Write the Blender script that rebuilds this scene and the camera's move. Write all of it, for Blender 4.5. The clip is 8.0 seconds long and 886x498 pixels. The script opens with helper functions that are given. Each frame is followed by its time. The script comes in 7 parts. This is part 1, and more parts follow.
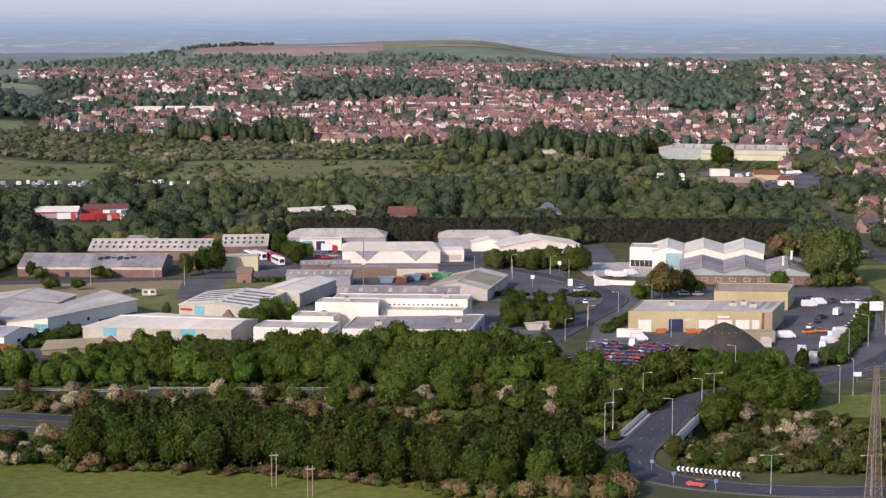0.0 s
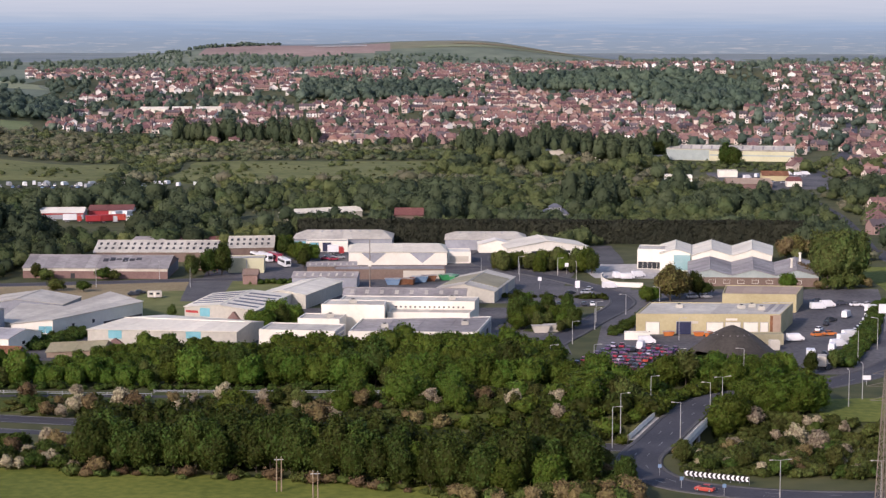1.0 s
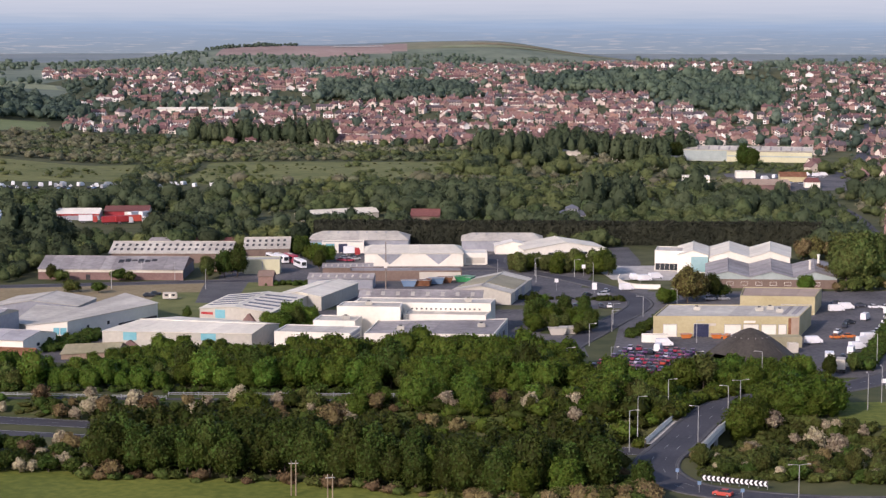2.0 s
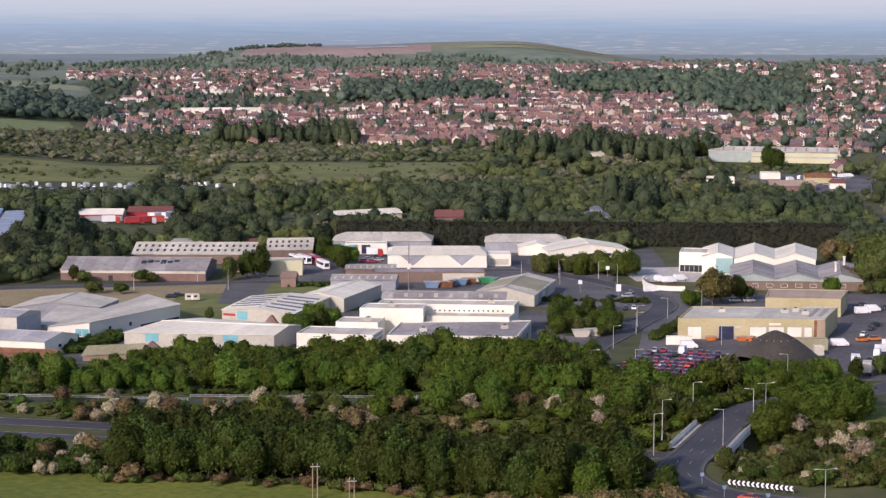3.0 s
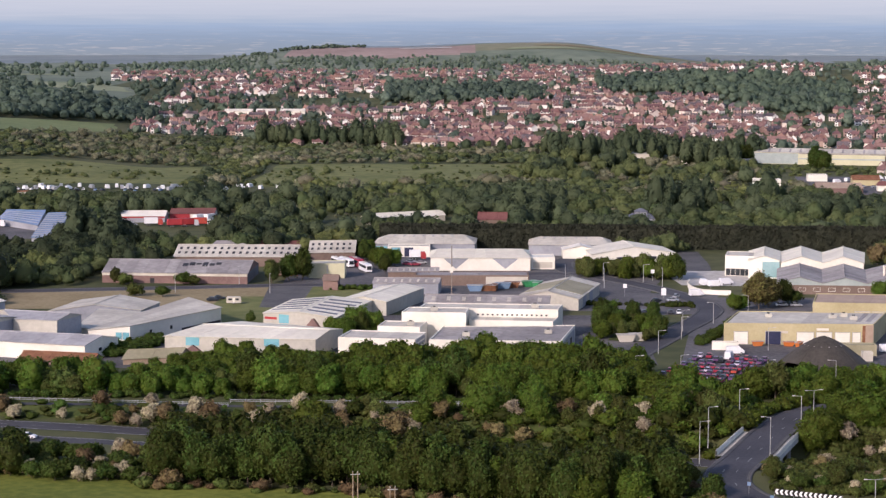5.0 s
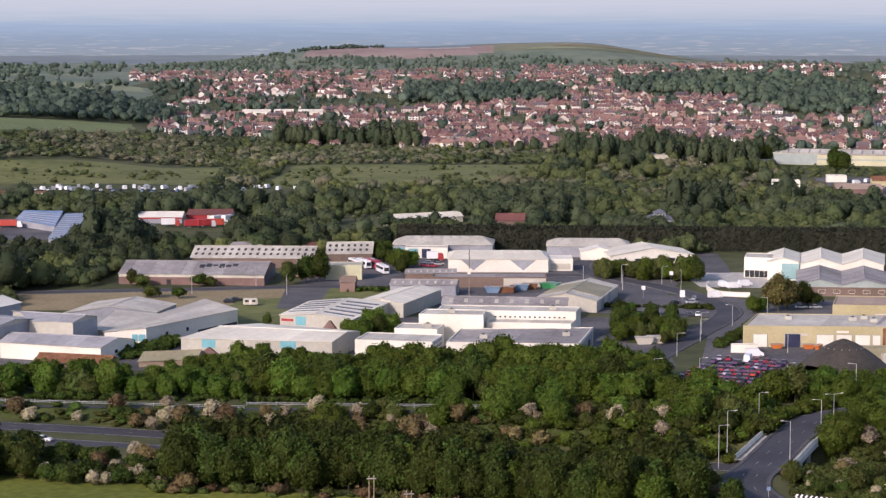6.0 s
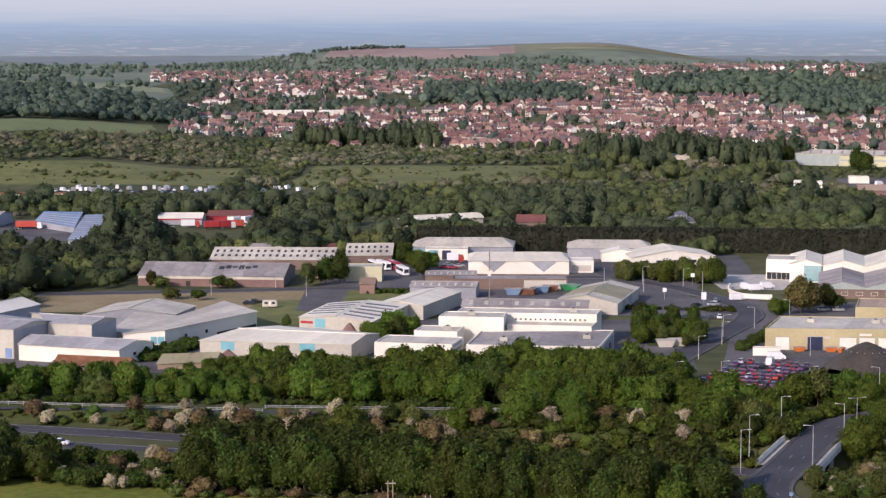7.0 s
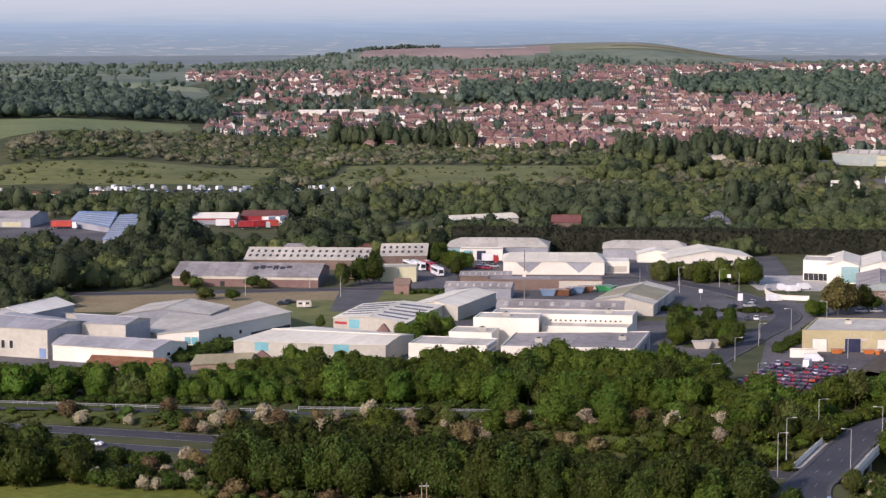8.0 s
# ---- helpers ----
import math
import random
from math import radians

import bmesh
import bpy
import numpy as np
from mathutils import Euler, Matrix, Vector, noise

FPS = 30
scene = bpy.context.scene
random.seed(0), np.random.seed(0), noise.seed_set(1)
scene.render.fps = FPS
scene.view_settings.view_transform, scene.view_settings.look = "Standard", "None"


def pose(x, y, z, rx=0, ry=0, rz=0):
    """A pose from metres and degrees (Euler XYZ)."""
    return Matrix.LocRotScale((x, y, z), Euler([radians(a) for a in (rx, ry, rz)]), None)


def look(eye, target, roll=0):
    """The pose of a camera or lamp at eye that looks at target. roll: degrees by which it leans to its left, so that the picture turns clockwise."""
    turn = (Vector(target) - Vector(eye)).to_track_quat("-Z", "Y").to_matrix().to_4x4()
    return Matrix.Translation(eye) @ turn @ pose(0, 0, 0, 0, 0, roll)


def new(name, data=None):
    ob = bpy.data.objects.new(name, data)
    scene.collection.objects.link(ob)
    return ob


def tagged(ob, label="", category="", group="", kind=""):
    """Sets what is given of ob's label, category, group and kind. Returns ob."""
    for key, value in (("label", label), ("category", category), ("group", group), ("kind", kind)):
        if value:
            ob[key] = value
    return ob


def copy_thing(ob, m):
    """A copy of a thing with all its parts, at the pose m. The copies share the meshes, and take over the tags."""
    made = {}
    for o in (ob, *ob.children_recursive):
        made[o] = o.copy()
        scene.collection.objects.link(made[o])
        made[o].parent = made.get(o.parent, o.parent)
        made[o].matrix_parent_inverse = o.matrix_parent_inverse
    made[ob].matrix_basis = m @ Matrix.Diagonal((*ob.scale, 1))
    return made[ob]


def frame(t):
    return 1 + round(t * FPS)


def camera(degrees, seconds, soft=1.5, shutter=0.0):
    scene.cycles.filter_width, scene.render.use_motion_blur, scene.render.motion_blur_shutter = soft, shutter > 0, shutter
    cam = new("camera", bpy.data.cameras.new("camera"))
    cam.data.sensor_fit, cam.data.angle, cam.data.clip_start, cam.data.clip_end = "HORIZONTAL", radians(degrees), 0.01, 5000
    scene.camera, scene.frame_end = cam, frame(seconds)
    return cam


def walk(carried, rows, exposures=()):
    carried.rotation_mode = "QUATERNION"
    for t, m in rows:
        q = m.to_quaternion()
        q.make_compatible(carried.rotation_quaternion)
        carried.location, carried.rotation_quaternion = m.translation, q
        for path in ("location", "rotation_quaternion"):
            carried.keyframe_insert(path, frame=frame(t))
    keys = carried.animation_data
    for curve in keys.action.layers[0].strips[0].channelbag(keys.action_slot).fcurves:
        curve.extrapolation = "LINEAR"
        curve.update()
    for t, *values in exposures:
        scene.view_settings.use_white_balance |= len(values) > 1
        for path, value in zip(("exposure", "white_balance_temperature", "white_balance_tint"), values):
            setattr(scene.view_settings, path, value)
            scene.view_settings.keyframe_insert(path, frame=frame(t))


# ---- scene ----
cam = camera(25.0, 8.0, soft=1.35)
PATH = [
    (0, pose(-0.000, 0.000, 100.000, 83.3845, -0.0816, -2.0486)),
    (0.5, pose(0.106, 1.692, 100.120, 83.3833, -0.0846, -1.9711)),
    (1, pose(0.265, 3.307, 100.204, 83.3899, -0.0933, -1.8418)),
    (1.5, pose(0.427, 4.904, 100.290, 83.3945, -0.0920, -1.6397)),
    (3, pose(0.874, 9.861, 100.185, 83.4106, -0.0713, -0.6669)),
    (3.5, pose(0.972, 11.486, 100.178, 83.4196, -0.0666, -0.3321)),
    (4, pose(1.127, 13.025, 100.250, 83.4221, -0.0527, 0.0061)),
    (4.5, pose(1.206, 14.585, 100.260, 83.4325, -0.0409, 0.3263)),
    (6, pose(1.489, 19.379, 100.430, 83.4388, -0.0017, 1.1227)),
    (6.5, pose(1.637, 21.022, 100.566, 83.4473, 0.0252, 1.4154)),
    (7, pose(1.705, 22.645, 100.607, 83.4468, 0.0331, 1.7230)),
    (7.5, pose(1.748, 24.156, 100.636, 83.4415, 0.0470, 2.2032)),
    (8, pose(1.750, 25.531, 100.588, 83.4366, 0.0684, 2.7328)),
]
walk(cam, PATH, [(0.0, 0.13, 6180, 26), (8.0, 0.13, 6180, 26)])

# world, sun
SUN_AZ = (-0.61, -0.792)
SUN_EL = 25.0
world = bpy.data.worlds.new("world")
scene.world = world
world.use_nodes = True
wn = world.node_tree.nodes
wsky = wn.new("ShaderNodeTexSky")
wsky.sky_type = "NISHITA"
wsky.sun_disc = False
wsky.sun_elevation = radians(SUN_EL)
wsky.sun_rotation = math.atan2(SUN_AZ[0], SUN_AZ[1])
wsky.dust_density = 1.5
wn["Background"].inputs[1].default_value = 0.15
world.node_tree.links.new(wsky.outputs[0], wn["Background"].inputs[0])
sun = new("sun", bpy.data.lights.new("sun", "SUN"))
sun.data.energy = 3.3
sun.data.angle = radians(0.6)
sun.data.color = (1.0, 0.88, 0.72)
sun.matrix_world = look((SUN_AZ[0] * 900, SUN_AZ[1] * 900, 993 * math.tan(radians(SUN_EL))), (0, 0, 0))


# materials
def mat(name, c1, c2, big=0.15, small=2.0, rough=0.8, bump=0.3, metal=0.0, obj_var=0.0, island=0.0, thin=0.0, dirt=0.5):
    """Two-scale noise between two colours, with relief; optional change by object, by loose piece, and light through leaves."""
    m = bpy.data.materials.new(name)
    m.use_nodes = True
    nt = m.node_tree
    n, l = nt.nodes, nt.links
    bs = n["Principled BSDF"]
    bs.inputs["Roughness"].default_value = rough
    bs.inputs["Metallic"].default_value = metal
    bs.inputs["Specular IOR Level"].default_value = 0.1 if thin else 0.3
    geo = n.new("ShaderNodeNewGeometry")
    nb, ns = n.new("ShaderNodeTexNoise"), n.new("ShaderNodeTexNoise")
    for node, sc in ((nb, big), (ns, small)):
        node.inputs["Scale"].default_value = sc
        node.inputs["Detail"].default_value = 4.0
        l.new(geo.outputs["Position"], node.inputs["Vector"])
    mix = n.new("ShaderNodeMath")
    mix.operation = "MULTIPLY_ADD"
    l.new(nb.outputs["Fac"], mix.inputs[0])
    mix.inputs[1].default_value = 1.0
    half = n.new("ShaderNodeMath")
    half.operation = "MULTIPLY_ADD"
    half.inputs[1].default_value = dirt
    half.inputs[2].default_value = -0.5 * dirt
    l.new(ns.outputs["Fac"], half.inputs[0])
    l.new(half.outputs[0], mix.inputs[2])
    ramp = n.new("ShaderNodeValToRGB")
    ramp.color_ramp.elements[0].position, ramp.color_ramp.elements[1].position = 0.28, 0.72
    ramp.color_ramp.elements[0].color, ramp.color_ramp.elements[1].color = (*c1, 1), (*c2, 1)
    l.new(mix.outputs[0], ramp.inputs[0])
    col = ramp.outputs[0]
    for amount, socket in ((obj_var, "o"), (island, "i")):
        if amount:
            rnd = n.new("ShaderNodeObjectInfo").outputs["Random"] if socket == "o" else geo.outputs["Random Per Island"]
            mr = n.new("ShaderNodeMapRange")
            mr.inputs["To Min"].default_value, mr.inputs["To Max"].default_value = 1 - amount, 1 + amount
            l.new(rnd, mr.inputs["Value"])
            hs = n.new("ShaderNodeHueSaturation")
            l.new(mr.outputs[0], hs.inputs["Value"])
            mh = n.new("ShaderNodeMapRange")
            mh.inputs["To Min"].default_value, mh.inputs["To Max"].default_value = 0.5 - amount * 0.06, 0.5 + amount * 0.06
            l.new(rnd, mh.inputs["Value"])
            l.new(mh.outputs[0], hs.inputs["Hue"])
            l.new(col, hs.inputs["Color"])
            col = hs.outputs[0]
    l.new(col, bs.inputs["Base Color"])
    if bump:
        bp = n.new("ShaderNodeBump")
        bp.inputs["Strength"].default_value = bump
        bp.inputs["Distance"].default_value = 0.1
        l.new(ns.outputs["Fac"], bp.inputs["Height"])
        l.new(bp.outputs[0], bs.inputs["Normal"])
    if thin:
        tr, ms = n.new("ShaderNodeBsdfTranslucent"), n.new("ShaderNodeMixShader")
        l.new(col, tr.inputs[0])
        ms.inputs[0].default_value = thin
        l.new(bs.outputs[0], ms.inputs[1])
        l.new(tr.outputs[0], ms.inputs[2])
        l.new(ms.outputs[0], n["Material Output"].inputs[0])
    return m


M = {
    "leaf": mat("leaf_green", (0.051, 0.087, 0.011), (0.119, 0.162, 0.024), 0.08, 1.5, 0.6, 0, obj_var=0.3, island=0.4, thin=0.4),
    "leaf_dark": mat("leaf_dark", (0.040, 0.064, 0.012), (0.078, 0.104, 0.021), 0.08, 1.5, 0.6, 0, obj_var=0.3, island=0.4, thin=0.4),
    "leaf_olive": mat("leaf_olive", (0.050, 0.068, 0.015), (0.104, 0.116, 0.031), 0.1, 1.5, 0.65, 0, obj_var=0.35, island=0.45, thin=0.3),
    "leaf_willow": mat("leaf_willow", (0.064, 0.086, 0.022), (0.125, 0.142, 0.042), 0.1, 1.5, 0.65, 0, obj_var=0.2, island=0.4, thin=0.3),
    "wood_dark": mat("leaf_wood_dark", (0.027, 0.040, 0.021), (0.054, 0.069, 0.034), 0.02, 0.12, 0.7, 0, island=0.2, thin=0.25, dirt=0.6),
    "wood_green": mat("leaf_wood_green", (0.050, 0.074, 0.030), (0.098, 0.122, 0.050), 0.03, 0.12, 0.7, 0, island=0.2, thin=0.25, dirt=0.6),
    "leaf_bronze": mat("leaf_bronze", (0.100, 0.096, 0.028), (0.185, 0.165, 0.056), 0.1, 1.5, 0.65, 0, obj_var=0.2, island=0.4, thin=0.3),
    "leaf_brown": mat("leaf_brown", (0.125, 0.092, 0.040), (0.205, 0.157, 0.078), 0.1, 1.5, 0.7, 0, obj_var=0.3, island=0.3, thin=0.2),
    "blossom": mat("blossom", (0.24, 0.205, 0.125), (0.42, 0.365, 0.25), 0.3, 1.5, 0.7, 0, obj_var=0.25, island=0.3, thin=0.2),
    # leaf_far colours hold more blue than near leaves, in place of haze.
    "leaf_far": mat("leaf_far", (0.068, 0.092, 0.038), (0.128, 0.150, 0.058), 0.03, 0.1, 0.7, 0, island=0.12, thin=0.25, dirt=0.5),
    "leaf_far_dark": mat("leaf_far_dark", (0.044, 0.064, 0.035), (0.080, 0.102, 0.052), 0.02, 0.12, 0.7, 0, island=0.12, thin=0.2, dirt=0.5),
    "leaf_far_fresh": mat("leaf_far_fresh", (0.092, 0.118, 0.040), (0.165, 0.180, 0.064), 0.03, 0.1, 0.7, 0, island=0.12, thin=0.25, dirt=0.5),
    # Grey-green for town trees, lightened and blued to imitate haze.
    "leaf_greygreen_haze": mat("leaf_far_greygreen_haze", (0.074, 0.112, 0.082), (0.122, 0.165, 0.110), 0.012, 0.06, 0.7, 0, island=0.12, thin=0.25, dirt=0.5),
    # Pale blue-grey ground: haze is painted into the plain's colour.
    "hazyplain": mat("far_hazy_plain", (0.15, 0.195, 0.205), (0.23, 0.265, 0.27), 0.004, 0.02, 0.95, 0, dirt=0.9),
    "pasture": mat("bright_pasture", (0.125, 0.165, 0.06), (0.19, 0.225, 0.09), 0.02, 0.2, 0.95, 0.3, dirt=0.8),
    "hillgrass": mat("dry_hill_grass", (0.165, 0.175, 0.105), (0.25, 0.235, 0.155), 0.01, 0.05, 0.95, 0, dirt=0.6),
    "palefield": mat("pale_pasture", (0.18, 0.215, 0.115), (0.26, 0.285, 0.17), 0.01, 0.05, 0.95, 0, dirt=0.6),
    "leaf_far_pale": mat("leaf_far_pale", (0.10, 0.11, 0.06), (0.22, 0.21, 0.135), 0.03, 0.15, 0.7, 0, island=0.3, thin=0.2, dirt=0.8),
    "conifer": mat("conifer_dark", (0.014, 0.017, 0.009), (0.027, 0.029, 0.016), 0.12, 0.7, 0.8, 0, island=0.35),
    # Greyed, lightened green standing in for haze over far ground.
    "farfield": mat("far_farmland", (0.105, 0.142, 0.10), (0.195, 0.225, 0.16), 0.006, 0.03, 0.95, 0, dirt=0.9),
    # Next two leaf colours have distance haze painted in: bluer and paler.
    "leaf_sage_haze": mat("leaf_sage_haze", (0.090, 0.132, 0.100), (0.162, 0.205, 0.148), 0.01, 0.06, 0.7, 0, island=0.15, thin=0.25, dirt=0.5),
    "leaf_slate_haze": mat("leaf_slate_haze", (0.060, 0.092, 0.072), (0.104, 0.140, 0.102), 0.01, 0.06, 0.7, 0, island=0.15, thin=0.25, dirt=0.5),
    "leaf_grey": mat("leaf_willow_grey", (0.088, 0.112, 0.058), (0.155, 0.180, 0.098), 0.03, 0.15, 0.7, 0, island=0.2, thin=0.25, dirt=0.6),
    "bark": mat("bark", (0.07, 0.055, 0.04), (0.14, 0.11, 0.08), 0.5, 4, 0.9, 0.5),
    "ground": mat("scrub_ground", (0.04, 0.055, 0.018), (0.105, 0.105, 0.042), 0.012, 0.1, 0.95, 0.3, dirt=0.8),
    "meadow": mat("meadow_grass", (0.092, 0.119, 0.013), (0.168, 0.188, 0.030), 0.03, 0.45, 0.95, 0.8, dirt=1.2),
    "verge": mat("verge_grass", (0.038, 0.058, 0.012), (0.082, 0.098, 0.026), 0.06, 0.8, 0.95, 0.6, dirt=0.9),
    "dry": mat("dry_grass", (0.205, 0.160, 0.080), (0.310, 0.250, 0.140), 0.05, 0.6, 0.95, 0.5, dirt=0.8),
    "heath": mat("heath_grass", (0.098, 0.116, 0.032), (0.182, 0.190, 0.064), 0.03, 0.15, 0.95, 0.4, dirt=0.9),
    "soil": mat("bare_soil", (0.25, 0.18, 0.155), (0.36, 0.275, 0.24), 0.01, 0.1, 0.95, 0.4),
    "asphalt": mat("asphalt", (0.044, 0.044, 0.052), (0.080, 0.080, 0.090), 0.06, 1.2, 0.85, 0.3, dirt=0.7),
    "yard": mat("yard_tarmac", (0.062, 0.060, 0.066), (0.150, 0.143, 0.140), 0.05, 0.7, 0.85, 0.3, dirt=0.8),
    "footway": mat("footway_tarmac", (0.07, 0.07, 0.074), (0.125, 0.122, 0.12), 0.1, 1.0, 0.9, 0.3, dirt=0.8),
    "concrete": mat("concrete", (0.36, 0.345, 0.32), (0.54, 0.52, 0.48), 0.3, 2, 0.85, 0.3),
    # Lightened concrete: its paleness stands in for sun on the bridge parapets.
    "parapet": mat("brightened_concrete", (0.66, 0.613, 0.495), (0.8, 0.751, 0.621), 0.3, 2, 0.8, 0.2, dirt=0.6),
    "paint": mat("road_paint", (0.55, 0.55, 0.52), (0.75, 0.75, 0.72), 0.5, 3, 0.7, 0.1),
    "wornpaint": mat("worn_road_paint", (0.20, 0.20, 0.195), (0.46, 0.46, 0.44), 0.4, 3, 0.8, 0.1),
    "white": mat("white_cladding", (0.67, 0.637, 0.542), (0.82, 0.785, 0.69), 0.08, 0.8, 0.5, 0.1, obj_var=0.05, dirt=0.4),
    "cream": mat("cream_cladding", (0.43, 0.40, 0.335), (0.57, 0.53, 0.45), 0.08, 0.8, 0.6, 0.1, obj_var=0.05),
    "greypale": mat("pale_grey_cladding", (0.4, 0.38, 0.324), (0.515, 0.494, 0.423), 0.08, 0.8, 0.5, 0.1, dirt=0.7),
    "buff": mat("buff_brick", (0.38, 0.325, 0.175), (0.50, 0.44, 0.26), 0.1, 1.5, 0.8, 0.2),
    "brick": mat("red_brick", (0.16, 0.10, 0.09), (0.25, 0.16, 0.14), 0.1, 1.5, 0.85, 0.3, obj_var=0.15),
    "greyclad": mat("grey_cladding", (0.24, 0.25, 0.28), (0.36, 0.37, 0.40), 0.08, 0.8, 0.5, 0.1, obj_var=0.08),
    "roofgrey": mat("grey_roof_sheet", (0.225, 0.208, 0.200), (0.36, 0.338, 0.322), 0.07, 0.5, 0.75, 0.3, obj_var=0.14, dirt=0.8),
    "roofpale": mat("pale_roof_sheet", (0.4, 0.37, 0.306), (0.6, 0.563, 0.473), 0.07, 0.5, 0.6, 0.2, obj_var=0.10, dirt=0.7),
    "rooflilac": mat("blue_grey_roof_sheet", (0.29, 0.285, 0.29), (0.42, 0.415, 0.42), 0.07, 0.5, 0.6, 0.2, obj_var=0.10, dirt=0.7),
    "slateblue": mat("blue_grey_slate", (0.085, 0.092, 0.115), (0.14, 0.15, 0.18), 0.07, 0.9, 0.6, 0.2),
    "roofwhite": mat("weathered_white_roof_sheet", (0.63, 0.593, 0.482), (0.78, 0.736, 0.608), 0.07, 0.5, 0.6, 0.2, obj_var=0.06, dirt=0.7),
    "paleyellow": mat("pale_yellow_cladding", (0.47, 0.45, 0.29), (0.58, 0.56, 0.38), 0.08, 0.8, 0.6, 0.1),
    "roofolive": mat("olive_roof_sheet", (0.26, 0.24, 0.15), (0.38, 0.35, 0.23), 0.07, 0.9, 0.7, 0.2, obj_var=0.06),
    "rooftan": mat("tan_roof_sheet", (0.30, 0.22, 0.16), (0.42, 0.32, 0.24), 0.07, 0.9, 0.7, 0.2, obj_var=0.06),
    "teal": mat("teal_panel", (0.13, 0.36, 0.42), (0.20, 0.45, 0.51), 0.3, 1.5, 0.5, 0.05),
    "tealwall": mat("teal_cladding", (0.22, 0.38, 0.39), (0.31, 0.46, 0.47), 0.2, 1.0, 0.6, 0.05),
    "paleteal": mat("pale_teal_cladding", (0.29, 0.34, 0.325), (0.38, 0.43, 0.41), 0.2, 1.0, 0.6, 0.05),
    "blue": mat("blue_paint", (0.12, 0.20, 0.33), (0.20, 0.29, 0.42), 0.3, 1.5, 0.5, 0.05, obj_var=0.2),
    "navy": mat("navy_door", (0.02, 0.025, 0.06), (0.04, 0.045, 0.09), 0.3, 1.5, 0.5, 0.05),
    "brown": mat("brown_wall", (0.14, 0.10, 0.08), (0.22, 0.16, 0.13), 0.1, 1.2, 0.85, 0.2),
    "maroon": mat("maroon_car_paint", (0.26, 0.03, 0.05), (0.36, 0.05, 0.08), 0.3, 1, 0.3, 0),
    "red": mat("red_paint", (0.36, 0.04, 0.035), (0.47, 0.075, 0.06), 0.3, 1.5, 0.45, 0.05, obj_var=0.15),
    "orange": mat("orange_paint", (0.50, 0.14, 0.03), (0.62, 0.20, 0.05), 0.3, 1.5, 0.5, 0.05),
    "green": mat("green_paint", (0.04, 0.26, 0.10), (0.07, 0.36, 0.15), 0.3, 1.5, 0.5, 0.05),
    "yellow": mat("yellow_paint", (0.55, 0.40, 0.05), (0.68, 0.50, 0.08), 0.3, 1.5, 0.5, 0.05),
    "black": mat("dark_rubber", (0.012, 0.012, 0.012), (0.03, 0.03, 0.03), 0.5, 3, 0.8, 0.05),
    "dark": mat("dark_opening", (0.02, 0.02, 0.022), (0.045, 0.045, 0.05), 0.5, 3, 0.6, 0.05),
    "glass": mat("window_glass", (0.02, 0.025, 0.03), (0.05, 0.055, 0.06), 0.5, 2, 0.08, 0),
    "steel": mat("galvanised_steel", (0.32, 0.32, 0.31), (0.48, 0.48, 0.46), 0.5, 3, 0.5, 0.05, 0.3),
    "wood": mat("pole_wood", (0.20, 0.15, 0.10), (0.33, 0.26, 0.18), 0.5, 3, 0.9, 0.3),
    "pylon": mat("weathered_steel", (0.17, 0.14, 0.115), (0.28, 0.24, 0.20), 0.4, 2, 0.7, 0.2, 0.2),
    "rust": mat("rusty_brown", (0.14, 0.06, 0.03), (0.27, 0.13, 0.07), 0.4, 2, 0.85, 0.3),
    "redroof": mat("dark_red_roof_sheet", (0.13, 0.05, 0.045), (0.19, 0.08, 0.07), 0.1, 0.9, 0.8, 0.3, dirt=0.8),
    "dome": mat("dark_membrane", (0.04, 0.036, 0.03), (0.07, 0.062, 0.052), 0.15, 1.2, 0.75, 0.2, dirt=0.8),
    # Next five house colours are muted and lightened in place of haze.
    "rooftile": mat("red_roof_tile", (0.140, 0.078, 0.076), (0.235, 0.138, 0.126), 0.01, 0.3, 0.85, 0.1, obj_var=0.25, island=0.3),
    "roofslate": mat("dark_slate_roof", (0.085, 0.068, 0.076), (0.145, 0.118, 0.124), 0.01, 0.3, 0.7, 0.1, obj_var=0.2, island=0.3),
    "roofterra": mat("orange_roof_tile", (0.19, 0.105, 0.085), (0.29, 0.165, 0.13), 0.01, 0.3, 0.85, 0.1, obj_var=0.2, island=0.25),
    "housebrick": mat("house_brick", (0.25, 0.162, 0.140), (0.38, 0.268, 0.230), 0.02, 0.3, 0.85, 0.1, obj_var=0.2, island=0.25),
    "houserender": mat("house_render", (0.52, 0.445, 0.385), (0.72, 0.635, 0.56), 0.02, 0.3, 0.85, 0.1, obj_var=0.15, island=0.2),
    "farwhite": mat("far_white_wall", (0.66, 0.63, 0.59), (0.84, 0.81, 0.77), 0.02, 0.2, 0.7, 0.1, island=0.2),
    "carwhite": mat("white_car_paint", (0.72, 0.72, 0.72), (0.82, 0.82, 0.82), 0.3, 1, 0.3, 0),
    "cardark": mat("dark_car_paint", (0.02, 0.025, 0.035), (0.06, 0.065, 0.08), 0.3, 1, 0.25, 0, obj_var=0.4),
    "carsilver": mat("silver_car_paint", (0.36, 0.37, 0.39), (0.46, 0.47, 0.49), 0.3, 1, 0.3, 0, 0.4),
    "carlilac": mat("lilac_car_paint", (0.42, 0.36, 0.46), (0.55, 0.48, 0.58), 0.3, 1, 0.3, 0),
    "carpurple": mat("purple_car_paint", (0.09, 0.045, 0.11), (0.17, 0.08, 0.18), 0.3, 1, 0.3, 0),
}


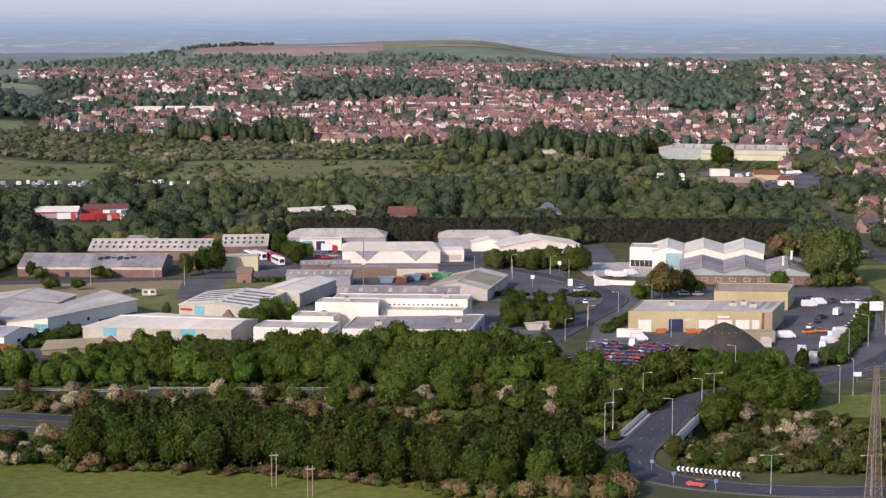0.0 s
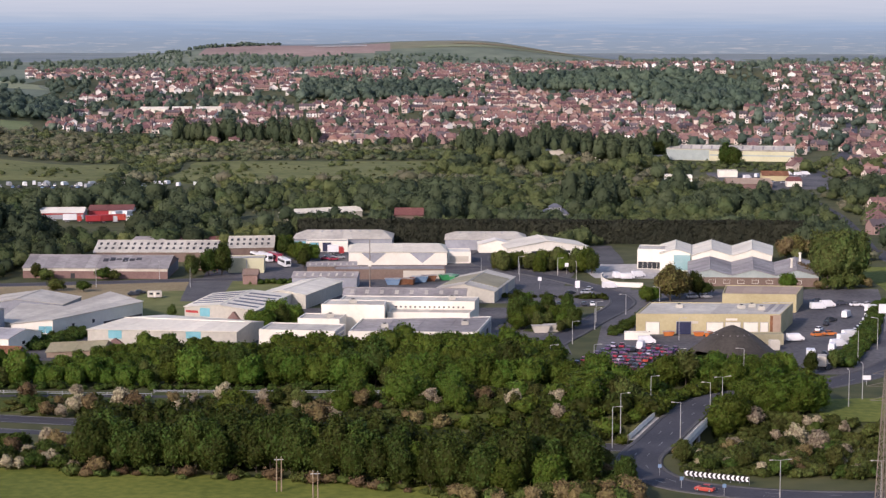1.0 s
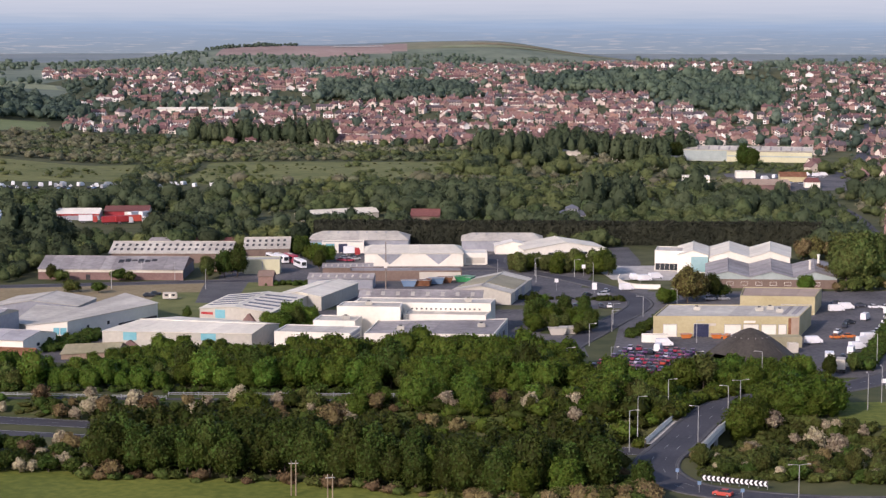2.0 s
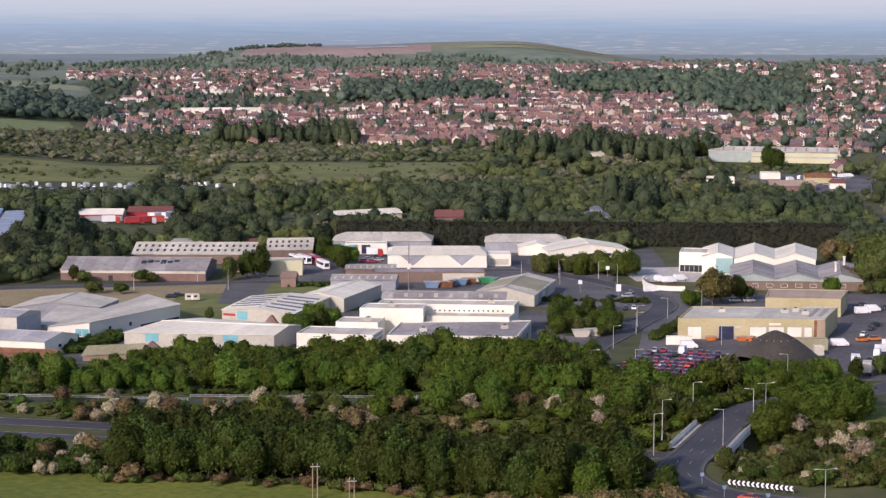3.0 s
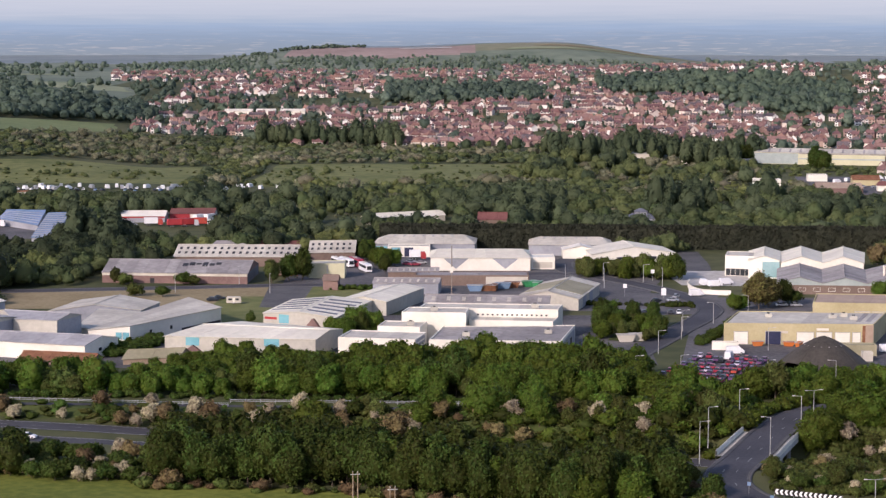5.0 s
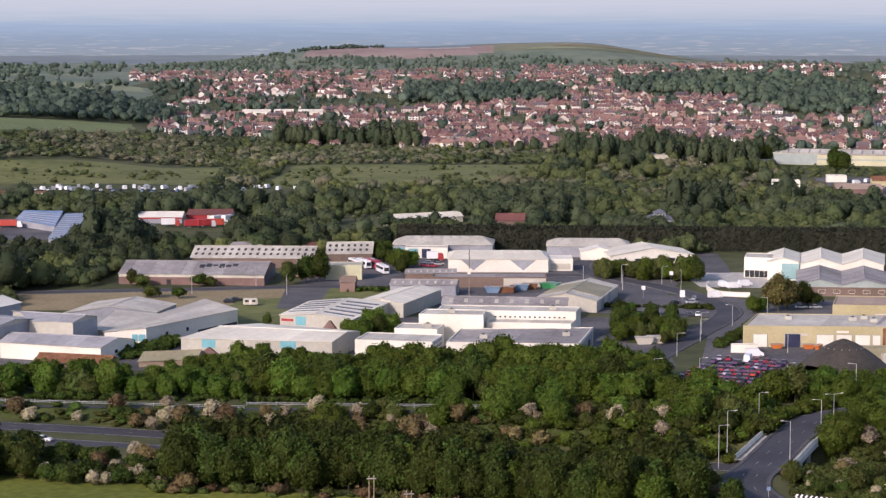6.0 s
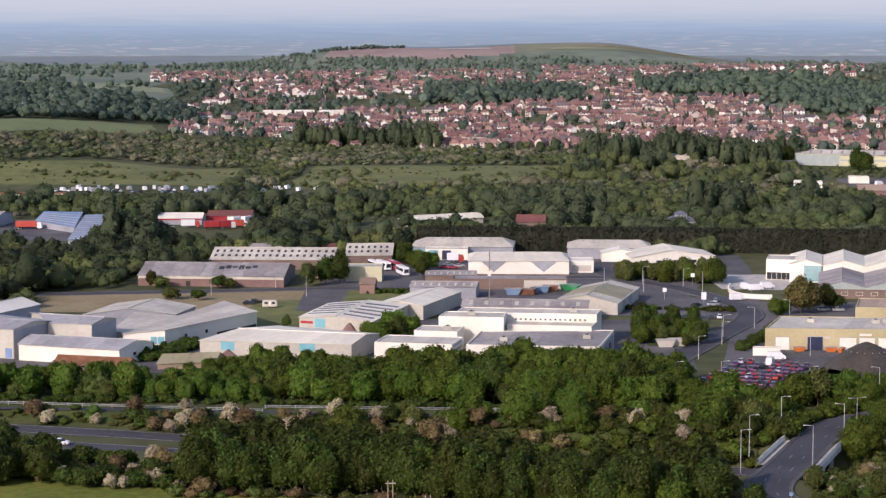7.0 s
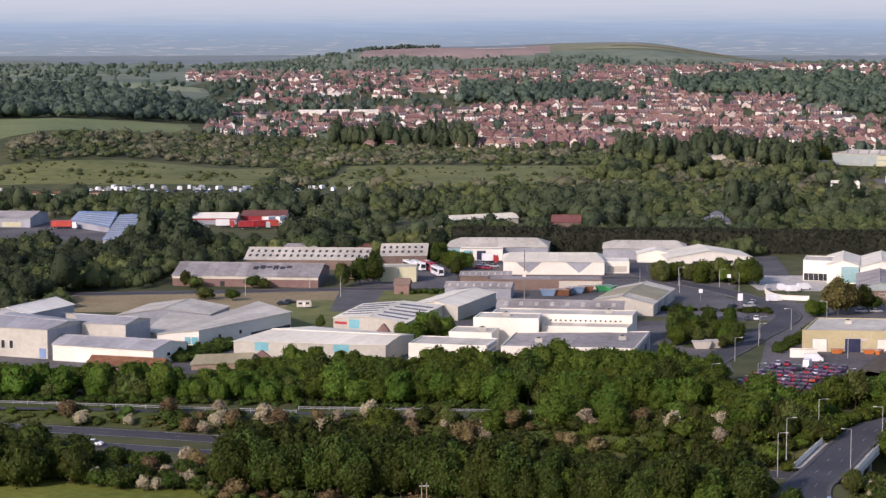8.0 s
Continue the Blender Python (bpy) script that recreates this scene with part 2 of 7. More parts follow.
# building helpers
class Geo:
    """Collects faces of one mesh, with a material slot each."""

    def __init__(self):
        self.v, self.f, self.m = [], [], []

    def face(self, pts, m=0):
        k = len(self.v)
        self.v += [tuple(p) for p in pts]
        self.f.append(tuple(range(k, k + len(pts))))
        self.m.append(m)

    def hexa(self, lo, hi, m=0):
        """A solid between two rings of points, lo below and hi above, both counter-clockwise."""
        k, n = len(self.v), len(lo)
        self.v += [tuple(p) for p in lo] + [tuple(p) for p in hi]
        self.f.append(tuple(range(k + n - 1, k - 1, -1)))
        self.f.append(tuple(range(k + n, k + 2 * n)))
        for i in range(n):
            j = (i + 1) % n
            self.f.append((k + i, k + j, k + n + j, k + n + i))
        self.m += [m] * (n + 2)

    def box(self, x0, x1, y0, y1, z0, z1, m=0, taper=0.0):
        a = taper
        self.hexa([(x0, y0, z0), (x1, y0, z0), (x1, y1, z0), (x0, y1, z0)],
                  [(x0 + a, y0 + a, z1), (x1 - a, y0 + a, z1), (x1 - a, y1 - a, z1), (x0 + a, y1 - a, z1)], m)

    def tube(self, p, q, r0, r1, n=8, m=0):
        p, q = Vector(p), Vector(q)
        w = (q - p).normalized()
        a = w.orthogonal().normalized()
        b = w.cross(a)
        ring = [(math.cos(2 * math.pi * i / n), math.sin(2 * math.pi * i / n)) for i in range(n)]
        self.hexa([p + (a * c + b * s) * r0 for c, s in ring], [q + (a * c + b * s) * r1 for c, s in ring], m)

    def mesh(self, name, mats):
        me = bpy.data.meshes.new(name)
        me.from_pydata(self.v, [], self.f)
        for m in mats:
            me.materials.append(m)
        if len(mats) > 1:
            me.polygons.foreach_set("material_index", self.m)
        me.update()
        return me


def part(name, geo, mats, parent, label=""):
    """Links geometry as one mesh under a thing or a part."""
    mats = mats if isinstance(mats, (list, tuple)) else [mats]
    ob = new(name, geo.mesh(name, mats) if isinstance(geo, Geo) else geo)
    ob.parent = parent
    if label:
        ob["label"] = label
    return ob


def mesh_np(name, v, faces, mats, mi=None):
    """A mesh from arrays: points, and three- or four-cornered faces."""
    me = bpy.data.meshes.new(name)
    k = faces.shape[1]
    me.vertices.add(len(v))
    me.vertices.foreach_set("co", np.ascontiguousarray(v, np.float32).ravel())
    me.loops.add(faces.size)
    me.loops.foreach_set("vertex_index", np.ascontiguousarray(faces, np.int32).ravel())
    me.polygons.add(len(faces))
    me.polygons.foreach_set("loop_start", np.arange(len(faces), dtype=np.int32) * k)
    for m in mats:
        me.materials.append(m)
    if mi is not None:
        me.polygons.foreach_set("material_index", np.ascontiguousarray(mi, np.int32))
    me.update(calc_edges=True)
    return me


def empty(name, x, y, z=0.0, turn=0.0):
    ob = new(name)
    ob.empty_display_size = 0.5
    ob.matrix_basis = pose(x, y, z, 0, 0, turn)
    return ob


def smooth(a, b, x):
    t = np.clip((x - a) / (b - a), 0, 1)
    return t * t * (3 - 2 * t)


# the lie of the land
DUAL = (70.0, 477.6, -0.165)


def dual_off(x, y):
    """How far beyond the dual carriageway's middle a place lies."""
    return (y - (DUAL[1] + DUAL[2] * (x - DUAL[0]))) / math.sqrt(1 + DUAL[2] ** 2)


def land(x, y):
    x, y = np.asarray(x, float), np.asarray(y, float)
    z = 26.0 * smooth(1450, 2600, y) - 12 * smooth(3700, 4800, y)
    z = z + 20.0 * smooth(0.135, 0.25, -x / np.maximum(y, 300)) * smooth(1150, 1500, y) * (1 - smooth(1900, 2700, y))
    crest = smooth(-520, -170, x) * (1 - smooth(150, 470, x)) * 30 + 4 * np.sin(x / 90.0) * smooth(-400, -200, x) * (1 - smooth(200, 400, x))
    z = z + crest * smooth(3050, 3420, y) * (1 - smooth(3600, 4000, y))
    z = z + 10 * smooth(2250, 2500, y) * (1 - smooth(2700, 2900, y)) * smooth(100, 300, x) * (1 - smooth(450, 700, x))
    z = z + 0.5 * np.sin(x / 37.0 + y / 61.0) * smooth(900, 1300, y)
    d = np.abs(dual_off(x, y))
    z = z - (2.4 + 3.2 * smooth(-130, 40, x)) * (1 - smooth(13.5, 22, d))
    return z


def zland(x, y):
    return float(land(x, y))


# ground
def axis(*spans):
    """Grid lines with a step for each stretch."""
    out = []
    for a, b, step in spans:
        out += list(np.arange(a, b, step))
    return np.array(out + [spans[-1][1]])


gx = axis((-5200, -1400, 400), (-1400, -300, 50), (-300, 300, 5), (300, 1400, 50), (1400, 5200, 400))
gy = axis((-5000, -100, 350), (-100, 380, 20), (380, 580, 2.5), (580, 1400, 15), (1400, 4700, 25), (4700, 4960, 65))
GX, GY = np.meshgrid(gx, gy)
gv = np.stack([GX.ravel(), GY.ravel(), land(GX, GY).ravel()], 1)
ii = np.arange(len(gx) * len(gy)).reshape(len(gy), len(gx))
gf = np.stack([ii[:-1, :-1].ravel(), ii[:-1, 1:].ravel(), ii[1:, 1:].ravel(), ii[1:, :-1].ravel()], 1)
mx, my = gv[gf].mean(1)[:, 0], gv[gf].mean(1)[:, 1]
wave = 60 * np.sin(mx / 83.0) + 40 * np.sin(mx / 37.0 + 1.0)
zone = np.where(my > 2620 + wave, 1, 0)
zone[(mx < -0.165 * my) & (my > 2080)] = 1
# Zone 4 takes the haze-tinted plain colour.
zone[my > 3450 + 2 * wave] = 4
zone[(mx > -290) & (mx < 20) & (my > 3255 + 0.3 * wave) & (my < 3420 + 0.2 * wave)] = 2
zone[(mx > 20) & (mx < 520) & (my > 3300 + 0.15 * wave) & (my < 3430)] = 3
ground = new("ground", mesh_np("ground", gv, gf, [M["ground"], M["farfield"], M["soil"], M["hillgrass"], M["hazyplain"]], zone))
tagged(ground, "rough green and brown scrubland running to the horizon", "ground", kind="structure")


def curve_points(pts, step=3.0):
    """A smooth line through the points given."""
    pts = [np.array(p, float) for p in pts]
    pts = [2 * pts[0] - pts[1]] + pts + [2 * pts[-1] - pts[-2]]
    out = []
    for a, b, c, d in zip(pts, pts[1:], pts[2:], pts[3:]):
        n = max(2, int(np.linalg.norm(c - b) / step))
        for k in range(n):
            t = k / n
            out.append(0.5 * (2 * b + (c - a) * t + (2 * a - 5 * b + 4 * c - d) * t * t + (3 * b - a - 3 * c + d) * t ** 3))
    out.append(pts[-2])
    return np.array(out)


def strip_mesh(name, line, lo, hi, z, material, thick=0.0):
    """A band along a line, between two offsets to its left, at a height or on the land plus a height."""
    tan = np.gradient(line, axis=0)
    tan /= np.linalg.norm(tan, axis=1)[:, None]
    nor = np.stack([-tan[:, 1], tan[:, 0]], 1)
    a, b = line + nor * lo, line + nor * hi
    za = land(a[:, 0], a[:, 1]) + z[1] if isinstance(z, tuple) else np.full(len(a), z)
    zb = land(b[:, 0], b[:, 1]) + z[1] if isinstance(z, tuple) else np.full(len(b), z)
    va, vb = np.column_stack([a, za]), np.column_stack([b, zb])
    n = len(line)
    i = np.arange(n - 1)
    v = np.concatenate([va, vb])
    f = np.stack([i, i + n, i + n + 1, i + 1], 1)[:, ::-1]
    if thick:
        v = np.concatenate([v, v - np.array([0, 0, thick])])
        sides = [np.stack([i, i + 1, i + 1 + 2 * n, i + 2 * n], 1)[:, ::-1], np.stack([i + n, i + n + 1, i + 1 + 3 * n, i + 3 * n], 1)]
        f = np.concatenate([f] + sides)
    return mesh_np(name, v, f, [material])


def road(name, label, pts, width, z, edge=True, dashes=True, kerb=True, walkway=0.7, lanes=(0.0,)):
    line = curve_points(pts)
    r = new(name, strip_mesh(name, line, -width / 2, width / 2, z, M["asphalt"]))
    tagged(r, label, "road", kind="structure")
    up = (lambda h: ("land", z[1] + h) if isinstance(z, tuple) else z + h)
    if edge:
        for s in (-1, 1):
            part("edge_line", strip_mesh("edge_line", line, s * (width / 2 - 0.55) - 0.07, s * (width / 2 - 0.55) + 0.07, up(0.02), M["paint"]), None, r)
    if kerb:
        for s in (-1, 1):
            lo, hi = sorted((s * width / 2, s * (width / 2 + 0.35)))
            part("kerb", strip_mesh("kerb", line, lo, hi, up(0.12), M["footway"], 0.3), None, r)
            lo, hi = sorted((s * (width / 2 + 0.35), s * (width / 2 + 0.35 + walkway)))
            part("footway", strip_mesh("footway", line, lo, hi, up(0.10), M["footway"], 0.3), None, r)
    if dashes:
        k = 0
        while k + 2 < len(line):
            for at in lanes:
                part("lane_dash", strip_mesh("lane_dash", line[k:k + 2], at * width - 0.06, at * width + 0.06, up(0.02), M["wornpaint"]), None, r)
            k += 3 if len(lanes) == 1 else 4
    return r


def lerp2(c, u, v):
    fl, fr, br, bl = [np.array(p, float) for p in c]
    return (fl * (1 - u) + fr * u) * (1 - v) + (bl * (1 - u) + br * u) * v


def patch(name, label, corners, lift, material, category, n=24, wob=0.0, kind="structure"):
    """A sheet between four corners, lying on the land, with an uneven outline."""
    v = []
    for j in range(n + 1):
        for i in range(n + 1):
            u, w = i / n, j / n
            if wob and (i in (0, n) or j in (0, n)):
                q = lerp2(corners, u, w)
                u += wob * noise.noise((q[0] / 40, q[1] / 40, 1.7))
                w += wob * noise.noise((q[0] / 40, q[1] / 40, 8.1))
            p = lerp2(corners, u, w)
            v.append((p[0], p[1], zland(p[0], p[1]) + lift))
    k = np.arange((n + 1) * (n + 1)).reshape(n + 1, n + 1)
    f = np.stack([k[:-1, :-1].ravel(), k[:-1, 1:].ravel(), k[1:, 1:].ravel(), k[1:, :-1].ravel()], 1)
    return tagged(new(name, mesh_np(name, np.array(v), f, [material])), label, category, kind=kind)


patch("field", "mown green meadow beside the tree belt", [(-260, 250), (160, 250), (30, 421), (-135, 458)], 0.08, M["meadow"], "field", 40)
patch("field", "dry yellowish grass field beside the estate road", [(-190, 700), (-66, 708), (-62, 768), (-190, 748)], 0.08, M["dry"], "field")
patch("grass", "mown green grass by the crossroads", [(112, 492), (190, 486), (190, 526), (116, 520)], 0.10, M["meadow"], "grass", 12, 0.05)
patch("grass", "mown green grass beside the main road", [(186, 700), (232, 690), (242, 800), (190, 800)], 0.06, M["meadow"], "grass", 12, 0.03)
patch("grass", "rough green grass before the gatehouse", [(-56, 702), (-44, 728), (-32, 757), (-56, 762)], 0.135, M["heath"], "grass", 10, 0.04)
patch("grass", "green grass beside the warehouse", [(-92, 655), (-66, 655), (-58, 735), (-85, 735)], 0.12, M["heath"], "grass", 12, 0.05)
patch("grass", "rough green bank between road and railing", [(-220, 538), (58, 495), (58, 526), (-220, 545)], 0.06, M["verge"], "grass", 50)
patch("field", "olive rough grass heath behind the woods", [(-134, 1215), (25, 1222), (46, 1415), (-128, 1388)], 0.15, M["heath"], "field", 24, 0.04)
patch("field", "olive rough grass heath behind the woods", [(-332, 1208), (-168, 1232), (-160, 1385), (-345, 1300)], 0.15, M["heath"], "field", 24, 0.08)
patch("field", "bright green pasture on a hillside", [(-410, 1320), (-286, 1668), (-302, 1745), (-530, 1470)], 0.15, M["pasture"], "field", 24, 0.03)
patch("field", "pale pasture far behind the wood", [(-720, 2130), (-362, 2190), (-405, 2330), (-780, 2300)], 0.2, M["palefield"], "field", 20, 0.04)
patch("field", "pale pasture on the far plain", [(-900, 2640), (-520, 2680), (-540, 2760), (-920, 2740)], 0.2, M["palefield"], "field", 20, 0.05)

patch("field", "pale terrace on the far hill", [(60, 3300), (400, 3310), (380, 3326), (80, 3322)], 0.8, M["palefield"], "field", 16, 0.05)
patch("field", "pale terrace on the far hill", [(120, 3345), (330, 3350), (320, 3362), (130, 3360)], 0.8, M["dry"], "field", 16, 0.05)
patch("field", "pale soil heap on the far hill", [(-110, 3352), (-20, 3350), (-25, 3372), (-100, 3372)], 0.8, M["concrete"], "field", 12, 0.08)
patch("yard", "grey tarmac yard round the buff warehouse", [(60, 560), (150, 556), (186, 735), (86, 735)], 0.05, M["yard"], "yard", 10)
patch("yard", "grey tarmac yard between the factory units", [(-58, 598), (58, 592), (60, 690), (-60, 690)], 0.05, M["yard"], "yard", 10)
patch("yard", "grey tarmac yard between the factory units", [(-66, 700), (60, 700), (96, 870), (-70, 870)], 0.05, M["yard"], "yard", 10)
patch("grass", "rough grass strip beside the estate road", [(46, 636), (56, 632), (72, 690), (60, 694)], 0.13, M["verge"], "grass", 8, 0.06)
patch("yard", "worn gravel yard behind the units", [(58, 815), (100, 812), (104, 880), (58, 884)], 0.10, M["footway"], "yard", 8, 0.06)
patch("yard", "worn pale concrete apron before the units", [(-60, 745), (24, 752), (24, 764), (-60, 760)], 0.09, M["footway"], "yard", 8)
patch("yard", "grey tarmac beside the estate road", [(52, 688), (84, 694), (95, 742), (58, 748)], 0.07, M["yard"], "yard", 8)
patch("yard", "pale concrete yard before the white office", [(84, 768), (118, 765), (120, 812), (80, 812)], 0.09, M["concrete"], "yard", 6)
patch("yard", "grey tarmac yard by the sheds", [(-190, 590), (-96, 585), (-66, 655), (-190, 690)], 0.05, M["yard"], "yard", 10)
patch("yard", "grey lorry yard among the trees", [(-330, 925), (-195, 925), (-185, 1020), (-330, 1020)], 0.05, M["yard"], "yard", 10)

dual_line = [(-420.0 + 20 * k, DUAL[1] + DUAL[2] * (-490.0 + 20 * k)) for k in range(36)]
for side in (-1, 1):
    off = 8.0 * side
    pts = [(x - DUAL[2] * off, y + off) for x, y in dual_line]
    road("dual_carriageway", "dark asphalt dual carriageway with white edge lines", pts, 9.0, ("land", 0.08), kerb=False)
LINK = [(160, 421), (120, 413), (95, 412), (76, 417), (63.5, 426), (59, 440), (60.5, 453), (66.2, 468), (74.5, 491), (80.5, 506), (86, 517), (98, 528), (122, 541), (147, 568), (176, 622), (203, 690), (215, 770), (214, 860), (224, 930), (234, 1010), (240, 1100), (262, 1220), (292, 1300)]
road("link_road", "grey asphalt link road with dashed centre line", LINK[:-5], 8.6, 0.10, edge=False, lanes=(-0.17, 0.17))
road("back_road", "grey asphalt road between the trees", LINK[-6:], 7.0, 0.10, edge=False, dashes=False, kerb=False)
road("estate_road", "grey asphalt estate road with kerbs", [(38, 556), (46, 585), (54, 613), (63, 636), (72, 660), (82, 685), (87, 705), (85, 726), (78, 748), (69, 768), (59, 785), (48, 799), (30, 802), (10, 795)], 7.4, 0.12, edge=False, dashes=False)
road("estate_road", "grey asphalt estate road along the dry field", [(-34, 764), (-61, 766), (-110, 757), (-180, 745), (-260, 730)], 7.0, 0.12, edge=False, dashes=False)
patch("yard", "worn grey tarmac at the gatehouse junction", [(-70, 706), (-58, 704), (-56, 763), (-72, 763)], 0.13, M["footway"], "yard", 8, 0.04)
road("estate_road", "grey asphalt estate road with kerbs", [(48, 799), (42, 818), (43, 842), (50, 862)], 7.4, 0.135, edge=False, dashes=False)
road("town_road", "grey asphalt road into the town", [(292, 1300), (326, 1400), (380, 1600), (440, 1850)], 10.0, ("land", 0.5), edge=False, dashes=False, kerb=False)


# buildings
SIDE = {"front": (0, 1), "right": (1, 2), "back": (2, 3), "left": (3, 0)}


def shed(name, label, corners, eave, ridge=0.0, roof="flat", wall="cream", top="roofgrey", bays=1, panel=4.5, low=None, feats=(), lights=(), low_h=0.0, group="", hip=0.12, tilt=None):
    """A building on four corners (front left, front right, back right, back left) with flat, cross (ridge along the front) or
    gabled (ridges front to back) roof in sheets; feats: openings and panels on its walls; lights: rooflights."""
    c = np.array(corners, float)
    mid = c.mean(0)
    base = zland(*mid) if mid[1] > 900 else 0.0
    root = empty(name, mid[0], mid[1], base)
    tagged(root, label, "building", group)
    q = [p - mid for p in c]
    inn = [p * (1 - 0.45 / np.linalg.norm(p)) for p in q]
    par = 0.5 if roof == "flat" else 0.0

    def profile(i):
        """Heights along wall i as pairs of share and height."""
        if roof == "gable" and i in (0, 2):
            out = []
            for b in range(bays):
                out += [(b / bays, eave), ((b + 0.5) / bays, ridge)]
            return out + [(1.0, eave)]
        if roof == "cross" and i in (1, 3):
            return [(0.0, eave), (0.5, ridge), (1.0, eave)]
        if roof == "tilt":
            return [(0.0, tilt[i]), (1.0, tilt[(i + 1) % 4])]
        return [(0.0, eave + par), (1.0, eave + par)]

    for i in range(4):
        j = (i + 1) % 4
        g = Geo()
        pr = profile(i)
        ring = [(0.0, -0.3), (1.0, -0.3)] + pr[::-1]
        g.hexa([(*(inn[i] + (inn[j] - inn[i]) * t), h) for t, h in ring], [(*(q[i] + (q[j] - q[i]) * t), h) for t, h in ring])
        part("wall", g, M[wall], root)
        if low_h:
            g = Geo()
            d = q[j] - q[i]
            out = np.array([d[1], -d[0]]) / np.linalg.norm(d) * 0.06
            g.hexa([(*(q[i] + out), -0.3), (*(q[j] + out), -0.3), (*q[j], -0.3), (*q[i], -0.3)], [(*(q[i] + out), low_h), (*(q[j] + out), low_h), (*q[j], low_h), (*q[i], low_h)])
            part("plinth", g, M[low], root)

    def at(u, v, h):
        p = lerp2(q, u, v)
        return (p[0], p[1], h)

    W, D = np.linalg.norm(q[1] - q[0]), np.linalg.norm(q[3] - q[0])
    slopes = []
    if roof == "flat":
        iw = 0.5 / W
        idp = 0.5 / D
        slopes = [((iw, idp, eave), (1 - iw, idp, eave), (1 - iw, 1 - idp, eave + 0.1), (iw, 1 - idp, eave + 0.1))]
    elif roof == "tilt":
        o, ov = 0.4 / W, 0.4 / D
        slopes = [((-o, -ov, tilt[0]), (1 + o, -ov, tilt[1]), (1 + o, 1 + ov, tilt[2]), (-o, 1 + ov, tilt[3]))]
    elif roof == "hip":
        o, ov, k = 0.35 / W, 0.4 / D, hip
        slopes = [((-o, -ov, eave), (1 + o, -ov, eave), (1 - k, 0.5, ridge), (k, 0.5, ridge)),
                  ((1 + o, 1 + ov, eave), (-o, 1 + ov, eave), (k, 0.5, ridge), (1 - k, 0.5, ridge)),
                  ((1 + o, -ov, eave), (1 + o, 1 + ov, eave), (1 - k, 0.5, ridge), (1 - k, 0.5, ridge)),
                  ((-o, 1 + ov, eave), (-o, -ov, eave), (k, 0.5, ridge), (k, 0.5, ridge))]
    elif roof == "cross":
        o, ov = 0.35 / W, 0.4 / D
        slopes = [((-o, -ov, eave), (1 + o, -ov, eave), (1 + o, 0.5, ridge + 0.1), (-o, 0.5, ridge + 0.1)),
                  ((1 + o, 1 + ov, eave), (-o, 1 + ov, eave), (-o, 0.5, ridge + 0.1), (1 + o, 0.5, ridge + 0.1))]
    else:
        ov = 0.4 / D
        for b in range(bays):
            u0, um, u1 = b / bays, (b + 0.5) / bays, (b + 1) / bays
            o0, o1 = (0.35 / W if b == 0 else 0), (0.35 / W if b == bays - 1 else 0)
            slopes += [((u0 - o0, 1 + ov, eave), (u0 - o0, -ov, eave), (um, -ov, ridge + 0.1), (um, 1 + ov, ridge + 0.1)),
                       ((u1 + o1, -ov, eave), (u1 + o1, 1 + ov, eave), (um, 1 + ov, ridge + 0.1), (um, -ov, ridge + 0.1))]
    for sl in slopes:
        a, b2, c2, d2 = [np.array(s) for s in sl]
        run = np.linalg.norm(np.array(at(*a))[:2] - np.array(at(*b2))[:2])
        k = max(1, int(round(run / panel)))
        for s in range(k):
            e = 0.0 if k == 1 else 0.03 / run
            s0, s1 = s / k + e, (s + 1) / k - e
            ring = [a + (b2 - a) * s0, a + (b2 - a) * s1, d2 + (c2 - d2) * s1, d2 + (c2 - d2) * s0]
            up = 0.03 * (s % 2)
            g = Geo()
            g.hexa([at(x, y, z + 0.02 + up) for x, y, z in ring], [at(x, y, z + 0.16 + up) for x, y, z in ring])
            part("roof_sheet", g, M[top], root)
        for u0, u1, v0, v1, kind in lights:
            ring = [a + (b2 - a) * s + ((d2 + (c2 - d2) * s) - (a + (b2 - a) * s)) * t for s, t in ((u0, v0), (u1, v0), (u1, v1), (u0, v1))]
            g = Geo()
            g.hexa([at(x, y, z + 0.12) for x, y, z in ring], [at(x, y, z + 0.30) for x, y, z in ring])
            part("rooflight", g, M[kind], root)
        if roof == "hip":
            lights = ()
    if roof == "cross":
        g = Geo()
        g.tube(at(-0.01, 0.5, ridge + 0.25), at(1.01, 0.5, ridge + 0.25), 0.22, 0.22, 6)
        part("ridge_cap", g, M[top], root)
    if roof == "gable":
        for b in range(bays):
            g = Geo()
            g.tube(at((b + 0.5) / bays, -0.01, ridge + 0.25), at((b + 0.5) / bays, 1.01, ridge + 0.25), 0.22, 0.22, 6)
            part("ridge_cap", g, M[top], root)
    for side, s0, s1, z0, z1, kind, material in feats:
        i, j = SIDE[side]
        d = q[j] - q[i]
        out = np.array([d[1], -d[0]]) / np.linalg.norm(d)
        p0, p1 = q[i] + d * s0, q[i] + d * s1

        def slab(g, a, b, lo, hi, near, far):
            g.hexa([(*(a + out * far), lo), (*(b + out * far), lo), (*(b + out * near), lo), (*(a + out * near), lo)],
                   [(*(a + out * far), hi), (*(b + out * far), hi), (*(b + out * near), hi), (*(a + out * near), hi)])
        g = Geo()
        if kind == "door":
            n = max(2, int((z1 - z0) / 0.4))
            prof = [(-0.1, z0)] + [(0.10 + 0.04 * (k % 2), z0 + (z1 - z0) * k / n) for k in range(n + 1)] + [(-0.1, z1)]
            g.hexa([(*(p0 + out * o), h) for o, h in prof], [(*(p1 + out * o), h) for o, h in prof])
            door = part("roller_door", g, M[material], root, material + " roller shutter door")
            g = Geo()
            dd = d / np.linalg.norm(d) * 0.15
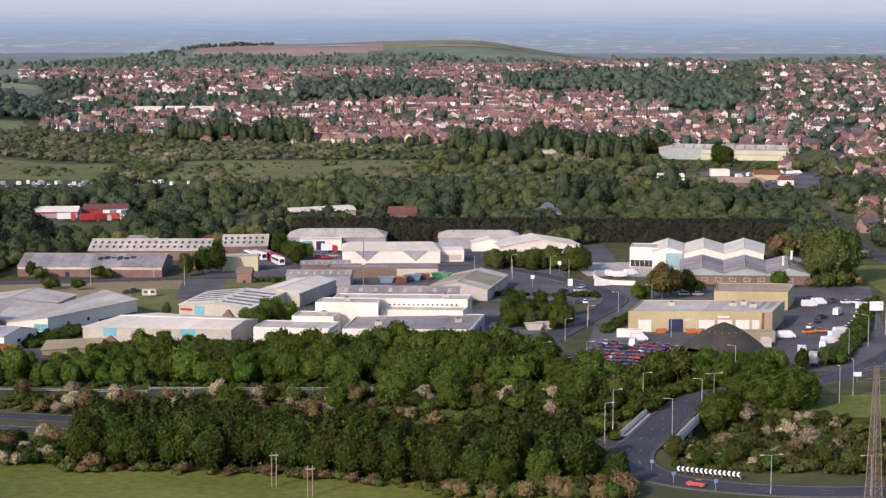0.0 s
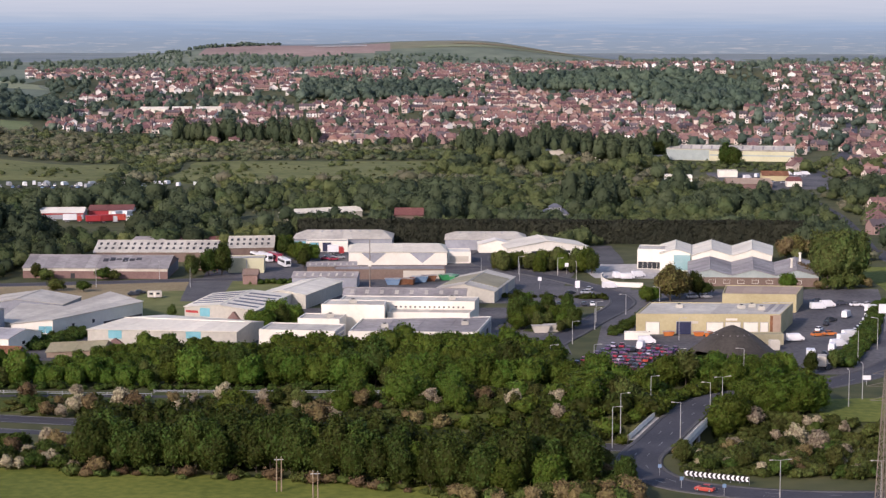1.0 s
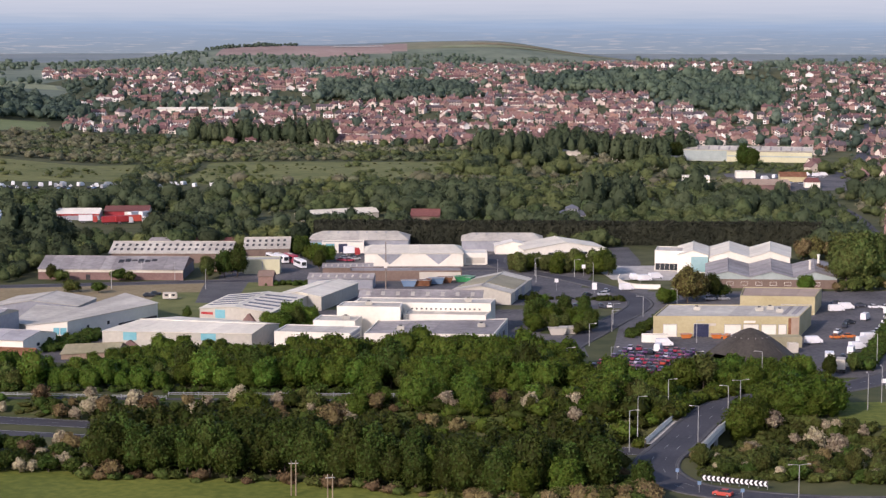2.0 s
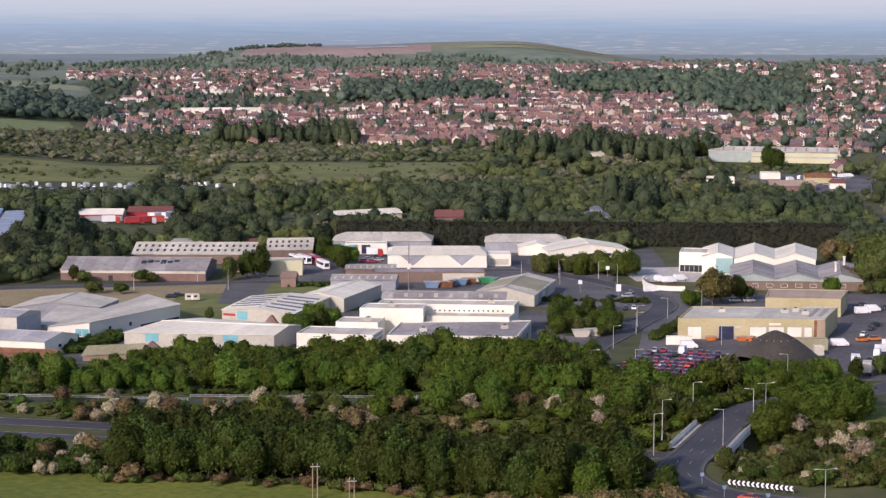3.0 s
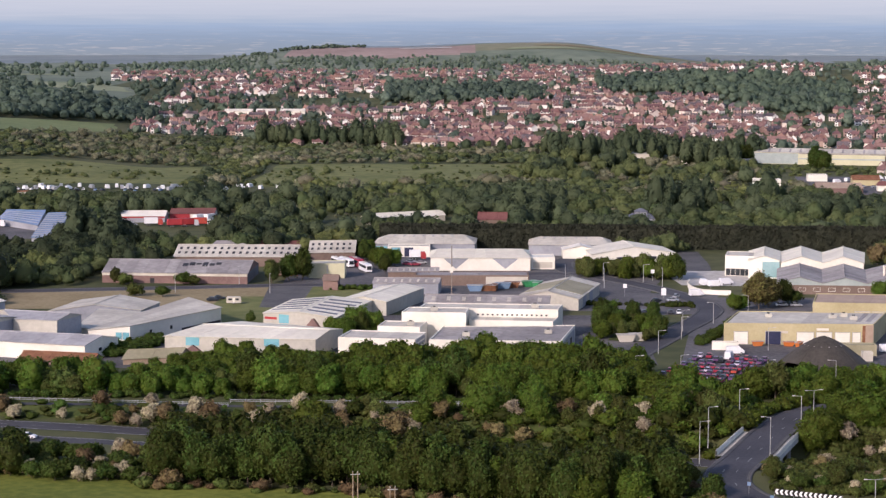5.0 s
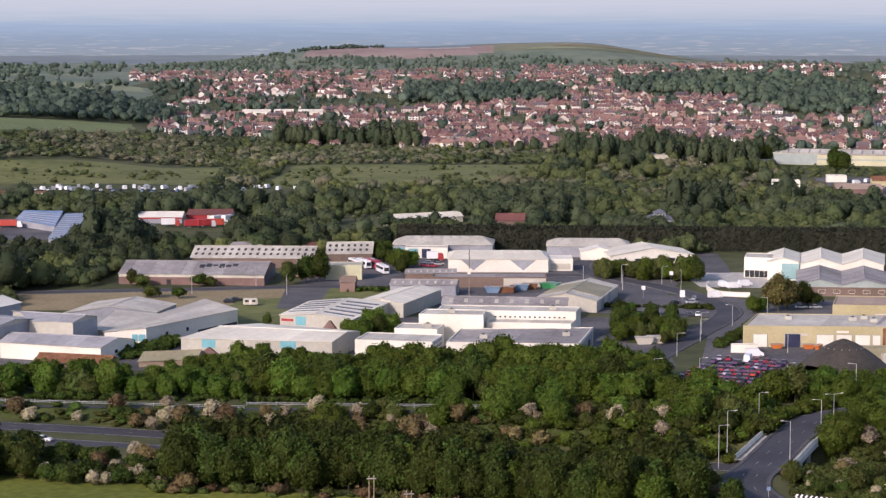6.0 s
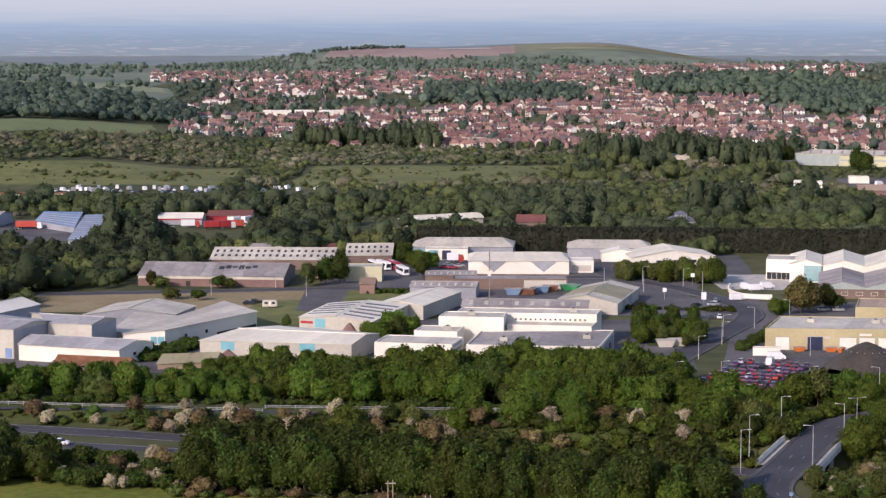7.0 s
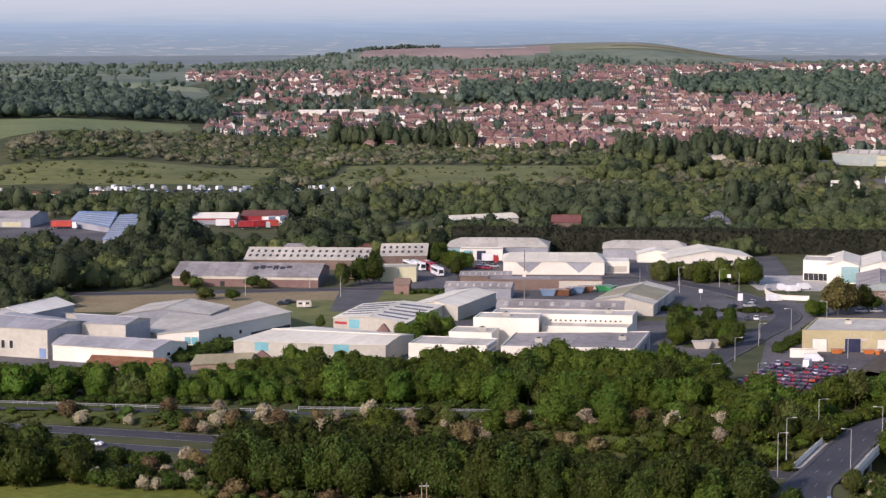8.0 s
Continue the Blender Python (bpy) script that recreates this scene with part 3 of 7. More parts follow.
            slab(g, p0 - dd, p0, z0, z1 + 0.15, -0.1, 0.2)
            slab(g, p1, p1 + dd, z0, z1 + 0.15, -0.1, 0.2)
            slab(g, p0, p1, z1, z1 + 0.15, -0.1, 0.2)
            part("door_frame", g, M["steel"], door)
        elif kind == "window":
            slab(g, p0, p1, z0, z1, -0.1, 0.05)
            pane = part("window", g, M["glass"], root, "dark glazed window")
            n = max(1, int(np.linalg.norm(p1 - p0) / 1.6))
            g = Geo()
            for k in range(n + 1):
                m0 = p0 + (p1 - p0) * k / n
                slab(g, m0 - d / np.linalg.norm(d) * 0.05, m0 + d / np.linalg.norm(d) * 0.05, z0, z1, 0.0, 0.1)
            slab(g, p0, p1, z0 - 0.1, z0, 0.0, 0.14)
            slab(g, p0, p1, z1, z1 + 0.08, 0.0, 0.1)
            part("frame", g, M["white"], pane)
        elif kind == "tri":
            m0 = (p0 + p1) / 2
            g.hexa([(*(p0 + out * -0.1), z1), (*(m0 + out * -0.1), z0), (*(p1 + out * -0.1), z1)], [(*(p0 + out * 0.07), z1), (*(m0 + out * 0.07), z0), (*(p1 + out * 0.07), z1)])
            part("panel", g, M[material], root, "grey triangular cladding panel")
        elif kind == "porch":
            h = (z1 - z0)
            m0 = (p0 + p1) / 2
            g.hexa([(*(p0 + out * 1.2), z0), (*(p1 + out * 1.2), z0), (*p1, z0), (*p0, z0)],
                   [(*(m0 + out * 1.2 - d / np.linalg.norm(d) * 0.2), z0 + h), (*(m0 + out * 1.2 + d / np.linalg.norm(d) * 0.2), z0 + h), (*(m0 + d / np.linalg.norm(d) * 0.2), z0 + h), (*(m0 - d / np.linalg.norm(d) * 0.2), z0 + h)])
            part("porch", g, M[material], root, "red gabled brick porch")
        else:
            slab(g, p0, p1, z0, z1, -0.1, 0.07)
            part("panel", g, M[material], root, M[material].name.replace("_", " "))
    return root


vents = tuple((0.06 + 0.12 * k, 0.09 + 0.12 * k, 0.25, 0.7, "roofpale") for k in range(8))
darkdots = tuple((0.03 + 0.055 * k, 0.05 + 0.055 * k, v, v + 0.16, "dark") for k in range(18) for v in (0.25, 0.62))

# white factory in the middle of the estate
shed("factory_block", "white low factory block with a flat roof", [(-36, 602), (-13, 598), (-10, 612), (-33, 616)], 6.0, wall="white", top="roofpale", feats=[("right", 0.1, 0.85, 1.0 + 1.4 * k, 1.9 + 1.4 * k, "panel", "greyclad") for k in range(4)])
shed("factory_block", "white stepped factory block with a flat roof", [(-25, 619), (-12, 617), (-10, 628), (-23, 630)], 6.8, wall="white", top="roofpale")
shed("factory_block", "tall white factory block with blank walls", [(-18, 631), (2, 629), (3, 640), (-16, 642)], 9.4, wall="white", top="roofpale")
shed("factory_block", "long white factory block with a row of small vents", [(-13, 643), (31, 639), (33, 650), (-11, 654)], 9.0, wall="white", top="roofpale", feats=[("front", 0.42 + 0.035 * k, 0.435 + 0.035 * k, 7.3, 7.8, "window", "glass") for k in range(15)])
shed("factory_block", "white lower tier of the factory", [(3, 633), (29, 630), (31, 638.5), (4, 641.5)], 6.6, wall="white", top="roofpale")
# Large grey panel paints shade onto the wing's right wall.
shed("factory_wing", "blue-grey flat-roofed factory wing with a white parapet", [(-9, 603), (30, 600), (36, 632), (-5, 629)], 5.2, wall="white", top="roofgrey", feats=[("right", 0.1, 0.95, 0.3, 4.8, "panel", "greyclad"), ("right", 0.3, 0.45, 0.3, 3.5, "door", "dark"), ("right", 0.6, 0.75, 0.3, 3.5, "door", "dark")])
# units with teal panels
shed("factory_unit", "pale grey factory unit with teal panels and red porches", [(-89, 612), (-43, 606), (-36, 626), (-69, 641)], 5.0, 6.3, "cross", "greypale", "roofwhite", feats=[("front", 0.14, 0.23, 2.4, 4.9, "panel", "teal"), ("front", 0.11, 0.27, 0, 2.6, "porch", "brick"), ("front", 0.46, 0.60, 0, 3.2, "porch", "brick"), ("front", 0.66, 0.76, 2.8, 4.9, "panel", "teal")])
shed("factory_unit", "pale grey factory unit with teal panel and rooflights", [(-64, 660), (-40, 650), (-30, 690), (-57, 692)], 5.0, 6.1, "gable", "greypale", "roofwhite", feats=[("front", 0.22, 0.36, 2.2, 5.0, "panel", "teal"), ("front", 0.24, 0.34, 0.1, 1.9, "panel", "teal"), ("front", 0.56, 0.86, 0.0, 4.4, "porch", "brick"), ("front", 0.02, 0.19, 3.2, 4.0, "panel", "red")], lights=[(0.12 + 0.16 * k, 0.17 + 0.16 * k, 0.1, 0.9, "slateblue") for k in range(5)])
shed("factory_unit", "long white-roofed factory unit", [(-41, 694), (-25, 688), (-13, 724), (-28, 727)], 4.8, 6.0, "gable", "greypale", "roofwhite")
# large warehouse and sheds
shed("warehouse", "pale-roofed long warehouse with a teal window strip", [(-115.3, 628.6), (-102.2, 628), (-78.8, 668.5), (-91.8, 686.1)], 4.5, 6.6, "tilt", "white", "roofpale", panel=5, tilt=(4.2, 5.6, 5.6, 6.4), feats=[("front", 0.66, 0.98, 1.4, 3.6, "panel", "teal"), ("front", 0.80, 0.83, 1.4, 3.6, "panel", "white"), ("right", 0.2, 0.23, 2.0, 3.2, "window", "glass"), ("right", 0.42, 0.45, 2.0, 3.2, "window", "glass"), ("right", 0.55, 0.99, 0.2, 1.6, "panel", "dark")])
shed("lean_to", "low grey roofed lean-to between the warehouses", [(-121, 639), (-114.5, 633), (-100, 662), (-119, 671)], 4.0, 4.0, "tilt", "greypale", "roofpale", tilt=(3.6, 3.6, 4.6, 4.6))
shed("warehouse", "pale gabled warehouse behind the long one", [(-137, 672), (-106.5, 675), (-103, 694), (-131, 700)], 3.6, 5.6, "gable", "greyclad", "roofpale")
# Full-height grey panels on these two right walls paint in their shade.
shed("warehouse", "grey-roofed white warehouse with tall side wall", [(-162, 613), (-144, 607), (-136, 625), (-164, 642)], 8.8, 10.0, "cross", "greypale", "rooflilac", feats=[("right", 0.02, 0.98, 0.2, 8.6, "panel", "greyclad"), ("front", 0.85, 0.97, 0.2, 3.2, "panel", "blue"), ("front", 0.15, 0.22, 2.6, 5.0, "window", "glass"), ("front", 0.3, 0.37, 2.6, 5.0, "window", "glass"), ("front", 0.02, 0.09, 2.6, 5.0, "window", "glass")])
shed("warehouse", "white warehouse bay with its shaded side painted grey", [(-137, 622), (-123, 619), (-118, 632), (-147, 643)], 8.6, 9.8, "cross", "greypale", "rooflilac", feats=[("right", 0.02, 0.98, 0.2, 8.4, "panel", "greyclad")])
shed("shed", "long low white shed with a grey sheet roof", [(-142, 605), (-110, 595), (-103, 611), (-139, 620)], 4.8, 6.4, "cross", "white", "rooflilac", feats=[("right", 0.4, 0.5, 2.2, 3.2, "window", "glass")])
shed("shed", "white-roofed shed beside the warehouse", [(-176, 658), (-162, 653), (-152, 676), (-166, 684)], 6.5, 8.2, "gable", "greyclad", "white")
shed("shed", "red-tiled low roof behind the tree belt", [(-128, 590), (-106, 585), (-104, 591), (-127, 597)], 1.8, 3.4, "cross", "brick", "rust")
shed("shed", "olive low shed roof behind the tree belt", [(-98, 590), (-82, 594), (-80, 602), (-96, 598)], 1.6, 3.6, "cross", "rooftan", "roofolive")
# old brick works
shed("brick_works", "red brick works with patched grey sheet roof", [(-137, 773), (-81, 769), (-80, 801), (-136, 805)], 3.9, 7.0, "cross", "brick", "roofgrey", panel=4, feats=[("right", 0.03, 0.97, 0.3, 3.9, "panel", "slateblue"), ("front", 0.0, 1.0, 2.9, 3.9, "panel", "roofpale"), ("front", 0.33, 0.36, 0.0, 2.0, "panel", "dark"), ("front", 0.62, 0.66, 0.0, 2.0, "panel", "dark")], lights=[(0.53 + 0.045 * k, 0.565 + 0.045 * k, 0.50 + 0.07 * (k % 3), 0.72 + 0.07 * (k % 2), "dark") for k in range(6)])
shed("brick_works", "brown works with rows of small rooflights", [(-117, 824), (-67, 823), (-66, 848), (-116, 850)], 3.9, 7.3, "cross", "brown", "roofpale", lights=darkdots)
shed("brick_works", "brown works with rows of small rooflights", [(-63, 838), (-44, 840), (-44, 862), (-63, 860)], 3.9, 7.5, "cross", "brown", "roofpale", lights=[(0.06 + 0.13 * k, 0.11 + 0.13 * k, v, v + 0.16, "dark") for k in range(7) for v in (0.25, 0.62)])
shed("shed", "grey sheet roof behind the works", [(-106, 858), (-91, 858), (-91, 868), (-106, 868)], 4.4, 6.2, "hip", "greyclad", "roofgrey", hip=0.12)
shed("shed", "low brown roofed shed behind the works", [(-90, 872), (-70, 872), (-70, 881), (-90, 881)], 3.0, 4.4, "cross", "brown", "redroof")
shed("site_office", "cream flat-roofed site office", [(-59, 787), (-45, 787), (-45, 797), (-59, 797)], 5.4, wall="paleyellow", top="roofpale", feats=[("front", 0.5, 0.53, 0.2, 5.2, "panel", "steel")])
shed("gatehouse", "small red brick gatehouse", [(-51, 752), (-45.5, 751.5), (-45, 757), (-50.5, 757.5)], 3.6, 5.4, "cross", "brick", "brown")
shed("factory_unit", "grey-roofed unit with a white front and teal panel", [(-37, 866), (6, 866), (7, 888), (-36, 888)], 4.6, 7.4, "hip", "greyclad", "roofpale", feats=[("front", 0.0, 0.13, 0.5, 3.6, "panel", "teal")], lights=[(0.1 + 0.12 * k, 0.12 + 0.12 * k, 0.75, 0.95, "steel") for k in range(7)])
shed("unit_annex", "white flat-roofed annex with loading doors", [(-31, 858), (-13, 857), (-13, 865.5), (-31, 865.7)], 4.2, wall="white", top="roofpale", feats=[("front", 0.1, 0.3, 0.2, 4.0, "door", "teal"), ("front", 0.4, 0.6, 0.2, 4.0, "door", "navy")])
shed("factory_unit", "bright white unit with grey triangular wall panels", [(-12, 811), (28, 811), (28, 836), (-12, 836)], 5.2, 7.4, "hip", "white", "roofwhite", hip=0.08, feats=[("front", 0.13, 0.38, 0.8, 5.0, "tri", "greyclad"), ("front", 0.62, 0.88, 0.8, 5.0, "tri", "greyclad")])
shed("unit_annex", "white annex beside the panelled unit", [(28.3, 816), (38, 816), (38, 828), (28.3, 828)], 4.4, wall="white", top="white", feats=[("front", 0.1, 0.9, 0.6, 3.0, "panel", "cream")])
shed("workshop", "low brown workshop with a vented grey roof", [(-28.2, 789), (-8.6, 789.5), (-8.6, 802), (-28.2, 801)], 2.2, 3.0, "cross", "brown", "roofgrey", lights=vents)
shed("workshop", "brown flat-roofed workshop with a pale front", [(-17, 766), (26, 766.5), (26, 778), (-17, 777)], 3.5, wall="brown", top="roofgrey", feats=[("front", 0.62, 0.99, 0.3, 3.4, "panel", "cream")])
shed("workshop", "long workshop with a grey roof", [(-32, 742), (-8, 741), (-7, 752), (-31, 753)], 4.0, 5.2, "cross", "greyclad", "roofgrey", lights=vents)
shed("factory_unit", "grey-roofed unit with a white triangular front", [(29, 863), (64, 862), (65, 882), (30, 883)], 4.6, 7.0, "hip", "greyclad", "roofpale", lights=[(0.1 + 0.16 * k, 0.12 + 0.16 * k, 0.75, 0.95, "steel") for k in range(5)])
shed("unit_annex", "white annex with a gabled front", [(43, 852), (58, 851), (58, 861), (43, 862)], 3.6, 5.4, "gable", "white", "white")
shed("factory_unit", "white unit with a wide gable", [(54, 834), (89, 842), (86, 864), (52, 858)], 3.8, 6.6, "gable", "white", "roofwhite", feats=[("front", 0.1 + 0.2 * k, 0.18 + 0.2 * k, 1.4, 2.6, "window", "glass") for k in range(4)])
shed("workshop", "gabled workshop with an olive roof", [(20, 708), (41, 701), (51, 742), (31, 746)], 4.0, 6.2, "gable", "greypale", "roofpale", lights=[(0.22, 0.78, 0.06, 0.96, "roofolive")], feats=[("right", 0.2, 0.34, 0.2, 4.0, "door", "greyclad"), ("right", 0.5, 0.64, 0.2, 4.0, "door", "greyclad")])
shed("workshop", "low grey workshop with pale roof vents", [(-12, 686), (30, 682), (31, 696), (-11, 700)], 5.0, 6.6, "cross", "greyclad", "roofgrey", lights=vents)
# saw-tooth works
shed("works_office", "white flat-roofed office with a dark glazed ground floor", [(104, 797), (121, 792), (124, 808), (107, 812)], 7.6, wall="white", top="roofpale", feats=[("front", 0.02, 0.55, 0.3, 3.0, "window", "glass"), ("front", 0.6, 0.95, 3.8, 5.4, "window", "glass"), ("left", 0.1, 0.9, 0.3, 3.0, "window", "glass")])
shed("works_hall", "narrow white works hall with a teal front wall", [(112, 789), (124, 788), (129, 820), (117, 821)], 7.0, 8.8, "gable", "white", "roofwhite", feats=[("front", 0.45, 1.0, 0.5, 6.6, "panel", "tealwall")])
shed("works_hall", "white works hall with two shallow gables", [(124.3, 787), (156, 785), (163, 820), (129.5, 822)], 6.4, 8.8, "gable", "white", "roofwhite", bays=2)
shed("works_hall", "grey works hall with three shallow teal gables", [(116.5, 745), (165, 741), (173, 782), (123, 786)], 4.1, 6.2, "gable", "paleteal", "roofgrey", bays=3, low="brown", low_h=3.4, feats=[("front", 0.05 + 0.11 * k, 0.1 + 0.11 * k, 1.2, 2.4, "window", "glass") for k in range(8)])
for x, y in ((157, 752), (171, 752), (164, 770)):
    g = Geo()
    g.tube((0, 0, 4.0), (0, 0, 9.2), 0.5, 0.45, 10)
    g.tube((0, 0, 9.2), (0, 0, 9.6), 0.65, 0.65, 10)
    flue = new("flue", g.mesh("flue", [M["white"]]))
    flue.matrix_basis = pose(x, y, 0)
    tagged(flue, "white round flue standing on the works roof", "flue", "flues on the works")
curb = curve_points([(87.5, 773), (85.6, 760), (87.4, 747), (92, 742.5), (99, 741)], 1.5)
low_wall = new("boundary_wall", strip_mesh("boundary_wall", curb, -0.2, 0.2, 1.7, M["white"], 1.8))
tagged(low_wall, "low curved white wall before the works office", "wall")
part("coping", strip_mesh("coping", curb, -0.28, 0.28, 1.82, M["parapet"], 0.12), None, low_wall)
# buff warehouse and neighbour
shed("warehouse", "buff brick warehouse with white roller doors", [(82, 630), (128, 628), (137, 653), (90, 656)], 6.2, wall="buff", top="roofpale", panel=6, feats=[("front", 0.07, 0.16, 0.1, 4.0, "door", "white"), ("front", 0.28, 0.38, 0.1, 4.2, "door", "navy"), ("front", 0.49, 0.6, 0.1, 4.0, "door", "white"), ("front", 0.62, 0.72, 0.1, 4.0, "door", "white"), ("front", 0.745, 0.84, 0.1, 4.0, "door", "white"), ("front", 0.86, 0.91, 0.1, 4.0, "door", "white"), ("front", 0.925, 0.945, 0.1, 6.2, "panel", "rust"), ("front", 0.945, 0.998, 0.1, 6.4, "panel", "rooftan"), ("front", 0.38, 0.43, 3.6, 4.4, "panel", "cream"), ("front", 0.62, 0.7, 4.6, 5.3, "panel", "white")], lights=[(0.865, 0.895, 0.25, 0.95, "roofgrey"), (0.93, 0.965, 0.25, 0.95, "roofgrey")])
shed("warehouse", "buff brick store with a brown flat roof", [(118, 679), (143, 676), (150, 698), (123, 701)], 5.8, wall="buff", top="rooftan", panel=6, feats=[("front", 0.55, 0.75, 0.1, 3.4, "door", "white"), ("front", 0.78, 0.95, 0.1, 3.4, "door", "white")])
shed("container", "olive green container beside the warehouse", [(114.5, 609), (125, 608.5), (125.3, 613), (114.8, 613.5)], 2.9, wall="roofolive", top="roofolive")
shed("container", "cream small cabin beside the dome", [(119, 599), (122, 599), (122, 602), (119, 602)], 2.3, wall="cream", top="white")
shed("container", "white site cabin by the car compound", [(77, 619), (85, 618.3), (85.3, 621), (77.3, 621.7)], 2.0, wall="white", top="roofpale")
# beyond the estate
shed("shed", "long low cream shed among the trees", [(-46, 992), (-8, 1012), (-12, 1024), (-50, 1004)], 2.6, 4.4, "cross", "cream", "roofwhite")
shed("shed", "white roofed depot shed with a red fascia", [(-169, 1000), (-147, 1001), (-147, 1014), (-169, 1013)], 3.0, 5.0, "cross", "greyclad", "white", feats=[("front", 0.0, 1.0, 2.2, 3.0, "panel", "red")])
shed("shed", "red and white roofed depot shed", [(-146, 1012), (-124, 1014), (-124, 1026), (-146, 1024)], 3.0, 5.0, "cross", "white", "redroof", feats=[("front", 0.0, 0.45, 0.6, 3.0, "panel", "red")])
shed("barn", "red-brown roofed barn among the trees", [(8, 985), (22, 984), (23, 994), (9, 995)], 3.2, 6.2, "cross", "brown", "redroof")
shed("barn", "blue-grey roofed pavilion among the trees", [(81.5, 998), (96, 997), (97, 1011), (82.5, 1012)], 2.4, 5.0, "hip", "greyclad", "slateblue", hip=0.3)
shed("lantern_roof", "small raised roof on the pavilion", [(86, 1002), (92, 1001.7), (92.3, 1007), (86.3, 1007.3)], 5.4, 7.0, "hip", "greyclad", "slateblue", hip=0.4)
shed("shed", "long low pale shed beyond the woods", [(-346, 1150), (-306, 1153), (-307, 1163), (-346, 1160)], 3.0, 4.2, "cross", "cream", "roofpale")
shed("house", "white house in the wood on the hill", [(-408, 1690), (-398, 1694), (-400, 1702), (-410, 1698)], 6.0, 9.0, "gable", "white", "roofgrey")
shed("depot", "blue-roofed open depot among the trees", [(-226, 986), (-201.5, 960), (-206, 1000), (-226, 1004)], 3.0, 6.5, "tilt", "greyclad", "blue", tilt=(3.4, 2.6, 6.0, 6.0), lights=[(0.02, 0.98, 0.12 + 0.16 * k, 0.15 + 0.16 * k, "rooflilac") for k in range(5)])
shed("depot", "blue roofed long depot with pale stripes among the trees", [(-193, 907), (-182, 904), (-190.5, 982), (-200, 979)], 3.0, 6.5, "tilt", "greyclad", "blue", tilt=(2.6, 2.6, 6.8, 6.8), lights=[(0.02, 0.98, 0.04 + 0.08 * k, 0.065 + 0.08 * k, "rooflilac") for k in range(12)])
shed("depot", "grey roofed depot with a pale yellow door", [(-292, 985), (-245, 982), (-243, 1010), (-290, 1013)], 4.6, 6.4, "cross", "greyclad", "roofgrey", feats=[("front", 0.7, 0.9, 0.3, 2.6, "panel", "paleyellow")])
shed("warehouse", "very long pale yellow warehouse at the edge of town", [(205, 1420), (292, 1397), (298, 1424), (211, 1447)], 8.0, 10.0, "cross", "paleyellow", "roofpale", panel=6, feats=[("front", 0.0, 0.34, 0.4, 7.6, "panel", "paleteal"), ("front", 0.345, 1.0, 3.6, 4.6, "panel", "paleteal"), ("front", 0.345, 1.0, 7.2, 7.9, "panel", "roofgrey")], lights=[(0.03 + 0.08 * k, 0.045 + 0.08 * k, 0.1, 0.9, "roofgrey") for k in range(12)])
shed("shed", "white flat shed among the trees", [(174, 1206), (190, 1204), (191, 1216), (175, 1218)], 5.0, wall="white", top="white")
shed("shed", "pale low shed on the heath", [(119, 1440), (138, 1438), (139, 1450), (120, 1452)], 4.0, 5.0, "cross", "cream", "roofpale")
shed("shed", "pale low shed on the heath", [(152, 1400), (166, 1398), (167, 1408), (153, 1410)], 4.0, 5.0, "cross", "white", "roofpale")
shed("shed", "blue-grey low shed on the heath", [(178, 1375), (200, 1372), (201, 1384), (179, 1387)], 4.0, 5.2, "cross", "greyclad", "rooflilac")
patch("yard", "grey tarmac forecourt before the long warehouse", [(204, 1160), (280, 1165), (292, 1290), (212, 1290)], 0.14, M["yard"], "yard", 8, 0.03)
shed("workshop", "low red-brown roofed workshop beside the town road", [(206, 1172), (232, 1170), (233, 1190), (207, 1192)], 3.0, 5.2, "cross", "brick", "rooftan")
shed("workshop", "white flat-roofed workshop beside the town road", [(214, 1252), (226, 1251), (227, 1262), (215, 1263)], 3.6, wall="white", top="white")
shed("shop", "low orange brick shop beside the town road", [(236, 1222), (252, 1220), (253, 1232), (237, 1234)], 3.4, 5.6, "cross", "buff", "rust")
shed("shop", "small white shop beside the town road", [(243, 1182), (252, 1181), (253, 1190), (244, 1191)], 3.4, 5.6, "hip", "white", "redroof")
for x0, x1 in ((-226, -200), (-196, -178), (-173, -150)):
    shed("terrace", "low white terrace roof in the town", [(x0, 1915), (x1, 1916), (x1, 1925), (x0, 1924)], 3.6, 5.0, "cross", "white", "white", panel=9)


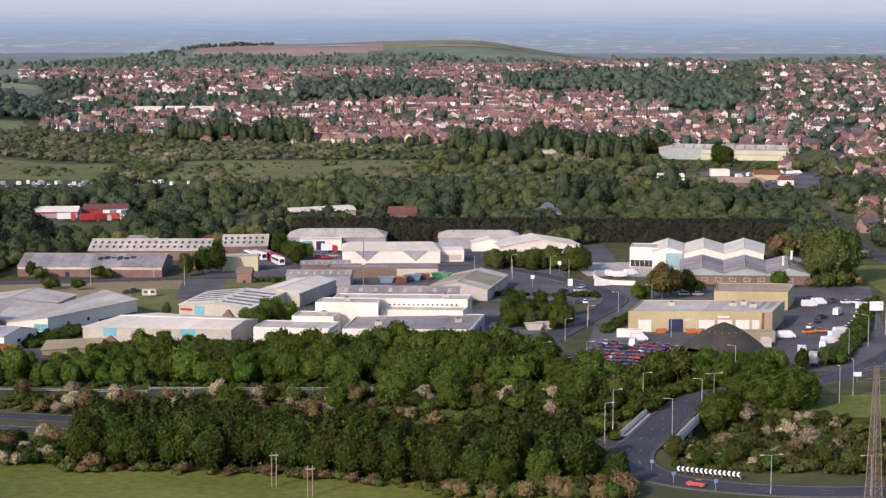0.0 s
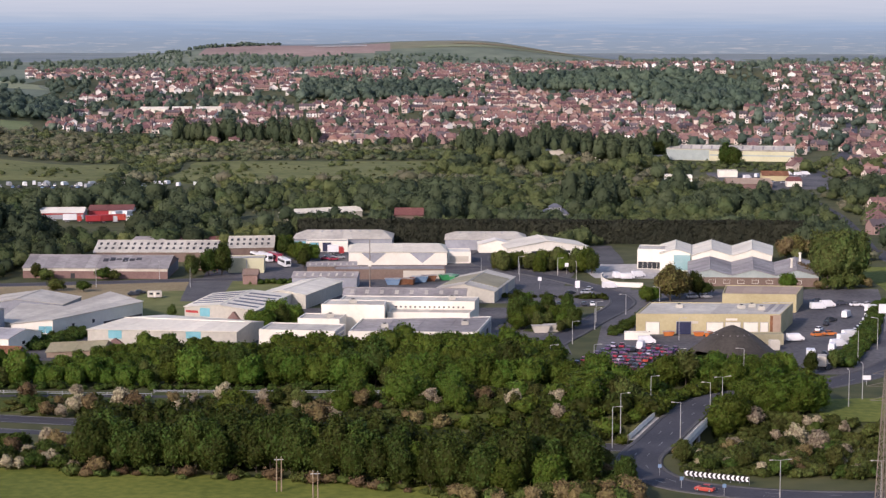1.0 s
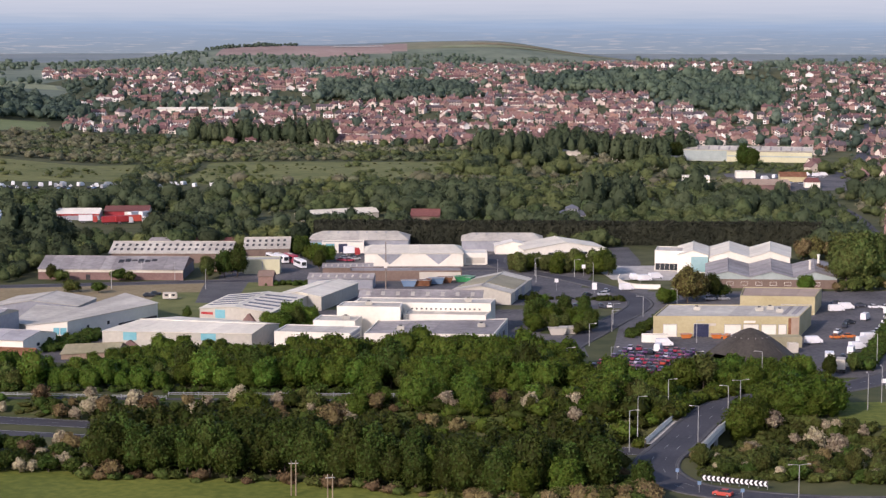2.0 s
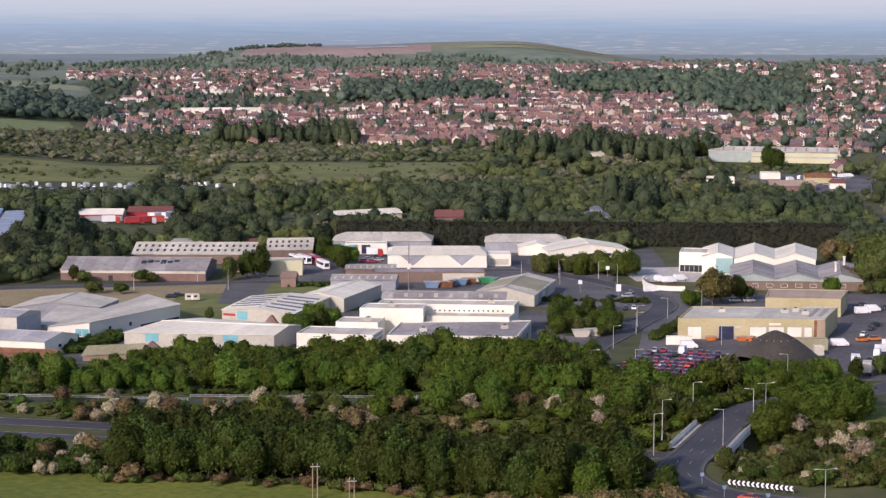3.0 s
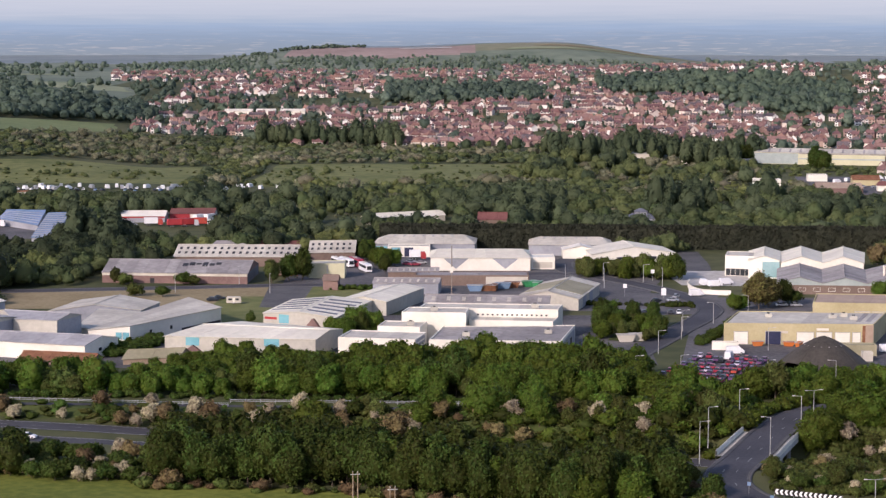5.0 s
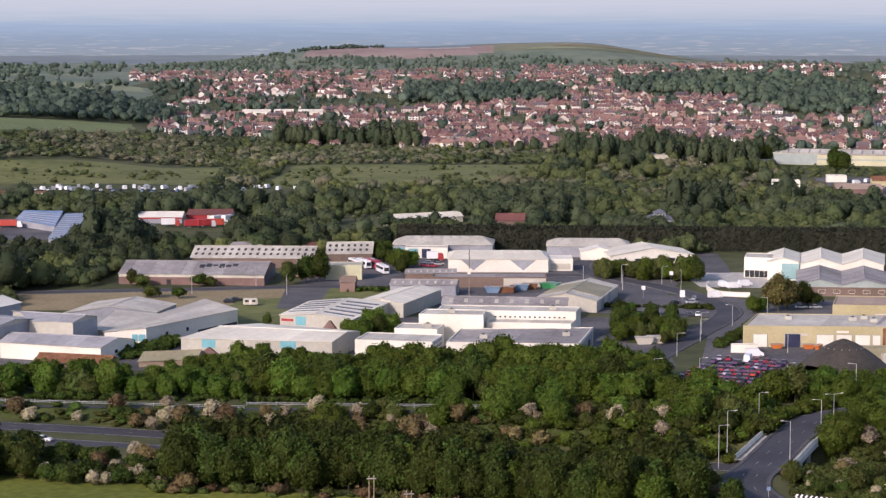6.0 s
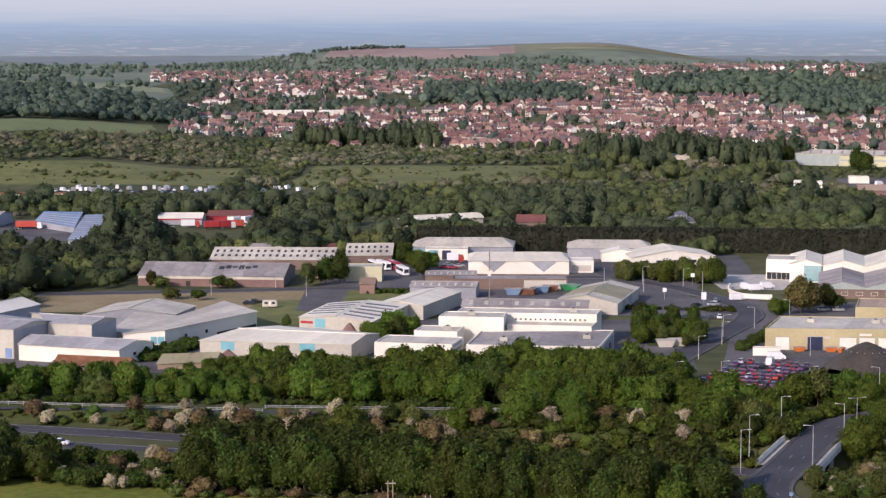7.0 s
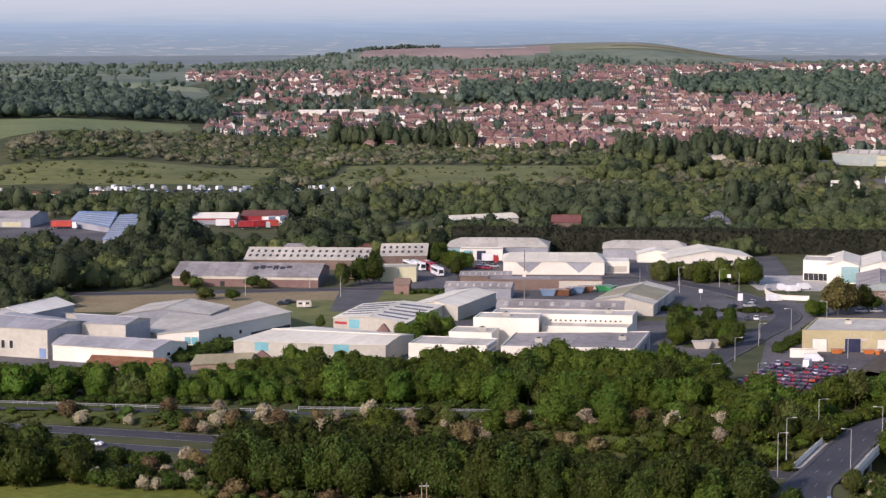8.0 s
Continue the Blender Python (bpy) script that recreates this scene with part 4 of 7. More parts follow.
# salt dome
def salt_dome(x, y, r, h):
    root = empty("storage_dome", x, y)
    tagged(root, "dark brown domed storage barn with an open front", "dome")
    g = Geo()
    n, k = 40, 10
    rings = []
    for j in range(k + 1):
        t = j / k
        rr = r * (1 - t) ** 0.68 if j < k else 0.4
        rings.append([(rr * math.cos(2 * math.pi * i / n), rr * math.sin(2 * math.pi * i / n), h * t ** 1.05) for i in range(n)])
    lo, hi = 22, 28
    for j in range(k):
        for i in range(n):
            if lo <= i < hi and j < 4:
                continue
            m = (i + 1) % n
            g.face([rings[j][i], rings[j][m], rings[j + 1][m], rings[j + 1][i]])
    g.face(rings[k])
    part("shell", g, M["dome"], root)
    for i in range(0, n, 5):
        g = Geo()
        for j in range(k):
            if lo <= i < hi and j < 4:
                continue
            g.tube(rings[j][i], rings[j + 1][i], 0.12, 0.12, 5)
        part("rib", g, M["dome"], root)
    g = Geo()
    a, b = rings[0][lo], rings[0][hi]
    c, d = rings[4][lo], rings[4][hi]
    for p, q in ((a, c), (b, d), (c, d)):
        g.tube(p, q, 0.3, 0.3, 6)
    part("door_frame", g, M["dome"], root)
    for k in range(16):
        a = 2 * math.pi * (k + 0.3) / 16
        t = 0.80
        rr = r * (1 - t) ** 0.68 + 0.05
        g = Geo()
        g.box(rr * math.cos(a) - 0.13, rr * math.cos(a) + 0.13, rr * math.sin(a) - 0.13, rr * math.sin(a) + 0.13, h * t ** 1.05 - 0.12, h * t ** 1.05 + 0.12)
        part("vent", g, M["roofgrey"], root)
    g = Geo()
    g.tube((0, 0, 0.05), (0, 0, h * 0.4), r * 0.6, 0.5, 14)
    part("salt_heap", g, M["soil"], root)


salt_dome(103.5, 578, 16.2, 10.9)


# bridge over the dual carriageway
def bridge():
    root = empty("road_bridge", 70, 480, 0)
    tagged(root, "concrete road bridge with pale parapets over the carriageway", "bridge")
    line = curve_points([(60.5, 453), (66.2, 468), (74.5, 491), (80.5, 506)], 2.0) - np.array([70, 480])
    keep = np.array([p for p in line if -13 < p[1] < 16])
    part("deck", strip_mesh("deck", keep, -7.2, 7.2, 0.04, M["concrete"], 1.1), None, root)
    for s in (-1, 1):
        lo, hi = sorted((s * 6.75, s * 7.15))
        g = strip_mesh("parapet", keep, lo, hi, 1.15, M["parapet"], 1.4)
        par = part("parapet", g, None, root, "pale concrete parapet")
        part("handrail", strip_mesh("handrail", keep, s * 6.95 - 0.07, s * 6.95 + 0.07, 1.22, M["steel"], 0.06), None, par)
    for p in (keep[2], keep[len(keep) // 2], keep[-3]):
        g = Geo()
        for w in (-5, 0, 5):
            g.tube((p[0] + w, p[1] - w * 0.45, -5.6), (p[0] + w, p[1] - w * 0.45, -1.0), 0.5, 0.5, 10)
        part("pier", g, M["concrete"], root)


bridge()


# far distance
def backdrop():
    m = bpy.data.materials.new("hazy_distance")
    m.use_nodes = True
    n, l = m.node_tree.nodes, m.node_tree.links
    for node in list(n):
        if node.type == "BSDF_PRINCIPLED":
            n.remove(node)
    geo, sep, mr = n.new("ShaderNodeNewGeometry"), n.new("ShaderNodeSeparateXYZ"), n.new("ShaderNodeMapRange")
    l.new(geo.outputs["Position"], sep.inputs[0])
    mp, nz = n.new("ShaderNodeMapping"), n.new("ShaderNodeTexNoise")
    mp.inputs["Scale"].default_value = (0.006, 0.006, 0.16)
    nz.inputs["Scale"].default_value, nz.inputs["Detail"].default_value = 1.0, 6.0
    l.new(geo.outputs["Position"], mp.inputs["Vector"])
    l.new(mp.outputs[0], nz.inputs["Vector"])
    ma = n.new("ShaderNodeMath")
    ma.operation = "MULTIPLY_ADD"
    ma.inputs[1].default_value = 30.0
    l.new(nz.outputs["Fac"], ma.inputs[0])
    l.new(sep.outputs["Z"], ma.inputs[2])
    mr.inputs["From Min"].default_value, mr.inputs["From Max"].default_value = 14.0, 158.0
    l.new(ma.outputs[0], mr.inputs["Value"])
    # Haze and pale sky are painted as a glowing ramp by height.
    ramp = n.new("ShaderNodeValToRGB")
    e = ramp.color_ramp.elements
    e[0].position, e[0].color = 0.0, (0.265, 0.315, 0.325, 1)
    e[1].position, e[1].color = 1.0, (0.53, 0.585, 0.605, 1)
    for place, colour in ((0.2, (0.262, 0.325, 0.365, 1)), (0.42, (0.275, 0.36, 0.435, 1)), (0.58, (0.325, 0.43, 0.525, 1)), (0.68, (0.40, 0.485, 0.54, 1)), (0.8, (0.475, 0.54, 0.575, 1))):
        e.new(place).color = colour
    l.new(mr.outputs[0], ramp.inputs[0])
    # pale fields and roofs of the far plain, below the horizon only
    mp2, nz2, cut, low, fade, mixc = n.new("ShaderNodeMapping"), n.new("ShaderNodeTexNoise"), n.new("ShaderNodeMapRange"), n.new("ShaderNodeMapRange"), n.new("ShaderNodeMath"), n.new("ShaderNodeMix")
    mp2.inputs["Scale"].default_value = (0.02, 0.02, 0.32)
    nz2.inputs["Scale"].default_value, nz2.inputs["Detail"].default_value = 1.0, 5.0
    l.new(geo.outputs["Position"], mp2.inputs["Vector"])
    l.new(mp2.outputs[0], nz2.inputs["Vector"])
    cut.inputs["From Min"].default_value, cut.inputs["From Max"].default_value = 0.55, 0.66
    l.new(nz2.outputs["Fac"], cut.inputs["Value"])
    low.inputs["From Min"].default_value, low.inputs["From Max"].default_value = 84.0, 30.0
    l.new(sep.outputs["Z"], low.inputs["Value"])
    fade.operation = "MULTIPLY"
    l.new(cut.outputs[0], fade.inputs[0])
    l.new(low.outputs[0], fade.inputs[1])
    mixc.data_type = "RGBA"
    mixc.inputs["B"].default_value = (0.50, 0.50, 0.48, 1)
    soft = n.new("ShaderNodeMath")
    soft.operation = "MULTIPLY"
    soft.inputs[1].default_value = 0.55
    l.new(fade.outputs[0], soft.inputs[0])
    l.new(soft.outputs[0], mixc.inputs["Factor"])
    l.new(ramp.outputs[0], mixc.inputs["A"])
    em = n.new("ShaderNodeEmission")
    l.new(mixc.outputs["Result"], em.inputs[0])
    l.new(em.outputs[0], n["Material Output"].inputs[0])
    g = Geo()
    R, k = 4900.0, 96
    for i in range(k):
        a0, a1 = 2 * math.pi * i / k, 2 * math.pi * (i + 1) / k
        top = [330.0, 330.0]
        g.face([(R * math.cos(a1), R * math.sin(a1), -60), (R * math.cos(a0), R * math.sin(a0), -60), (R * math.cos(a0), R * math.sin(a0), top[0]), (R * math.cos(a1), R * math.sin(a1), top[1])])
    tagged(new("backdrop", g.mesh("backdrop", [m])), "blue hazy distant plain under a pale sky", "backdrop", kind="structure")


backdrop()


# trees
ICO = [(0, 0, -1), (0.72, -0.53, -0.45), (-0.28, -0.85, -0.45), (-0.89, 0, -0.45), (-0.28, 0.85, -0.45), (0.72, 0.53, -0.45), (0.28, -0.85, 0.45), (-0.72, -0.53, 0.45), (-0.72, 0.53, 0.45), (0.28, 0.85, 0.45), (0.89, 0, 0.45), (0, 0, 1)]
ICF = [(0, 1, 2), (1, 0, 5), (0, 2, 3), (0, 3, 4), (0, 4, 5), (1, 5, 10), (2, 1, 6), (3, 2, 7), (4, 3, 8), (5, 4, 9), (1, 10, 6), (2, 6, 7), (3, 7, 8), (4, 8, 9), (5, 9, 10), (6, 10, 11), (7, 6, 11), (8, 7, 11), (9, 8, 11), (10, 9, 11)]


def ball(level):
    """A round ball of triangles, each level four times finer."""
    v = [tuple(np.array(p) / np.linalg.norm(p)) for p in ICO]
    f = list(ICF)
    for k in range(level):
        mid, out = {}, []
        for a, b, c in f:
            m = []
            for p, q in ((a, b), (b, c), (c, a)):
                key = (min(p, q), max(p, q))
                if key not in mid:
                    w = np.array(v[p]) + np.array(v[q])
                    mid[key] = len(v)
                    v.append(tuple(w / np.linalg.norm(w)))
                m.append(mid[key])
            out += [(a, m[0], m[2]), (b, m[1], m[0]), (c, m[2], m[1]), (m[0], m[1], m[2])]
        f = out
    return np.array(v), np.array(f)


BALLS = [ball(0), ball(1), ball(2), ball(3)]


def crown_arrays(rng, h, r, low, bumps, leaves, size, level=2, lobes=14, core=0.93):
    """Points and triangles of a crown: a body swelling into many boughs that closes the gaps, under small leaf sprays."""
    k = np.arange(lobes) + 0.5
    t = 1 - 1.75 * k / lobes
    a = k * 2.39996 + rng.uniform(0, 6.28)
    c = np.column_stack([np.sqrt(1 - t * t) * np.cos(a), np.sqrt(1 - t * t) * np.sin(a), t]) + rng.normal(scale=0.16, size=(lobes, 3))
    c *= (rng.uniform(0.48, 0.74, lobes) / np.linalg.norm(c, axis=1))[:, None]
    rho = rng.uniform(0.30, 0.46, lobes) * (14 / lobes) ** 0.3
    tall = (h - low) * 0.5
    scale = np.array([r, r, tall])
    mid = np.array([0, 0, low + tall])

    def shape(d, rough):
        """The farthest skin of all boughs along each direction, and the way out of that bough."""
        dot = d @ c.T
        disc = rho ** 2 - (c ** 2).sum(1) + dot ** 2
        reach = np.where(disc > 0, dot + np.sqrt(np.maximum(disc, 0)), 0.0)
        best = reach.argmax(1)
        rad = np.maximum(reach[np.arange(len(d)), best], 0.62)
        rad = 0.85 + (rad - 0.85) * bumps
        rad = rad * (1 + rng.normal(scale=rough, size=len(d)))
        p = d * rad[:, None]
        out = p - c[best] * 0.8
        return p * scale + mid, out / np.linalg.norm(out, axis=1)[:, None]

    d = rng.normal(size=(leaves, 3))
    d[:, 2] += 0.35
    d /= np.linalg.norm(d, axis=1)[:, None]
    p, f = shape(d, 0.085)
    f = f + rng.normal(scale=0.5, size=(leaves, 3))
    f /= np.linalg.norm(f, axis=1)[:, None]
    a = np.cross(f, rng.normal(size=(leaves, 3)))
    a /= np.linalg.norm(a, axis=1)[:, None]
    b = np.cross(f, a)
    s = size * rng.uniform(0.5, 1.35, (leaves, 1))
    v = np.stack([p + a * s * 1.15, p + b * s - a * s * 0.5 + f * s * 0.25, p - b * s - a * s * 0.6], 1).reshape(-1, 3)
    tri = np.arange(3 * leaves).reshape(leaves, 3)
    bv, bf = BALLS[level]
    body = mid + (shape(bv, 0.055)[0] - mid) * core
    return np.concatenate([v, body]), np.concatenate([tri, bf + len(v)])


def trunk_geo(rng, h, r, low):
    g = Geo()
    w = 0.018 * h + 0.06
    g.tube((0, 0, -0.4), (0.1, 0.05, low + 0.4), w, w * 0.75, 7)
    g.tube((0.1, 0.05, low + 0.35), (0.05, 0.1, h * 0.75), w * 0.75, w * 0.25, 6)
    for k in range(4):
        a = rng.uniform(0, 6.28)
        z = low + (h - low) * (0.05 + 0.13 * k)
        g.tube((0.08, 0.05, z), (r * 0.6 * math.cos(a), r * 0.6 * math.sin(a), z + h * 0.18), w * 0.45, w * 0.12, 5)
    return g


KINDS = {}


def tree_kind(key, name, label, category, material, h, r, low, bumps, leaves, size, count=3, lobes=16, group=""):
    """A few models of one kind of tree, kept out of the way until they are planted."""
    KINDS[key] = []
    for k in range(count):
        rng = np.random.default_rng(abs(hash_text(key)) + k)
        v, t = crown_arrays(rng, h, r, low, bumps, leaves, size, 2 if leaves > 1000 else 1, lobes)
        KINDS[key].append((name, label, category, group, mesh_np("crown", v, t, [M[material]]), trunk_geo(rng, h, r, low).mesh("trunk", [M["bark"]])))


def hash_text(s):
    return sum((i + 3) * ord(ch) for i, ch in enumerate(s))


def plant(key, x, y, scale=1.0, turn=0.0, model=0, tall=1.0):
    """One tree or bush of a kind, with its trunk and crown, on the land."""
    name, label, category, group, crown, trunk = KINDS[key][model % len(KINDS[key])]
    made = empty(name, 0, 0)
    tagged(made, label, category, group)
    part("trunk", trunk, None, made)
    part("crown", crown, None, made)
    made.matrix_basis = pose(x, y, zland(x, y), 0, 0, turn) @ Matrix.Diagonal((scale, scale, scale * tall, 1))
    return made


def inside(poly, x, y):
    n, c = len(poly), False
    for i in range(n):
        (x0, y0), (x1, y1) = poly[i], poly[i - 1]
        if (y0 > y) != (y1 > y) and x < (x1 - x0) * (y - y0) / (y1 - y0) + x0:
            c = not c
    return c


def scatter(poly, gap, seed, jitter=0.42, stretch=1.0):
    """Uneven points about a gap apart inside an outline."""
    rng = random.Random(seed)
    xs, ys = [p[0] for p in poly], [p[1] for p in poly]
    out = []
    y = min(ys)
    row = 0
    while y < max(ys):
        x = min(xs) + (row % 2) * gap / 2
        while x < max(xs):
            px, py = x + rng.uniform(-1, 1) * jitter * gap, y + rng.uniform(-1, 1) * jitter * gap * stretch
            if inside(poly, px, py):
                out.append((px, py))
            x += gap
        y += gap * 0.87 * stretch
        row += 1
    return out


tree_kind("green", "tree", "leafy bright green broadleaf tree in the roadside belt", "tree", "leaf", 9.8, 4.9, 0.1, 1.0, 1800, 0.36, 4, 22, "trees in the belt")
tree_kind("dark", "tree", "dense dark green broadleaf tree in the roadside belt", "tree", "leaf_dark", 13.0, 4.4, 0.2, 1.0, 2000, 0.36, 4, 26, "trees in the belt")
tree_kind("olive", "tree", "olive green young tree with thin foliage", "tree", "leaf_olive", 7.5, 2.7, 0.4, 1.1, 1100, 0.32, 3, 16, "trees in the belt")
tree_kind("bronze", "tree", "broad bronze-olive tree by the estate road", "tree", "leaf_bronze", 11.0, 5.4, 0.3, 1.0, 2000, 0.36, 2, 24, "tall trees")
tree_kind("bush", "bush", "rounded green roadside bush", "bush", "leaf_dark", 4.2, 2.6, 0.3, 1.1, 650, 0.28, 3, 11, "roadside bushes")
tree_kind("scrub", "bush", "olive brown roadside bush", "bush", "leaf_olive", 4.0, 2.5, 0.3, 1.1, 650, 0.28, 3, 11, "roadside bushes")
tree_kind("rusty", "bush", "brown bare-looking roadside bush", "bush", "leaf_brown", 4.4, 2.3, 0.4, 1.2, 650, 0.26, 3, 11, "roadside bushes")
tree_kind("may", "bush", "hawthorn bush covered in cream blossom", "bush", "blossom", 4.4, 2.2, 0.5, 1.2, 700, 0.26, 3, 13, "flowering bushes")
tree_kind("tall", "tree", "tall olive green willow-like tree", "tree", "leaf_willow", 16.0, 5.5, 1.2, 1.0, 2400, 0.38, 2, 26, "tall trees")


link_line = curve_points(LINK)


def off_link(x, y):
    return float(np.hypot(link_line[:, 0] - x, link_line[:, 1] - y).min())


def belt(poly, gap, seed, mix, lo=0.8, hi=1.15):
    rng = random.Random(seed + 1)
    for x, y in scatter(poly, gap, seed):
        if abs(dual_off(x, y)) < 15 or off_link(x, y) < 6.4:
            continue
        key = rng.choices([k for k, w in mix], [w for k, w in mix])[0]
        near = 0.75 if off_link(x, y) < 11 and x > 60 else 1.0
        plant(key, x, y, rng.uniform(lo, hi) * near, rng.uniform(0, 360), rng.randrange(4), rng.uniform(0.9, 1.15))


belt([(-66, 439), (-20, 432), (25, 413), (46, 418), (46, 428), (25, 426), (-20, 443), (-66, 449)], 4.8, 11, [("dark", 7), ("green", 1)], 0.70, 1.0)
belt([(46, 412), (53, 418), (52, 452), (46, 462)], 4.6, 29, [("dark", 3), ("scrub", 4), ("rusty", 2), ("bush", 3)], 0.5, 0.75)
belt([(-99, 445), (-66, 440), (-66, 462), (-99, 466)], 4.6, 13, [("bush", 6), ("may", 2), ("scrub", 3), ("rusty", 1)], 0.6, 1.15)
belt([(-60, 541), (40, 532), (50, 537), (50, 545), (20, 547), (-60, 550)], 5.0, 15, [("green", 7), ("olive", 1), ("dark", 1)], 0.74, 1.0)
belt([(-150, 522), (50, 497), (50, 512), (-150, 528)], 5.4, 16, [("may", 5), ("rusty", 5), ("scrub", 3), ("bush", 2)], 0.5, 1.15)
belt([(-60, 515), (50, 502), (50, 516), (-60, 524)], 11.0, 17, [("green", 5), ("olive", 3)], 0.55, 0.8)
belt([(50, 502), (64, 502), (71, 520), (66, 536), (50, 540)], 4.8, 18, [("olive", 4), ("green", 3), ("scrub", 2)], 0.7, 1.0)
belt([(88, 497), (110, 498), (113, 520), (104, 522), (94, 508)], 5.2, 19, [("green", 7), ("olive", 1)], 0.7, 0.95)
belt([(72, 432), (115, 424), (125, 436), (125, 466), (85, 468), (66, 452)], 4.5, 21, [("scrub", 6), ("olive", 3), ("may", 2), ("rusty", 2), ("bush", 4)], 0.45, 0.95)
belt([(92, 480), (132, 468), (132, 486), (94, 494)], 4.6, 22, [("scrub", 4), ("may", 6), ("bush", 2)], 0.55, 0.95)
belt([(44, 640), (62, 632), (66, 652), (58, 678), (46, 672)], 5.0, 24, [("dark", 2), ("olive", 3), ("green", 3)], 0.45, 0.72)
for x, y, key, s in ((95, 702, "green", 0.62), (98, 704, "green", 0.55), (104, 706, "bronze", 1.15), (108, 711, "bronze", 0.95), (114, 715, "dark", 0.72), (118, 718, "bush", 1.3), (151, 729, "green", 0.72), (101, 500, "green", 1.05), (107, 501, "green", 1.1), (111.5, 504, "green", 0.92), (85.5, 492, "green", 0.85), (89.5, 493, "green", 0.92), (79, 539, "green", 0.95), (84, 539, "olive", 1.35), (88, 542, "green", 0.85), (98, 541, "green", 0.68), (104, 546, "green", 0.7), (110, 550, "green", 0.66), (122.5, 558, "dark", 0.5), (131, 566, "olive", 0.75), (165, 733, "olive", 0.6), (170, 734, "scrub", 1.3), (176, 736, "scrub", 1.4), (181, 740, "scrub", 1.2), (171, 832, "rusty", 1.9), (176, 834, "bronze", 0.85), (182, 834, "rusty", 1.7), (-33, 645.5, "green", 0.95), (-27.5, 645, "green", 0.8), (-39, 850, "green", 0.85), (-44, 853, "dark", 0.6), (-31, 823, "green", 0.85), (-27, 826, "green", 0.7), (-34.5, 829, "green", 0.75), (-36, 634, "green", 0.8), (-31, 640, "dark", 0.65), (-40, 641, "green", 0.7), (-28, 630, "bush", 1.1), (-72, 772, "tall", 0.6), (-66, 779, "dark", 0.8), (-61, 780, "dark", 0.95), (-131, 768, "olive", 0.8), (-127, 767, "scrub", 1.1), (-105, 766, "bush", 1.2), (-101, 766, "scrub", 1.0), (-118, 735, "scrub", 1.2), (-108, 733, "bush", 1.0), (-69, 668, "olive", 0.6), (-30, 802, "dark", 0.6), (-40, 842, "dark", 0.7), (8, 828, "bush", 1.0), (-20, 722, "bush", 1.2), (84, 782, "dark", 0.7)):
    plant(key, x, y, s, x * 37 % 360, int(x) % 3)
for x, y, key, s in ((40, 411, "rusty", 0.9), (44, 409, "scrub", 1.1), (48, 409, "rusty", 1.0), (36, 412, "scrub", 0.9), (51, 411, "scrub", 1.1), (47, 413, "rusty", 0.8), (53, 415, "bush", 0.9)):
    plant(key, x, y, s, x * 41 % 360, int(x) % 3)
for x, y, s in ((168, 740, 1.2), (173, 742, 1.42), (179, 745, 1.36), (171, 755, 1.3), (181, 757, 1.25)):
    plant("tall", x, y, s, x * 53 % 360, int(x) % 2)
for x, y, s in ((161, 752, 1.3), (164, 760, 1.5), (163, 733, 0.8), (183, 738, 0.8)):
    plant("rusty", x, y, s, x * 53 % 360, int(x) % 3)
for x, y, key, s in ((-114.6, 522, "may", 0.9), (-119, 526, "rusty", 1.1), (-92.6, 526, "rusty", 1.0), (-86, 517, "rusty", 0.9), (-82, 515, "may", 0.8), (-79.7, 526, "may", 0.85), (-71.7, 513, "rusty", 1.0), (-64, 513, "rusty", 1.2), (-82.6, 442, "may", 0.75), (-80, 442.5, "may", 0.65), (-79, 451, "may", 0.8), (-73, 445, "may", 0.85), (-67.5, 439, "may", 0.65), (-88, 443, "bush", 1.0), (-76.5, 443, "bush", 1.0), (-70.5, 441, "bush", 0.95), (-61.7, 436, "rusty", 1.0), (-99, 453, "rusty", 1.1), (-29.5, 506, "rusty", 1.3), (-16, 507, "rusty", 1.6), (-13.5, 509, "rusty", 1.1), (55.6, 512.7, "rusty", 1.8), (52, 513.5, "rusty", 1.5), (-37, 510.7, "green", 0.95), (-6.8, 515, "green", 0.8), (5.9, 512, "green", 1.0), (9.5, 513.5, "green", 0.85), (19, 520, "green", 0.85), (94, 492.6, "may", 1.2), (92, 461, "olive", 0.9), (103, 484, "may", 1.4), (107, 477, "may", 1.4), (87.5, 479, "may", 0.9), (99, 470, "dark", 0.5), (96, 464, "olive", 1.0)):
    plant(key, x, y, s, x * 29 % 360, int(abs(x)) % 3)
for x, y, s in ((236, 1350, 1.25), (241, 1344, 1.1), (196, 1392, 1.2), (192, 1398, 1.1)):
    plant("dark", x, y, s, x * 37 % 360, int(x) % 3)


# far woods
def far_models(seed, count, h, r, bumps, leaves, size, level=2, lobes=9):
    out = []
    for k in range(count):
        rng = np.random.default_rng(seed + k)
        out.append(crown_arrays(rng, h, r, 0.1, bumps, leaves, size, level, lobes, 0.95))
    return out


